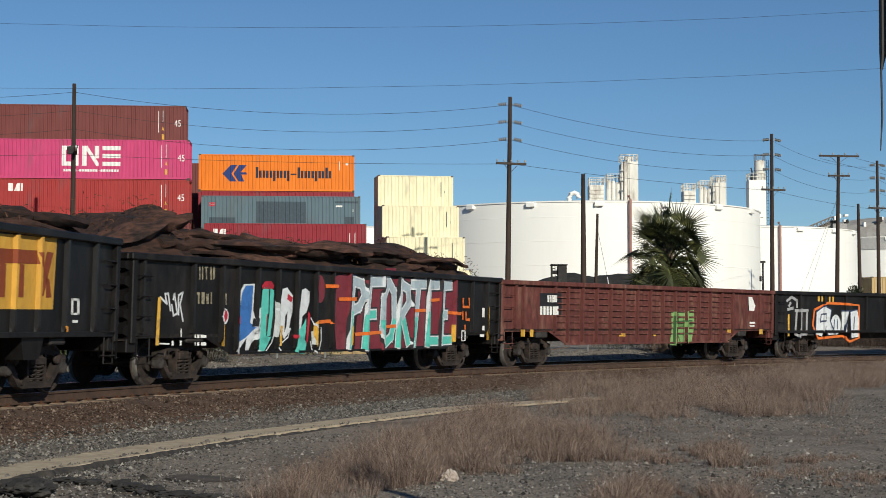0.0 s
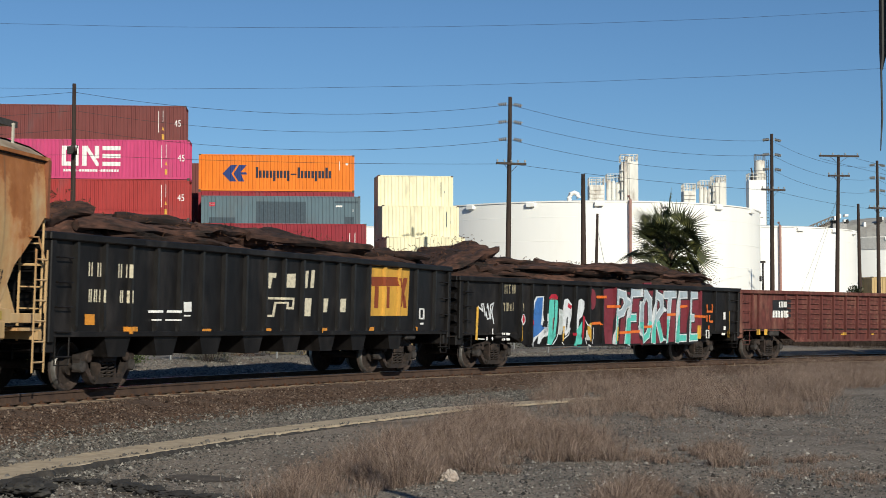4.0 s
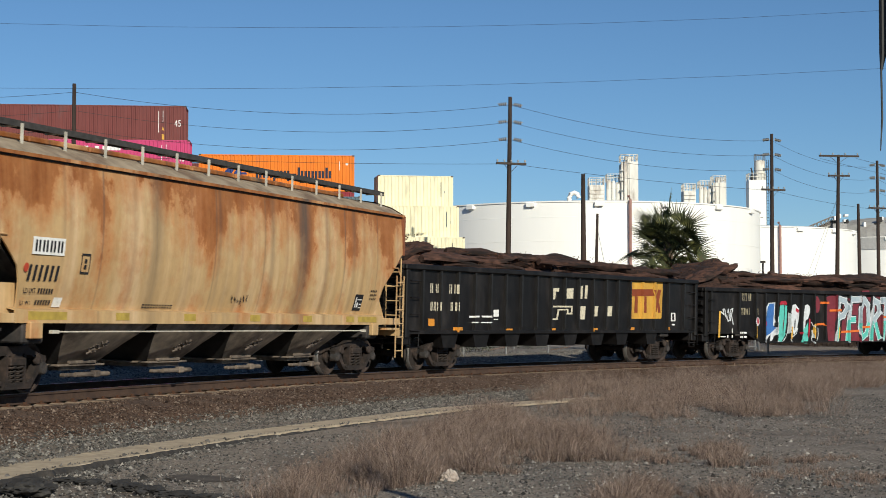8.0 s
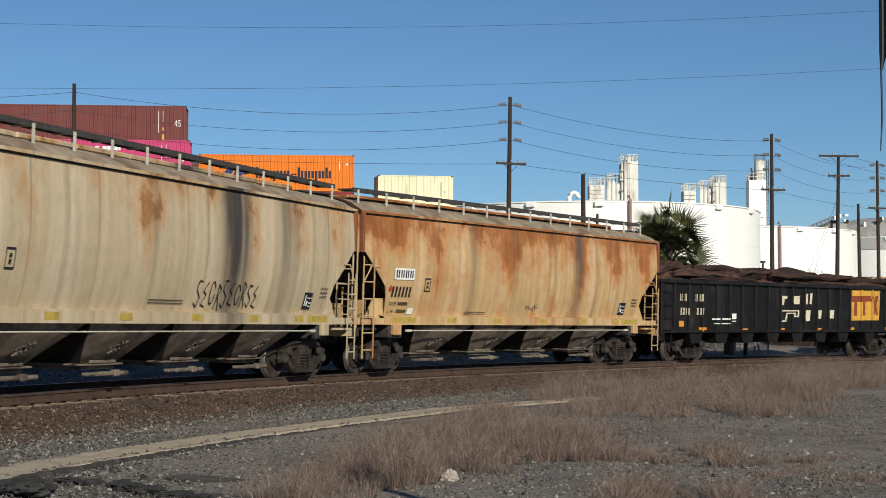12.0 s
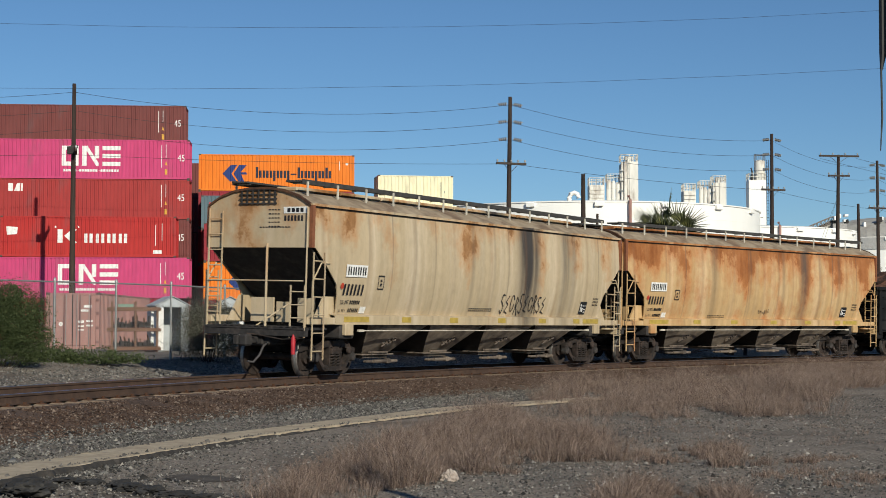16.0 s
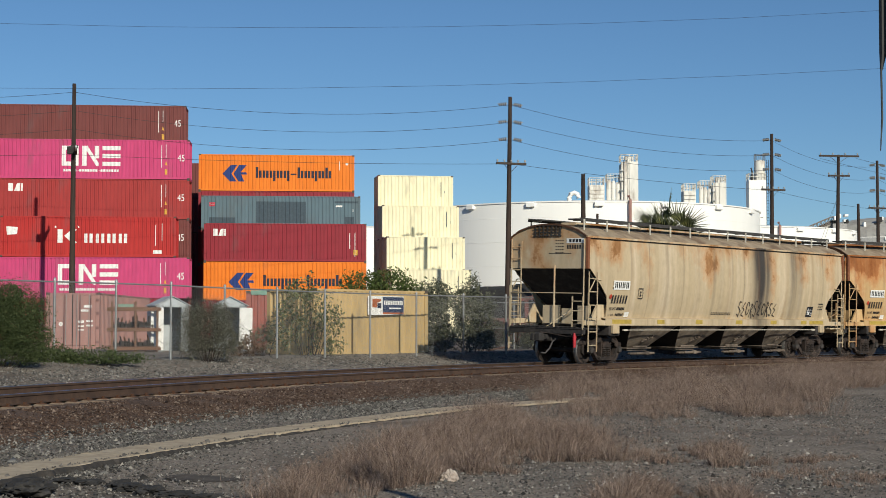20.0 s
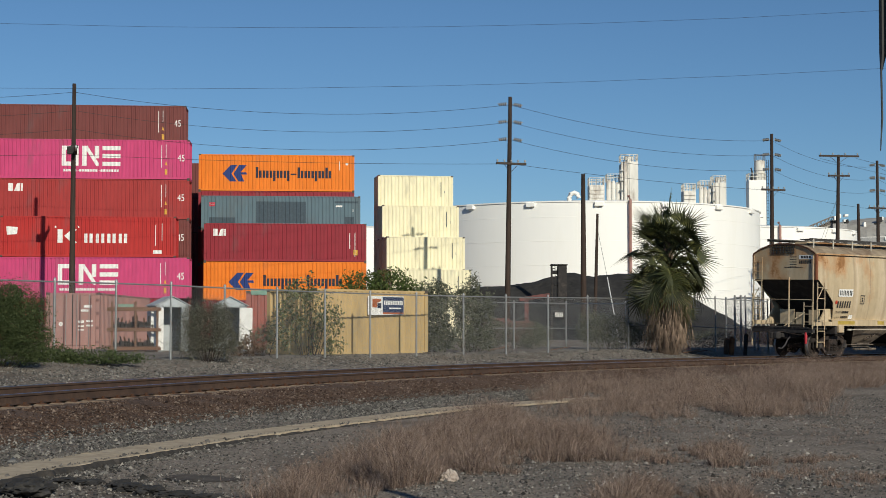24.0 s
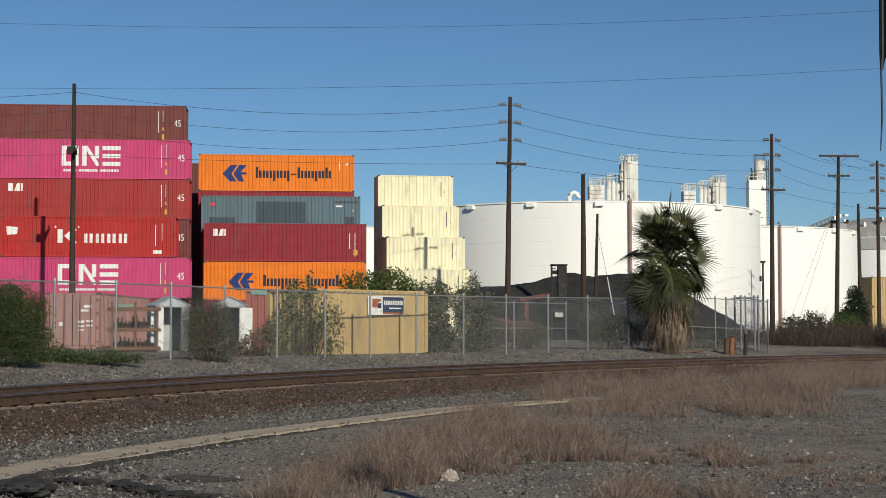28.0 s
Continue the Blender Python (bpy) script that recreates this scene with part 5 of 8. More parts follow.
REDDOT = mat("red_spot", (0.45, 0.06, 0.03), 0.6, bump=0)


def hopper_marks(car, tag):
    on_hopper(car, [rect(-7.2, -6.28, 2.45, 2.75)], WHITE, "mark_panel", "white panel with black block marks")
    g = [rect(-7.13 + k * 0.21 + e, -7.13 + k * 0.21 + e + 0.055, 2.5, 2.7) for k in range(4) for e in (0, 0.095)]
    on_hopper(car, g, INK, "mark_stencil", eps=0.026)
    on_hopper(car, [[(-7.24 + k * 0.155, 2.0), (-7.165 + k * 0.155, 2.0), (-7.135 + k * 0.155, 2.27), (-7.21 + k * 0.155, 2.27)] for k in range(6)], INK, "number_stencil")
    on_hopper(car, [[(-7.3 + 0.07 * math.cos(t), 2.22 + 0.08 * math.sin(t)) for t in np.linspace(0, 2 * math.pi, 11)[:-1]]], REDDOT, "red_spot")
    for text, z in (("LD LMT", 1.78), ("LT WT", 1.58)):
        lettering(text, 0.13, INK, car, -7.25, -(h_side(z) + 0.022), z, "stencil", 0.8)
        on_hopper(car, [rect(-6.85 + k * 0.075, -6.80 + k * 0.075, z, z + 0.09) for k in range(6)], INK, "weight_stencil", joined=True)
    on_hopper(car, [rect(-5.75, -5.73, 2.18, 2.5), rect(-5.5, -5.48, 2.18, 2.5), rect(-5.75, -5.48, 2.16, 2.19), rect(-5.75, -5.48, 2.49, 2.52), rect(-5.65, -5.58, 2.25, 2.32), rect(-5.65, -5.58, 2.36, 2.42)], INK, "stencil_box")
    on_hopper(car, [rect(-6.35, -6.1, 1.55, 1.72)], WHITE, "tag_plate")
    on_hopper(car, [rect(5.9, 6.35, 1.62, 2.02)], INK, "data_panel", "dark data panel")
    on_hopper(car, [rect(5.95, 6.0, 1.7, 1.95), rect(6.04, 6.3, 1.88, 1.9), rect(6.04, 6.12, 1.7, 1.82), rect(6.18, 6.3, 1.76, 1.79), rect(6.18, 6.3, 1.68, 1.71)], WHITE, "data_print", eps=0.026)
    on_hopper(car, [rect(6.75 + 0.1 * j, 6.8 + 0.1 * j, 2.1 - 0.1 * k, 2.15 - 0.1 * k) for k in range(3) for j in range(4)], INK, "stencil_text", joined=True)
    on_hopper(car, [rect(-1.0 + 0.11 * k, -0.92 + 0.11 * k, z, z + 0.025) for k in range(12) for z in (1.72, 1.66)] if tag else [rect(-3.5 + 0.1 * k, -3.43 + 0.1 * k, z, z + 0.022) for k in range(11) for z in (1.62, 1.57)], INK, "stencil_rule")
    # marks on the end sheet
    g = Geo()
    x = -H_END - 0.008
    g.box(x, x + 0.004, -1.45, -0.75, 3.92, 4.08)
    part("end_mark_panel", g, WHITE, car)
    g = Geo()
    for k in range(4):
        g.box(x - 0.005, x - 0.001, -0.95 - 0.13 * k, -0.86 - 0.13 * k, 3.95, 4.05)
    for k in range(6):
        g.box(x - 0.001, x + 0.003, -0.83 - 0.1 * k, -0.77 - 0.1 * k, 3.74, 3.87)
    for k in range(5):
        for q in range(4):
            g.box(x - 0.001, x + 0.003, -0.3 - 0.09 * q, -0.36 - 0.09 * q, 4.0 - 0.1 * k, 4.025 - 0.1 * k)
    for q in range(11):
        g.box(x - 0.001, x + 0.003, -0.95 + 0.085 * q, -0.89 + 0.085 * q, 3.58, 3.605)
    part("end_stencil", g, INK, car)


# gondola cars
# body black made lighter for the side posts, painting in the sun they catch
RIBBED = mat("sunlit_black_paint", (0.014, 0.013, 0.0125), 0.38, 0, 0.4, 5, (0.026, 0.023, 0.021), 0.4, 1.2, 0.1, 30, (1, 1, 0.4))


def gondola(label, centre, top, body, ribs, bottom=1.02, end=8.8, belly=0.0, rib_w=0.085, name_group="train cars"):
    car = thing("gondola_car", label, "gondola car", None, name_group)
    Y = 1.47
    for s in (-1, 1):
        if belly > 0:
            out = [(-end, bottom), (-6.2, bottom), (-5.2, bottom - belly), (5.2, bottom - belly), (6.2, bottom), (end, bottom), (end, top - 0.1), (-end, top - 0.1)]
        else:
            out = rect(-end, end, bottom, top - 0.1)
        part("side_sheet", Geo().slab(out, 1, s * (Y - 0.02), s * Y), body, car, "")
        part("top_chord", Geo().box(-end - 0.05, end + 0.05, s * (Y - 0.12), s * (Y + 0.12), top - 0.14, top, 0.02), body, car)
        if belly > 0:
            part("side_sill", Geo().box(-5.3, 5.3, s * Y, s * (Y + 0.05), bottom - belly, bottom - belly + 0.05), body, car)
        else:
            part("side_sill", Geo().box(-end, end, s * Y, s * (Y + 0.07), bottom, bottom + 0.1, 0.01), body, car)
        rm = {}
        for u in ribs:
            low = bottom + 0.1 - (belly if abs(u) < 5.2 else belly * (6.2 - abs(u)) if abs(u) < 6.2 else 0)
            key = round(low, 2)
            if key not in rm:
                w = rib_w
                rm[key] = mesh_of("side_post", Geo().loft([[(-w / 2 - 0.012, 0, z), (w / 2 + 0.012, 0, z), (w / 2 - 0.008, -0.085 if z > low + 0.05 else -0.05, z), (-w / 2 + 0.008, -0.085 if z > low + 0.05 else -0.05, z)] for z in (low, low + 0.1, top - 0.14)], caps=True), RIBBED if body is BLACK else body)
            o = new("side_post", rm[key])
            o.parent = car
            o.matrix_basis = pose(u, s * Y, 0, 0, 0, 0 if s < 0 else 180)
        for e in (-1, 1):
            part("corner_post", Geo().box(e * end, e * (end - 0.16), s * (Y - 0.05), s * (Y + 0.1), bottom - 0.1, top - 0.14, 0.02), body, car)
            g = Geo()
            for k in range(5):
                z = bottom - 0.35 + (top - bottom - 0.1) * k / 4
                g.tube([(e * (end - 0.2), s * (Y + 0.02), z), (e * (end - 0.2), s * (Y + 0.12), z), (e * (end - 0.62), s * (Y + 0.12), z), (e * (end - 0.62), s * (Y + 0.02), z)], 0.014, 5)
            part("grab_iron", g, body, car)
            part("stirrup", Geo().tube([(e * (end - 0.2), s * (Y + 0.08), bottom), (e * (end - 0.2), s * (Y + 0.08), bottom - 0.5), (e * (end - 0.6), s * (Y + 0.08), bottom - 0.5), (e * (end - 0.6), s * (Y + 0.08), bottom)], 0.016, 5), body, car)
    for e in (-1, 1):
        part("end_wall", Geo().box(e * end, e * (end - 0.05), -Y, Y, bottom, top - 0.1), body, car)
        n = 5
        for k in range(n):
            z = bottom + 0.15 + (top - bottom - 0.4) * k / (n - 1)
            part("end_rib", Geo().loft([[(e * end, y, z - 0.11), (e * (end + 0.13), y, z - 0.06), (e * (end + 0.13), y, z + 0.06), (e * end, y, z + 0.11)] for y in (-Y, Y)], caps=True), body, car)
        part("end_chord", Geo().box(e * (end + 0.12), e * (end - 0.1), -Y - 0.05, Y + 0.05, top - 0.14, top, 0.02), body, car)
        part("end_ladder", ladder(e * (end + 0.2), -1.15 * 1, bottom - 0.4, top - 0.2, 0.42, 'y', 6), body, car)
        part("end_sill", Geo().box(e * (end + 0.06), e * (end - 0.3), -1.5, 1.5, bottom - 0.28, bottom, 0.02), body, car)
        part("bolster", Geo().box(e * 6.2, e * 6.8, -1.45, 1.45, 0.88, bottom, 0.03), DARK, car)
        coupler(car, e * (end + 0.02), e)
    part("floor", Geo().box(-end + 0.05, end - 0.05, -Y, Y, bottom + 0.02, bottom + 0.08), DARK, car)
    part("centre_sill", Geo().box(-end + 0.2, end - 0.2, -0.25, 0.25, 0.72, bottom), DARK, car)
    trucks = [truck(car, s * 6.5) for s in (-1, 1)]
    TRAIN.append((car, centre, 6.5, trucks))
    return car


def crossbearers(car, us, bottom, body, depth=0.28):
    for u in us:
        part("crossbearer", Geo().loft([[(u - 0.42, y, bottom), (u + 0.42, y, bottom), (u + 0.28, y * 0.99, bottom - depth), (u - 0.28, y * 0.99, bottom - depth)] for y in (-1.46, 1.46)], caps=True), body, car)


def on_gondola(car, polys, ribs, mat_, name, label="", rib_w=0.085, eps=0.008):
    us = sorted(q for u in ribs for q in (u - rib_w / 2 - 0.012, u - rib_w / 2 + 0.008, u + rib_w / 2 - 0.008, u + rib_w / 2 + 0.012))
    us = us + list(np.arange(-8.8, 8.8, 0.09).round(3))
    def surf(u):
        d = min((abs(u - r) for r in ribs), default=9)
        return -1.47 - float(np.interp(d, [rib_w / 2 - 0.008, rib_w / 2 + 0.012], [0.085, 0.0]))
    for some in ([[p] for p in polys] if len(polys) < 13 else [polys]):
        g = Geo()
        for i, p in enumerate(some):
            paint(g, [p], us, surf, eps + 0.0003 * (i % 9))
        ob = new(name, raw_mesh(name, g, mat_))
        ob.parent = car
        if label:
            ob["label"] = label


HOP1 = streaked("rusty_cream_paint", (0.56, 0.375, 0.18), (0.46, 0.15, 0.036), (0.10, 0.085, 0.07), [(-3.3, 0.2, 0.75), (2.9, 0.3, 0.95), (1.4, 0.1, 0.5), (5.6, 0.1, 0.4), (-0.9, 0.08, 0.4), (-5.1, 0.03, 0.6), (-1.05, 0.03, 0.6), (1.05, 0.03, 0.5), (5.1, 0.035, 0.6), (7.0, 0.03, 0.5), (-6.3, 0.06, 0.3), (4.1, 0.12, 0.4)], EAVE, 0.39, 0.42)
HOP2 = streaked("stained_cream_paint", (0.53, 0.42, 0.27), (0.50, 0.235, 0.08), (0.06, 0.052, 0.047), [(2.2, 0.48, 1.5), (2.75, 0.22, 0.8), (4.7, 0.3, 0.8), (5.25, 0.18, 0.5), (-1.0, 0.1, 0.4), (-4.0, 0.08, 0.3), (-5.1, 0.03, 0.5), (-3.0, 0.03, 0.5), (1.05, 0.03, 0.5), (7.0, 0.03, 0.5), (-6.2, 0.05, 0.3), (0.2, 0.07, 0.3)], EAVE, 0.24, 0.34)
h2 = hopper_car("cream covered hopper car with light rust and soot streaks", HOP2, -62.395)
hopper_marks(h2, True)
part("end_marker", Geo().tube([(-8.75, -1.2, 0.55), (-8.75, -1.2, 0.9), (-8.74, -1.2, 1.02)], [0.05, 0.06, 0.03], 10), mat("marker_red", (0.4, 0.02, 0.03), 0.5), h2, "red rear end marker", True)
h1 = hopper_car("cream covered hopper car with heavy orange rust", HOP1, -44.432)
hopper_marks(h1, False)

R1 = [-8.0, -7.15, -6.3, -5.45, -4.63, -3.83, -2.97, -2.1, -1.25, -0.44, 0.42, 1.33, 2.18, 2.98, 3.82, 4.69, 5.56, 6.61, 7.81]
g1 = gondola("black gondola car with cream block lettering and a yellow panel", -26.293, 2.90, BLACK, R1)
crossbearers(g1, [-6.6, -5.0, -3.35, -1.65, 0.05, 1.75, 3.4, 5.5], 1.02, BLACK, 0.38)
R2 = [-8.4, -6.69, -5.64, -5.05, -4.25, -3.41, -2.6, -1.75, -0.97, -0.17, 0.71, 1.58, 2.41, 3.2, 4.09, 4.87, 5.75, 6.89, 7.9]
g2 = gondola("black gondola car covered in bright graffiti", -7.865, 2.66, BLACK, R2, 0.98, belly=0.36)
R3 = [-8.0, -7.6, -5.9] + [round(-5.2 + 0.83 * k, 2) for k in range(14)] + [7.7]
g3 = gondola("oxide red gondola car with close ribs and worn paint", 10.023, 2.62, BROWN, R3, 1.08, belly=0.42)
R4 = [-7.2, -5.6, -4.2, -2.8, -1.4, 0, 1.4, 2.8, 4.2, 5.6, 7.2]
g4 = gondola("black gondola car with white and orange graffiti", 28.0, 2.62, BLACK, R4, 1.0)
G1_LETTERS = [
    [(-1.1, 2.06), (-0.98, 2.07), (-0.91, 2.31), (-0.77, 2.3), (-0.73, 2.42), (-1.12, 2.41)],
    [(-0.35, 2.1), (0.12, 2.11), (0.14, 2.43), (-0.33, 2.41)],
    [(0.5, 2.11), (0.7, 2.11), (0.74, 2.52), (0.56, 2.51)],
    [(0.84, 2.12), (1.0, 2.12), (1.04, 2.54), (0.88, 2.54)],
    [(0.56, 1.46), (0.88, 1.46), (0.92, 1.88), (0.6, 1.88)],
    [(1.34, 1.56), (1.69, 1.56), (1.74, 1.89), (1.39, 1.88)],
    [(2.23, 1.57), (2.63, 1.57), (2.66, 1.9), (2.26, 1.89)],
    [(-1.13, 1.87), (0.11, 1.88), (0.09, 1.61), (-0.26, 1.61), (-0.24, 1.74), (-0.71, 1.73), (-0.79, 1.43), (-1.1, 1.43), (-1.1, 1.48), (-0.88, 1.48), (-0.81, 1.77), (-0.14, 1.78), (-0.15, 1.66), (-0.0, 1.67), (0.03, 1.83), (-1.12, 1.82)],
]

G1_PANEL = [
    [(3.95, 1.49), (6.18, 1.51), (6.24, 2.76), (3.92, 2.72)],
]

G1_PANEL_MARK = [
    [(4.01, 2.24), (3.99, 2.48), (5.5, 2.51), (5.52, 2.28)],
    [(4.18, 1.69), (4.41, 1.69), (4.42, 2.24), (4.2, 2.25)],
    [(4.83, 1.7), (5.06, 1.7), (5.05, 2.25), (4.82, 2.26)],
    [(5.56, 1.74), (5.8, 1.74), (6.11, 2.5), (5.86, 2.51)],
    [(5.89, 1.71), (6.1, 1.72), (5.99, 2.04), (5.87, 2.05)],
    [(5.55, 2.23), (5.7, 2.23), (5.62, 2.49), (5.51, 2.48)],
]

G1_REFLECT = [
    [(-3.72, 1.07), (-3.36, 1.06), (-3.37, 1.17), (-3.73, 1.17)],
    [(-1.11, 1.07), (-0.89, 1.07), (-0.9, 1.18), (-1.12, 1.18)],
    [(1.32, 1.07), (1.73, 1.07), (1.72, 1.19), (1.32, 1.19)],
    [(3.92, 1.1), (4.23, 1.1), (4.22, 1.21), (3.92, 1.21)],
    [(6.58, 1.12), (6.74, 1.12), (6.73, 1.22), (6.57, 1.22)],
    [(-7.65, 1.24), (-7.36, 1.24), (-7.37, 1.44), (-7.66, 1.44)],
    [(-6.46, 1.07), (-5.98, 1.07), (-5.99, 1.21), (-6.46, 1.21)],
]

G1_BARS = [rect(u + e, u + e + 0.035, z, z + h) for z, h, us in ((2.14, 0.26, (-7.59, -7.33, -6.68, -6.43)), (1.66, 0.24, (-7.57, -7.41, -7.25, -6.6, -6.38))) for u in us for e in ((0, 0.08) if z > 2 else (0, 0.06))]

G1_WHITE = [
    [(-5.66, 1.48), (-5.14, 1.49), (-5.14, 1.54), (-5.66, 1.53)],
    [(-5.02, 1.49), (-4.61, 1.49), (-4.61, 1.54), (-5.02, 1.54)],
    [(-5.53, 1.33), (-5.19, 1.33), (-5.19, 1.36), (-5.54, 1.36)],
    [(-5.07, 1.33), (-4.6, 1.33), (-4.6, 1.36), (-5.07, 1.36)],
    [(-4.41, 1.51), (-4.13, 1.52), (-4.14, 1.72), (-4.42, 1.71)],
    [(-4.4, 1.42), (-4.16, 1.42), (-4.16, 1.45), (-4.4, 1.45)],
    [(6.91, 1.42), (7.0, 1.42), (6.98, 1.72), (6.89, 1.72)],
    [(7.16, 1.42), (7.26, 1.42), (7.24, 1.72), (7.14, 1.72)],
    [(6.89, 1.68), (7.24, 1.68), (7.24, 1.72), (6.89, 1.72)],
    [(6.91, 1.42), (7.26, 1.42), (7.26, 1.46), (6.9, 1.46)],
    [(6.98, 1.28), (7.21, 1.28), (7.2, 1.33), (6.98, 1.33)],
]

G2_YELLOW = [
    [(-7.87, 1.8), (-7.77, 1.8), (-7.8, 0.84), (-7.91, 0.84)],
    [(-5.62, 1.25), (-5.5, 1.27), (-5.53, 0.8), (-5.63, 0.8)],
    [(-3.3, 1.24), (-3.16, 1.24), (-3.19, 0.78), (-3.29, 0.78)],
    [(-1.66, 1.06), (-1.66, 0.91), (-1.68, 0.79), (-1.72, 0.75), (-1.76, 0.8), (-1.79, 0.91), (-1.81, 1.06), (-1.81, 1.22), (-1.79, 1.33), (-1.75, 1.37), (-1.71, 1.33), (-1.68, 1.22)],
    [(-0.01, 1.23), (0.12, 1.23), (0.1, 0.77), (-0.05, 0.77)],
    [(3.33, 1.27), (3.46, 1.27), (3.42, 0.76), (3.27, 0.76)],
    [(5.61, 1.28), (5.72, 1.28), (5.72, 0.81), (5.59, 0.81)],
    [(7.9, 1.8), (8.01, 1.8), (8.02, 0.84), (7.92, 0.84)],
]

G2_TAG = [
    [(-7.79, 1.8), (-7.56, 1.67), (-7.64, 1.87), (-7.53, 1.88), (-7.44, 1.54)],
    [(-7.35, 1.77), (-7.32, 1.88), (-7.2, 1.48), (-7.33, 1.44), (-7.4, 1.65)],
    [(-7.16, 1.46), (-7.18, 1.85), (-7.03, 1.91), (-7.12, 1.67), (-7.0, 1.33)],
]

G2_FADED = [
    [(-6.62, 2.21), (-6.56, 2.21), (-6.58, 2.44), (-6.63, 2.44)],
    [(-6.47, 2.19), (-6.41, 2.19), (-6.43, 2.48), (-6.48, 2.48)],
    [(-6.36, 2.19), (-6.32, 2.2), (-6.33, 2.48), (-6.38, 2.48)],
    [(-6.28, 2.43), (-6.15, 2.44), (-6.16, 2.48), (-6.28, 2.47)],
    [(-6.22, 2.2), (-6.18, 2.2), (-6.2, 2.44), (-6.24, 2.43)],
    [(-6.07, 2.2), (-6.0, 2.2), (-6.02, 2.48), (-6.09, 2.48)],
    [(-5.96, 2.21), (-5.9, 2.21), (-5.91, 2.49), (-5.97, 2.48)],
    [(-6.53, 1.88), (-6.42, 1.88), (-6.43, 1.93), (-6.53, 1.93)],
    [(-6.48, 1.68), (-6.43, 1.68), (-6.44, 1.88), (-6.49, 1.88)],
    [(-6.35, 1.68), (-6.24, 1.69), (-6.25, 1.93), (-6.36, 1.93)],
    [(-6.18, 1.69), (-6.09, 1.69), (-6.1, 1.91), (-6.19, 1.9)],
    [(-6.02, 1.69), (-5.98, 1.69), (-5.99, 1.94), (-6.03, 1.94)],
    [(-5.6, 1.69), (-5.57, 1.7), (-5.58, 1.94), (-5.61, 1.93)],
    [(-5.46, 1.68), (-5.43, 1.68), (-5.44, 1.92), (-5.48, 1.92)],
]

G2_STENCIL = [
    [(-6.58, 0.98), (-6.54, 0.98), (-6.54, 1.05), (-6.59, 1.05)],
    [(-6.5, 0.98), (-6.42, 0.98), (-6.42, 1.05), (-6.51, 1.05)],
    [(-6.37, 0.98), (-6.17, 0.98), (-6.17, 1.04), (-6.38, 1.05)],
    [(-6.57, 0.82), (-6.54, 0.82), (-6.55, 0.89), (-6.58, 0.89)],
    [(-6.49, 0.82), (-6.42, 0.82), (-6.42, 0.89), (-6.5, 0.89)],
    [(-6.35, 0.82), (-6.17, 0.82), (-6.17, 0.89), (-6.36, 0.89)],
    [(-7.8, 0.86), (-7.46, 0.85), (-7.46, 0.88), (-7.8, 0.89)],
    [(-7.38, 0.83), (-7.31, 0.83), (-7.32, 0.93), (-7.38, 0.93)],
    [(-7.1, 0.83), (-7.04, 0.83), (-7.04, 0.93), (-7.11, 0.93)],
    [(-7.08, 1.0), (-7.04, 1.0), (-7.05, 1.17), (-7.09, 1.17)],
    [(6.24, 0.82), (6.3, 0.82), (6.29, 1.12), (6.23, 1.12)],
    [(6.45, 0.82), (6.52, 0.82), (6.5, 1.12), (6.44, 1.12)],
    [(6.23, 1.09), (6.5, 1.09), (6.5, 1.12), (6.23, 1.12)],
    [(6.24, 0.82), (6.52, 0.82), (6.51, 0.84), (6.24, 0.84)],
    [(7.59, 1.5), (7.76, 1.5), (7.75, 1.77), (7.58, 1.77)],
    [(7.62, 1.12), (7.78, 1.12), (7.78, 1.25), (7.61, 1.25)],
    [(7.47, 0.93), (7.76, 0.93), (7.75, 1.01), (7.47, 1.01)],
]

G2_RED = [
    [(-5.38, 1.45), (-5.4, 1.38), (-5.44, 1.33), (-5.5, 1.31), (-5.57, 1.33), (-5.62, 1.38), (-5.64, 1.45), (-5.62, 1.52), (-5.58, 1.57), (-5.52, 1.59), (-5.45, 1.57), (-5.4, 1.52)],
    [(-4.07, 2.12), (-3.95, 2.22), (-3.69, 2.23), (-3.57, 2.14), (-3.61, 2.06), (-4.04, 2.05)],
    [(-2.98, 1.97), (-2.76, 1.88), (-2.82, 1.77), (-3.0, 1.84)],
    [(-2.69, 1.03), (-2.51, 1.05), (-2.52, 0.95), (-2.67, 0.95)],
    [(-3.84, 1.49), (-3.77, 1.5), (-3.79, 1.2), (-3.86, 1.07)],
    [(-2.07, 1.59), (-1.97, 1.51), (-2.04, 0.89), (-2.12, 0.8)],
    [(-5.05, 1.44), (-4.95, 1.44), (-4.96, 1.28), (-5.05, 1.27)],
]

G2_BLUE = [
    [(-4.72, 2.11), (-4.42, 2.12), (-4.45, 1.61), (-4.5, 1.3), (-4.28, 1.19), (-4.66, 0.98), (-4.94, 0.88), (-4.92, 1.6), (-4.85, 1.95)],
]

G2_TEAL = [
    [(-4.04, 2.08), (-3.77, 2.11), (-3.76, 1.45), (-3.82, 0.99), (-3.63, 0.99), (-3.91, 0.66), (-4.12, 0.7), (-4.11, 1.4)],
    [(-3.73, 2.08), (-3.57, 2.03), (-3.6, 1.41), (-3.68, 1.01), (-3.83, 0.99), (-3.74, 1.47)],
    [(-2.62, 0.92), (-2.47, 1.11), (-2.26, 1.28), (-2.14, 1.42), (-2.14, 1.11), (-2.19, 0.94), (-2.1, 0.8), (-2.18, 0.59), (-2.39, 0.59), (-2.44, 0.81), (-2.58, 0.62), (-2.65, 0.64)],
]

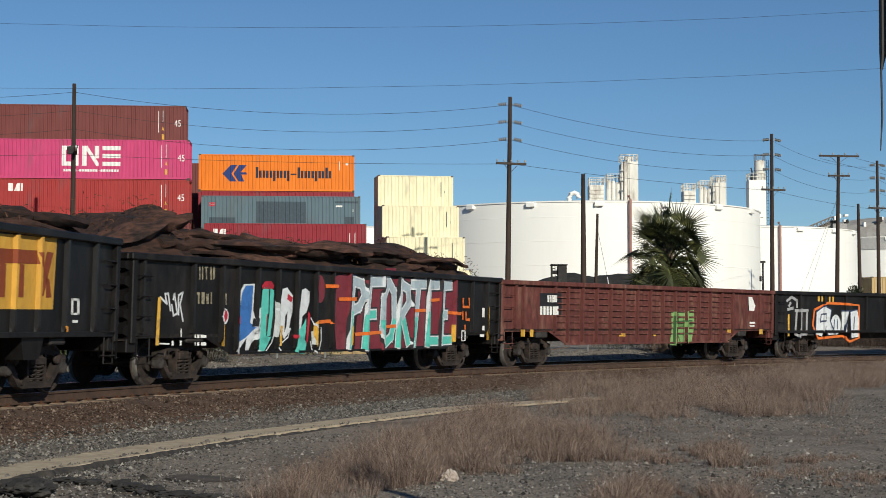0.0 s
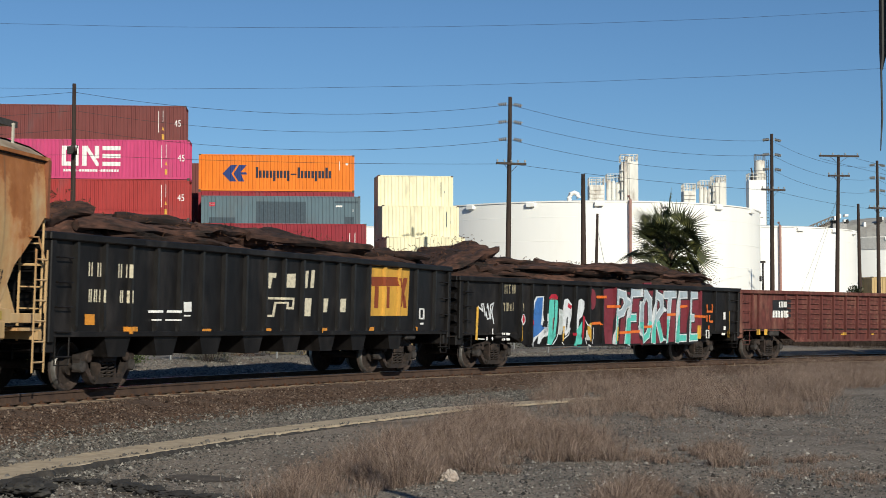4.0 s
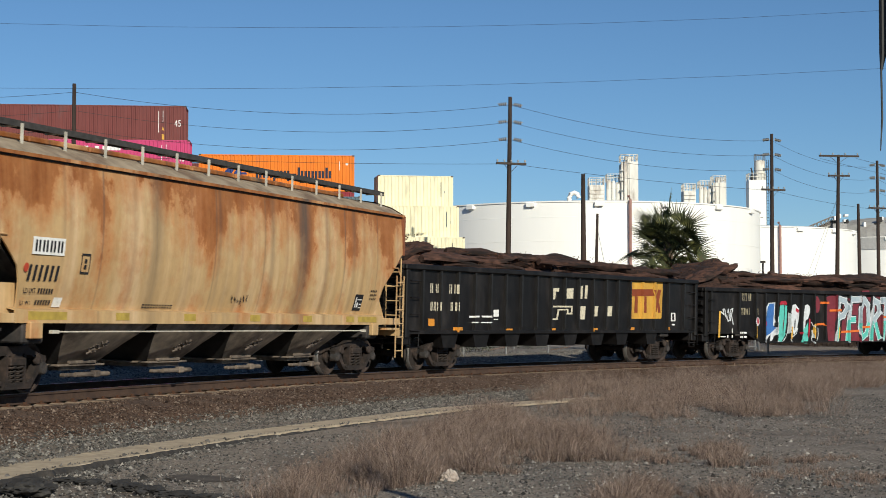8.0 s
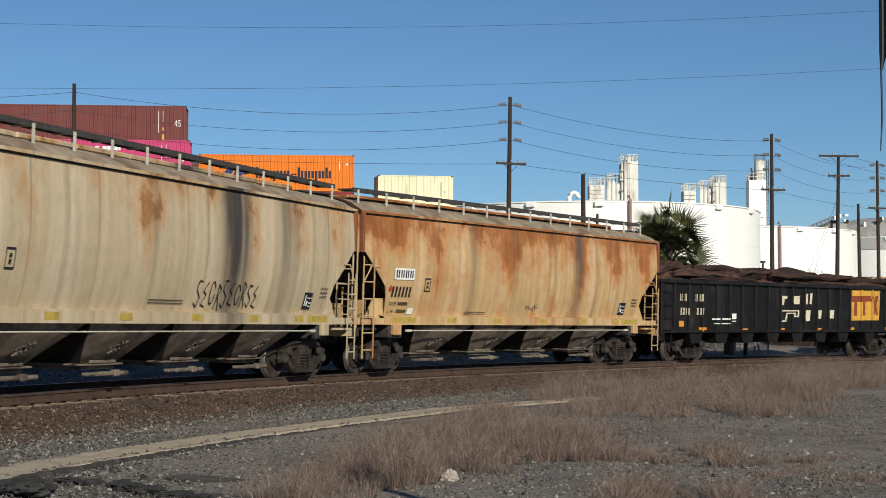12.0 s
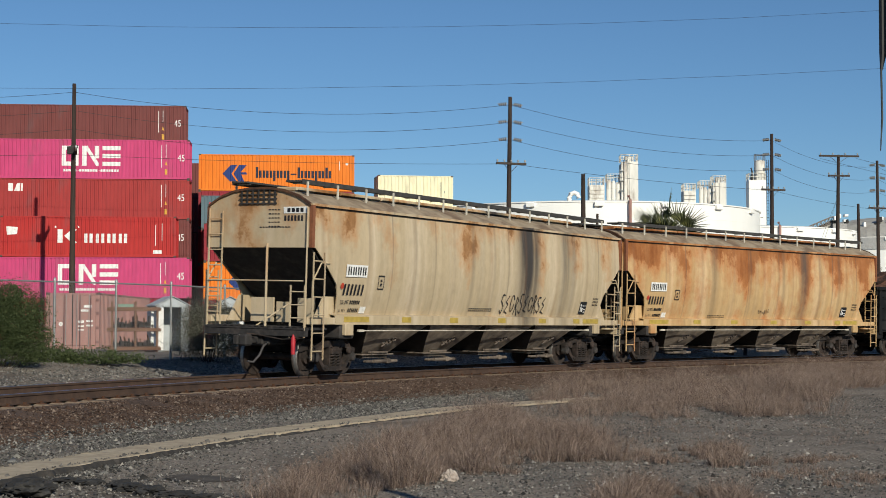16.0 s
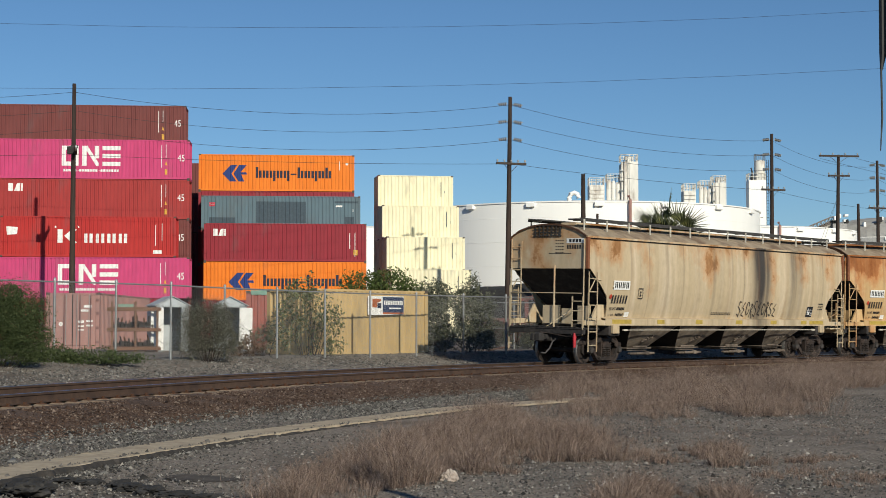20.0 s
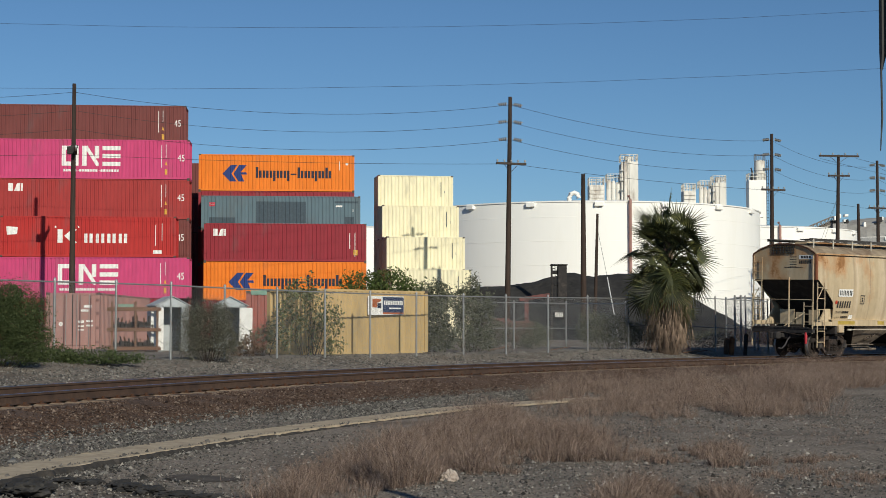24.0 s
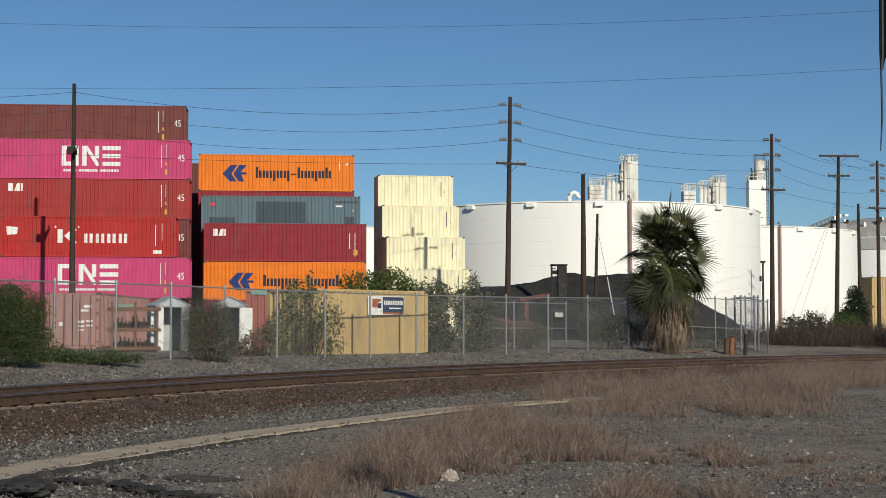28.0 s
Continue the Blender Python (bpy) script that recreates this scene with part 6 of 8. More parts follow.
G2_WHITE = [
    [(-5.34, 1.43), (-5.36, 1.35), (-5.42, 1.28), (-5.5, 1.26), (-5.59, 1.28), (-5.65, 1.34), (-5.68, 1.43), (-5.66, 1.52), (-5.6, 1.59), (-5.52, 1.61), (-5.43, 1.59), (-5.36, 1.52)],
    [(-4.78, 2.14), (-4.36, 2.16), (-4.39, 1.57), (-4.19, 1.19), (-4.54, 0.7), (-4.67, 0.7), (-4.63, 0.96), (-4.91, 0.72), (-5.01, 0.62), (-5.07, 0.67), (-4.97, 0.87), (-4.96, 1.6), (-4.91, 1.99)],
    [(-4.27, 1.61), (-4.19, 1.65), (-4.19, 1.4), (-4.28, 1.38)],
    [(-3.2, 2.07), (-3.01, 2.11), (-2.76, 1.93), (-2.76, 1.58), (-2.88, 1.2), (-2.8, 1.15), (-3.09, 0.93), (-3.22, 1.15), (-3.3, 1.2), (-3.28, 1.75)],
    [(-2.36, 2.07), (-2.2, 2.11), (-2.02, 2.03), (-2.02, 1.79), (-2.14, 1.55), (-2.31, 1.46), (-2.37, 1.07), (-2.49, 1.07), (-2.44, 1.59)],
    [(-4.26, 1.22), (-4.15, 1.24), (-4.18, 0.99), (-4.5, 0.82), (-4.34, 1.01)],
]

G2_PALE = [
    [(-3.51, 1.81), (-3.35, 1.68), (-3.35, 1.28), (-3.45, 0.98), (-3.55, 1.01), (-3.48, 1.41)],
    [(-1.9, 1.1), (-1.71, 1.15), (-1.68, 0.8), (-1.85, 0.8)],
]

G2_BLACK = [
    [(-3.07, 1.45), (-2.98, 1.57), (-3.01, 1.24), (-3.09, 1.08)],
    [(-3.78, 2.06), (-3.74, 2.06), (-3.74, 1.51), (-3.82, 1.01), (-3.85, 1.02), (-3.78, 1.53)],
    [(-2.24, 1.42), (-2.16, 1.53), (-2.17, 1.43), (-2.26, 1.32)],
    [(-4.38, 1.4), (-4.19, 1.4), (-4.22, 1.22), (-4.43, 1.22)],
]

G2_THIN = [
    [(-1.93, 0.87), (-1.86, 0.68), (-1.69, 0.59), (-1.52, 0.67), (-1.45, 0.89), (-1.46, 1.19)],
    [(-3.33, 1.0), (-3.36, 0.81), (-3.17, 0.63)],
    [(-3.54, 1.02), (-3.63, 0.85), (-3.89, 0.63), (-4.15, 0.69)],
    [(-4.2, 1.49), (-4.26, 1.22), (-4.18, 1.01)],
    [(-1.94, 1.42), (-1.68, 1.15), (-1.68, 0.89)],
    [(-3.46, 1.62), (-3.32, 1.37), (-3.39, 1.03)],
    [(-2.85, 1.18), (-2.93, 0.98), (-3.17, 0.86)],
]

G2_MAROON = [
    [(-1.0, 2.41), (-0.16, 2.53), (-0.15, 0.65), (-0.7, 0.63), (-0.83, 1.38)],
    [(-1.31, 2.11), (-1.33, 1.94), (-1.4, 1.82), (-1.52, 1.77), (-1.63, 1.82), (-1.72, 1.94), (-1.76, 2.1), (-1.74, 2.27), (-1.66, 2.39), (-1.55, 2.44), (-1.44, 2.4), (-1.35, 2.28)],
    [(0.32, 2.36), (5.77, 2.61), (5.92, 1.09), (5.64, 0.78), (1.09, 0.61), (0.18, 0.62), (0.24, 1.15)],
    [(1.57, 2.7), (2.24, 2.73), (2.29, 2.61), (1.58, 2.58)],
]

G2_LETTER_LINES = [
    [(0.01, 2.37), (-0.03, 1.52), (-0.1, 0.76)],
    [(0.04, 2.34), (0.47, 2.27), (0.61, 1.99), (0.37, 1.71), (0.04, 1.61)],
    [(0.89, 2.4), (0.65, 0.73)],
    [(0.9, 2.34), (1.44, 2.36)],
    [(0.85, 1.52), (1.16, 1.53)],
    [(1.87, 2.38), (1.63, 1.96), (1.58, 1.2), (1.74, 0.79), (2.06, 0.96), (2.22, 1.39), (2.16, 2.12), (1.88, 2.36)],
    [(2.54, 2.37), (2.42, 0.76)],
    [(2.54, 2.33), (2.95, 2.21), (3.02, 1.84), (2.65, 1.54), (3.01, 0.81)],
    [(3.21, 2.33), (3.91, 2.36)],
    [(3.57, 2.35), (3.34, 0.76)],
    [(4.19, 2.37), (4.13, 0.77)],
    [(4.19, 2.34), (4.7, 2.36)],
    [(4.13, 0.84), (4.7, 0.84)],
    [(5.04, 2.38), (4.98, 0.81)],
    [(5.04, 2.33), (5.5, 2.36)],
    [(5.0, 1.55), (5.26, 1.55)],
    [(4.97, 0.85), (5.54, 0.86)],
]

G2_LETTER_FEET = [
    [(-0.03, 1.52), (-0.1, 0.76)],
    [(0.75, 1.43), (0.65, 0.73)],
    [(1.6, 1.32), (1.74, 0.79), (2.06, 0.96), (2.2, 1.34)],
    [(2.48, 1.39), (2.42, 0.76)],
    [(2.77, 1.34), (3.01, 0.81)],
    [(3.43, 1.4), (3.34, 0.76)],
    [(4.15, 1.55), (4.13, 0.77)],
    [(4.13, 0.84), (4.7, 0.84)],
    [(5.0, 1.58), (4.98, 0.81)],
    [(4.97, 0.85), (5.54, 0.86)],
    [(0.85, 1.52), (1.16, 1.53)],
]

G2_ORANGE_LINES = [
    [(-1.32, 2.18), (-0.69, 2.19)],
    [(-0.68, 1.88), (0.2, 1.9)],
    [(0.16, 1.03), (1.51, 1.08)],
    [(1.71, 1.22), (2.32, 1.24)],
    [(3.2, 1.64), (3.97, 1.66)],
    [(4.29, 1.93), (4.8, 1.96)],
    [(5.35, 1.61), (6.2, 1.59)],
    [(-1.58, 1.33), (-1.05, 1.35), (-1.04, 1.28)],
    [(6.3, 2.03), (6.31, 1.78), (6.71, 1.78), (6.69, 2.04)],
    [(6.29, 1.65), (6.31, 1.42)],
    [(6.5, 1.65), (6.52, 1.42), (6.77, 1.42)],
    [(6.46, 1.28), (6.47, 1.14)],
]

G3_BLACK = [
    [(-6.68, 1.59), (-5.5, 1.6), (-5.53, 2.27), (-6.7, 2.25)],
    [(6.87, 1.84), (6.96, 1.84), (6.95, 2.35), (6.85, 2.35)],
]

G3_WHITE = [
    [(-6.29, 1.98), (-6.21, 1.98), (-6.22, 2.2), (-6.3, 2.19)],
    [(-6.17, 1.98), (-6.12, 1.98), (-6.12, 2.2), (-6.18, 2.2)],
    [(-6.08, 1.98), (-6.01, 1.98), (-6.02, 2.2), (-6.08, 2.2)],
    [(-5.98, 1.98), (-5.9, 1.99), (-5.91, 2.2), (-5.99, 2.2)],
    [(-6.68, 1.59), (-6.56, 1.59), (-6.57, 1.85), (-6.68, 1.85)],
    [(-6.5, 1.59), (-6.38, 1.59), (-6.39, 1.85), (-6.51, 1.85)],
    [(-6.33, 1.59), (-6.21, 1.59), (-6.22, 1.85), (-6.34, 1.85)],
    [(-6.16, 1.59), (-6.04, 1.59), (-6.04, 1.85), (-6.17, 1.85)],
    [(-5.98, 1.59), (-5.86, 1.59), (-5.87, 1.86), (-5.99, 1.85)],
    [(-5.81, 1.6), (-5.68, 1.6), (-5.69, 1.86), (-5.81, 1.86)],
    [(6.87, 2.35), (7.15, 2.35), (7.42, 2.03), (7.32, 1.82), (6.93, 1.84)],
    [(6.98, 1.35), (7.42, 1.35), (7.42, 1.42), (6.98, 1.42)],
    [(6.99, 1.24), (7.38, 1.24), (7.38, 1.29), (6.98, 1.29)],
]

G3_YELLOW = [
    [(-7.66, 0.93), (-7.46, 0.93), (-7.47, 1.14), (-7.67, 1.14)],
    [(-7.19, 0.93), (-7.01, 0.92), (-7.01, 1.14), (-7.2, 1.14)],
    [(-2.14, 0.91), (-1.88, 0.91), (-1.89, 1.02), (-2.15, 1.02)],
    [(7.75, 0.96), (8.06, 0.95), (8.05, 1.14), (7.75, 1.14)],
    [(0.04, 0.91), (0.21, 0.91), (0.2, 1.02), (0.04, 1.02)],
    [(5.26, 1.01), (5.52, 1.01), (5.52, 1.13), (5.25, 1.13)],
]

G3_GREEN = [
    [(1.22, 1.73), (1.61, 1.78), (1.57, 0.97), (1.45, 0.59), (1.14, 0.6), (1.26, 1.15)],
    [(1.68, 1.77), (2.16, 1.8), (2.15, 0.67), (1.7, 0.63)],
    [(2.23, 1.77), (2.77, 1.82), (2.84, 1.3), (2.65, 0.71), (2.25, 0.64)],
    [(1.52, 1.4), (2.69, 1.46), (2.7, 1.25), (1.53, 1.19)],
]

G3_GREEN_LINES = [
    [(1.4, 1.62), (1.38, 0.63)],
    [(1.73, 1.71), (1.67, 0.97), (1.94, 0.58)],
    [(2.08, 1.58), (2.06, 0.63)],
    [(2.42, 1.71), (2.37, 0.67)],
    [(1.35, 1.4), (2.69, 1.45)],
    [(1.47, 0.97), (2.62, 1.01)],
]

G4_ORANGE = [
    [(-6.22, 1.91), (-5.35, 2.18), (-4.04, 2.15), (-3.24, 2.11), (-3.22, 0.79), (-3.85, 0.64), (-4.35, 0.87), (-5.96, 0.78), (-6.32, 1.29)],
]

G4_WHITE = [
    [(-6.11, 1.82), (-5.58, 2.08), (-5.1, 1.92), (-5.2, 1.48), (-4.84, 0.94), (-5.32, 0.9), (-5.57, 1.24), (-5.72, 0.85), (-6.15, 0.95)],
    [(-4.47, 1.32), (-4.51, 1.11), (-4.64, 0.96), (-4.81, 0.9), (-4.98, 0.96), (-5.1, 1.11), (-5.15, 1.32), (-5.11, 1.52), (-4.99, 1.67), (-4.82, 1.73), (-4.65, 1.67), (-4.52, 1.52)],
    [(-4.45, 1.88), (-3.92, 1.88), (-4.0, 1.63), (-4.15, 1.02), (-4.43, 1.02), (-4.41, 1.63)],
    [(-3.87, 1.86), (-3.37, 1.94), (-3.23, 1.49), (-3.27, 0.83), (-3.77, 0.79)],
]

G4_LINES = [
    [(-6.15, 0.95), (-6.11, 1.82), (-5.58, 2.08), (-5.1, 1.92), (-5.2, 1.48), (-4.84, 0.94)],
    [(-5.84, 1.43), (-5.79, 1.72), (-5.47, 1.77), (-5.46, 1.5), (-5.84, 1.43)],
    [(-5.57, 1.24), (-5.32, 0.9)],
    [(-4.91, 1.53), (-4.94, 1.17)],
    [(-4.72, 1.53), (-4.71, 1.17)],
    [(-4.45, 1.88), (-3.92, 1.88)],
    [(-4.16, 1.63), (-4.27, 1.02)],
    [(-3.77, 0.79), (-3.87, 1.86), (-3.37, 1.94)],
    [(-3.57, 1.64), (-3.61, 0.99)],
]

G4_GREY = [
    [(-7.97, 2.24), (-7.69, 2.39), (-7.34, 2.25), (-7.34, 2.01)],
    [(-7.36, 1.77), (-7.43, 0.95), (-7.11, 0.85)],
    [(-7.05, 1.91), (-7.06, 0.95), (-6.72, 0.95), (-6.7, 1.82)],
    [(-7.44, 1.86), (-6.65, 1.87)],
    [(-7.91, 1.91), (-7.6, 1.96)],
    [(-7.84, 2.05), (-7.76, 2.15)],
]

G4_YELLOW = [
    [(-7.91, 0.87), (-7.8, 0.87), (-7.82, 1.72), (-7.92, 1.72)],
    [(-6.02, 2.24), (-5.89, 2.24), (-5.89, 2.46), (-6.02, 2.46)],
    [(-5.78, 2.24), (-5.68, 2.24), (-5.68, 2.47), (-5.78, 2.46)],
    [(-5.29, 2.22), (-5.19, 2.23), (-5.19, 2.44), (-5.29, 2.44)],
    [(-5.06, 2.23), (-4.96, 2.23), (-4.96, 2.45), (-5.06, 2.44)],
]


def segments(lines, w):
    """Each line as short straight strokes that overlap at the bends."""
    out = []
    for p in lines:
        for (a, b), (c, d) in zip(p, p[1:]):
            n = math.hypot(c - a, d - b) or 1
            e, f = (c - a) / n * w * 0.4, (d - b) / n * w * 0.4
            out.append(stroke([(a - e, b - f), (c + e, d + f)], w))
    return out


def dress_gondolas():
    cream = mat("cream_stencil", (0.62, 0.56, 0.42), 0.7, 0, 0.15, 12, (0.3, 0.27, 0.2), 0.35, 8, 0)
    faded = mat("faded_stencil", (0.30, 0.26, 0.17), 0.8, 0, 0.3, 12, (0.1, 0.09, 0.07), 0.5, 9, 0)
    panel = mat("yellow_panel", (0.60, 0.335, 0.05), 0.65, 0, 0.2, 6, (0.36, 0.19, 0.035), 0.4, 3, 0, stretch=(1, 1, 0.4))
    pmark = mat("panel_mark_red", (0.22, 0.05, 0.018), 0.6, 0, 0.15, 6, bump=0)
    on_gondola(g1, G1_LETTERS, R1, cream, "block_lettering", "cream block lettering")
    on_gondola(g1, G1_PANEL, R1, panel, "emblem_panel", "yellow panel with brown-red block marks")
    on_gondola(g1, G1_PANEL_MARK, R1, pmark, "emblem_mark", eps=0.014)
    on_gondola(g1, G1_REFLECT, R1, AMBER, "reflector")
    on_gondola(g1, G1_BARS, R1, cream, "number_bar", "cream painted bar")
    on_gondola(g1, G1_WHITE, R1, WHITE, "stencil")
    sp = lambda n, c: mat("spray_" + n, c, 0.5, 0, 0.12, 8, tuple(x * 0.6 for x in c), 0.25, 3, 0)
    wh, mar, grey = sp("white", (0.62, 0.64, 0.66)), sp("maroon", (0.17, 0.028, 0.04)), sp("grey", (0.36, 0.43, 0.48))
    teal, red, blue, org = sp("teal", (0.12, 0.50, 0.42)), sp("red", (0.40, 0.02, 0.04)), sp("blue", (0.05, 0.15, 0.42)), sp("orange", (0.65, 0.15, 0.025))
    lay = lambda polys, m, k, lab="": on_gondola(g2, polys, R2, m, "graffiti_paint", lab, eps=0.006 + 0.004 * k)
    lay(G2_MAROON, mar, 0, "maroon graffiti ground")
    lay(segments(G2_LETTER_LINES, 0.37), sp("shadow_grey", (0.028, 0.028, 0.032)), 1, "dark grey graffiti shade")
    lay(segments(G2_LETTER_LINES, 0.28), wh, 2, "white graffiti outline")
    lay(segments(G2_LETTER_LINES, 0.2), grey, 3, "grey graffiti fill")
    lay(segments(G2_LETTER_FEET, 0.2), teal, 4, "teal graffiti fill")
    lay([stroke(p, 0.085) for p in G2_ORANGE_LINES], org, 5, "orange graffiti lines")
    lay(G2_WHITE, wh, 1)
    lay(G2_RED, red, 2)
    lay(G2_BLUE, blue, 2)
    lay(G2_TEAL, teal, 2)
    lay(G2_PALE, sp("pale_grey", (0.48, 0.5, 0.5)), 1)
    lay(G2_BLACK, INK, 3)
    lay(segments(G2_THIN, 0.035), wh, 3)
    lay(G2_YELLOW, YELLOW, 3)
    lay(segments(G2_TAG, 0.045), wh, 2)
    lay(G2_FADED, faded, 0)
    lay(G2_STENCIL, WHITE, 5)
    l3 = lambda polys, m, k, lab="": on_gondola(g3, polys, R3, m, "painted_mark", lab, eps=0.006 + 0.004 * k)
    l3(G3_BLACK, INK, 0, "black number panel")
    l3(G3_WHITE, WHITE, 1)
    l3(G3_YELLOW, YELLOW, 1)
    l3(G3_GREEN, sp("green", (0.22, 0.36, 0.13)), 0, "green graffiti patch")
    l3([stroke(p, 0.05) for p in G3_GREEN_LINES], sp("dark_green", (0.05, 0.11, 0.04)), 1)
    l4 = lambda polys, m, k, lab="": on_gondola(g4, polys, R4, m, "graffiti_paint", lab, eps=0.006 + 0.004 * k)
    l4([stroke(p + p[:1], 0.1) for p in G4_ORANGE], org, 0)
    l4(G4_WHITE, wh, 1)
    l4(segments(G4_LINES, 0.06), sp("navy", (0.03, 0.04, 0.09)), 2)
    l4(segments(G4_GREY, 0.11), sp("silver", (0.35, 0.35, 0.36)), 0)
    l4(G4_YELLOW, YELLOW, 1)
    # rolled pressings between the ribs of the red car
    lip = mesh_of("side_pressing", Geo().loft([[(-0.3, 0, -0.03), (0.3, 0, -0.03), (0.3, 0, 0.03), (-0.3, 0, 0.03)], [(-0.26, -0.05, -0.02), (0.26, -0.05, -0.02), (0.24, -0.05, 0.0), (-0.24, -0.05, 0.0)]], caps=True), BROWN)
    mids = [(a + b) / 2 for a, b in zip(R3, R3[1:]) if 0.6 < b - a < 1.2]
    for u in mids:
        for k in range(8):
            o = new("side_pressing", lip)
            o.parent, o.matrix_basis = g3, pose(u, -1.47, 1.0 + 0.19 * k)


dress_gondolas()
# the scribble low on the hopper side, thin black strokes that spell nothing
def hopper_scribble(car, u0, u1, z0, z1, seed, n, width):
    r = random.Random(seed)
    w = (u1 - u0) / n
    for k in range(n):
        a, kind = u0 + k * w, k % 4
        lo, hi = z0 + r.uniform(0, 0.08), z1 - r.uniform(0, 0.12)
        if kind == 0:
            pts = [(a + 0.8 * w, hi), (a + 0.3 * w, hi + 0.02), (a + 0.1 * w, (lo + hi) / 2 + 0.1), (a + 0.7 * w, (lo + hi) / 2 - 0.05), (a + 0.5 * w, lo), (a, lo + 0.1)]
        elif kind == 1:
            pts = [(a + 0.7 * w, hi), (a + 0.15 * w, (lo + hi) / 2 + 0.08), (a + 0.6 * w, (lo + hi) / 2), (a + 0.1 * w, lo + 0.06), (a + 0.8 * w, lo)]
        elif kind == 2:
            pts = [(a + w * (0.5 + 0.36 * math.cos(t)), (lo + hi) / 2 + (hi - lo) * 0.42 * math.sin(t)) for t in np.linspace(0.4, 6.2, 12)]
        else:
            pts = [(a + 0.2 * w, lo), (a + 0.35 * w, hi), (a + 0.75 * w, hi - 0.1), (a + 0.4 * w, (lo + hi) / 2), (a + 0.9 * w, lo - 0.03)]
        on_hopper(car, [stroke([p, q], width) for p, q in zip(pts, pts[1:])], INK, "spray_scribble", "thin black spray scribble", joined=True)


hopper_scribble(h2, 0.75, 3.55, 1.58, 2.2, 3, 10, 0.03)
hopper_scribble(h1, -0.2, 0.55, 1.68, 1.9, 5, 6, 0.013)

# ---- scrap loads ----
LOADS = {}
SCRAP = mat("scrap_rust", (0.058, 0.027, 0.018), 0.92, 0, 0.8, 14, (0.016, 0.010, 0.008), 0.5, 4.0, 1.0, 40, (0.2, 1, 1), hue=0.55)


def scrap_load(car, top, humps, seed, a=-8.3, b=8.3, density=1.0):
    """Rusty twisted sheets, bars and wire heaped in a gondola; humps: (u, half length, height)."""
    r = random.Random(seed)
    load = thing("scrap_load", "heap of rusty twisted scrap sheets and wire in the gondola", "scrap metal", None, "scrap loads")

    def height(u):
        return 0.2 + max([h * math.exp(-((u - c) / w) ** 2) for c, w, h in humps] + [0])
    core = []
    for u in np.linspace(a, b, 40):
        h = top - 0.12 + height(u) * 0.72 + r.uniform(-0.06, 0.06)
        core.append([(u, -1.36, 1.12), (u, 1.36, 1.12), (u, 1.36, top - 0.25), (u, 0.75, h - 0.05), (u, 0, h + 0.05), (u, -0.75, h - 0.05), (u, -1.36, top - 0.25)])
    part("packed_scrap", Geo().loft(core, caps=True), SCRAP, load, "dense core of the heap")

    def ribbon(u, y, z, ln, w, t, turn, amp, roll, sag):
        rings = []
        n = 15
        ph, ph2 = r.uniform(0, 6), r.uniform(0, 6)
        for k in range(n):
            f = k / (n - 1) - 0.5
            x = f * ln
            dz = amp * math.sin(ph + f * 7) + 0.4 * amp * math.sin(ph2 + f * 17) - sag * f * f * 4
            dy = 0.8 * amp * math.sin(ph2 + f * 5)
            ro = roll + 0.5 * math.sin(ph + f * 4)
            ww = w * (0.75 + 0.25 * math.sin(ph + f * 9)) * (1 if 0 < k < n - 1 else 0.7)
            ring = []
            for q in range(8):
                an = 2 * math.pi * q / 8
                ly, lz = ww / 2 * math.cos(an) * (1 + 0.12 * math.sin(3 * an + ph + k)), t / 2 * math.sin(an) * (1 + 0.3 * math.sin(2 * an + k))
                ring.append((x, dy + ly * math.cos(ro) - lz * math.sin(ro), dz + ly * math.sin(ro) + lz * math.cos(ro)))
            rings.append(ring)
        m = Matrix.Translation((u, y, z)) @ Matrix.Rotation(turn, 4, 'Z')
        g = Geo().loft(rings, caps=True)
        g.v = [tuple(m @ Vector(p)) for p in g.v]
        return g
    for k in range(int(60 * density)):
        u = r.uniform(a + 1.2, b - 1.2)
        y = r.uniform(-1.15, 0.9)
        ln = r.uniform(2.2, 6.0)
        u = min(max(u, a + ln / 2), b - ln / 2)
        z = top + height(u) * r.uniform(0.35, 1.0) - 0.05 - 0.05 * abs(y)
        part("scrap_sheet", ribbon(u, y, z, ln, r.uniform(0.25, 0.7), r.uniform(0.1, 0.24), r.uniform(-0.05, 0.05), r.uniform(0.015, 0.05), r.uniform(-0.4, 0.4), r.uniform(-0.02, 0.1)), SCRAP, load, "", True)
    for c, w, h in humps:
        if h > 0.7:
            for k in range(6):
                g = ribbon(0, 0, 0, w * 2.1, r.uniform(0.5, 0.9), r.uniform(0.16, 0.28), 0, 0.025, r.uniform(-0.2, 0.2), 0.05)
                tilt = Matrix.Translation((c - 0.3 + 0.12 * k, -0.9 + 0.35 * k, top + h * (0.45 + 0.05 * (k % 3)))) @ Matrix.Rotation(-0.24 - 0.02 * (k % 3), 4, 'Y')
                g.v = [tuple(tilt @ Vector(p)) for p in g.v]
                part("scrap_sheet", g, SCRAP, load, "", True)
    tw = Geo()
    for k in range(int(1500 * density)):
        u, y = r.uniform(a, b), r.uniform(-1.2, 1.0)
        z = top + height(u) * r.uniform(0.3, 0.95)
        d = Vector((r.uniform(-1, 1), r.uniform(-0.8, 0.4), r.uniform(-0.25, 0.5))) * r.uniform(0.05, 0.18)
        p0 = Vector((u, y, z))
        p1 = p0 + d * 0.5 + Vector((0, 0, r.uniform(-0.02, 0.04)))
        tw.tube([p0, p1, p0 + d + Vector((r.uniform(-0.05, 0.05), 0, r.uniform(-0.06, 0.03)))], 0.008, 3, False)
    tagged(part("wire_tangle", tw, RUST, load, "loose rusty wire ends"), kind="stuff")
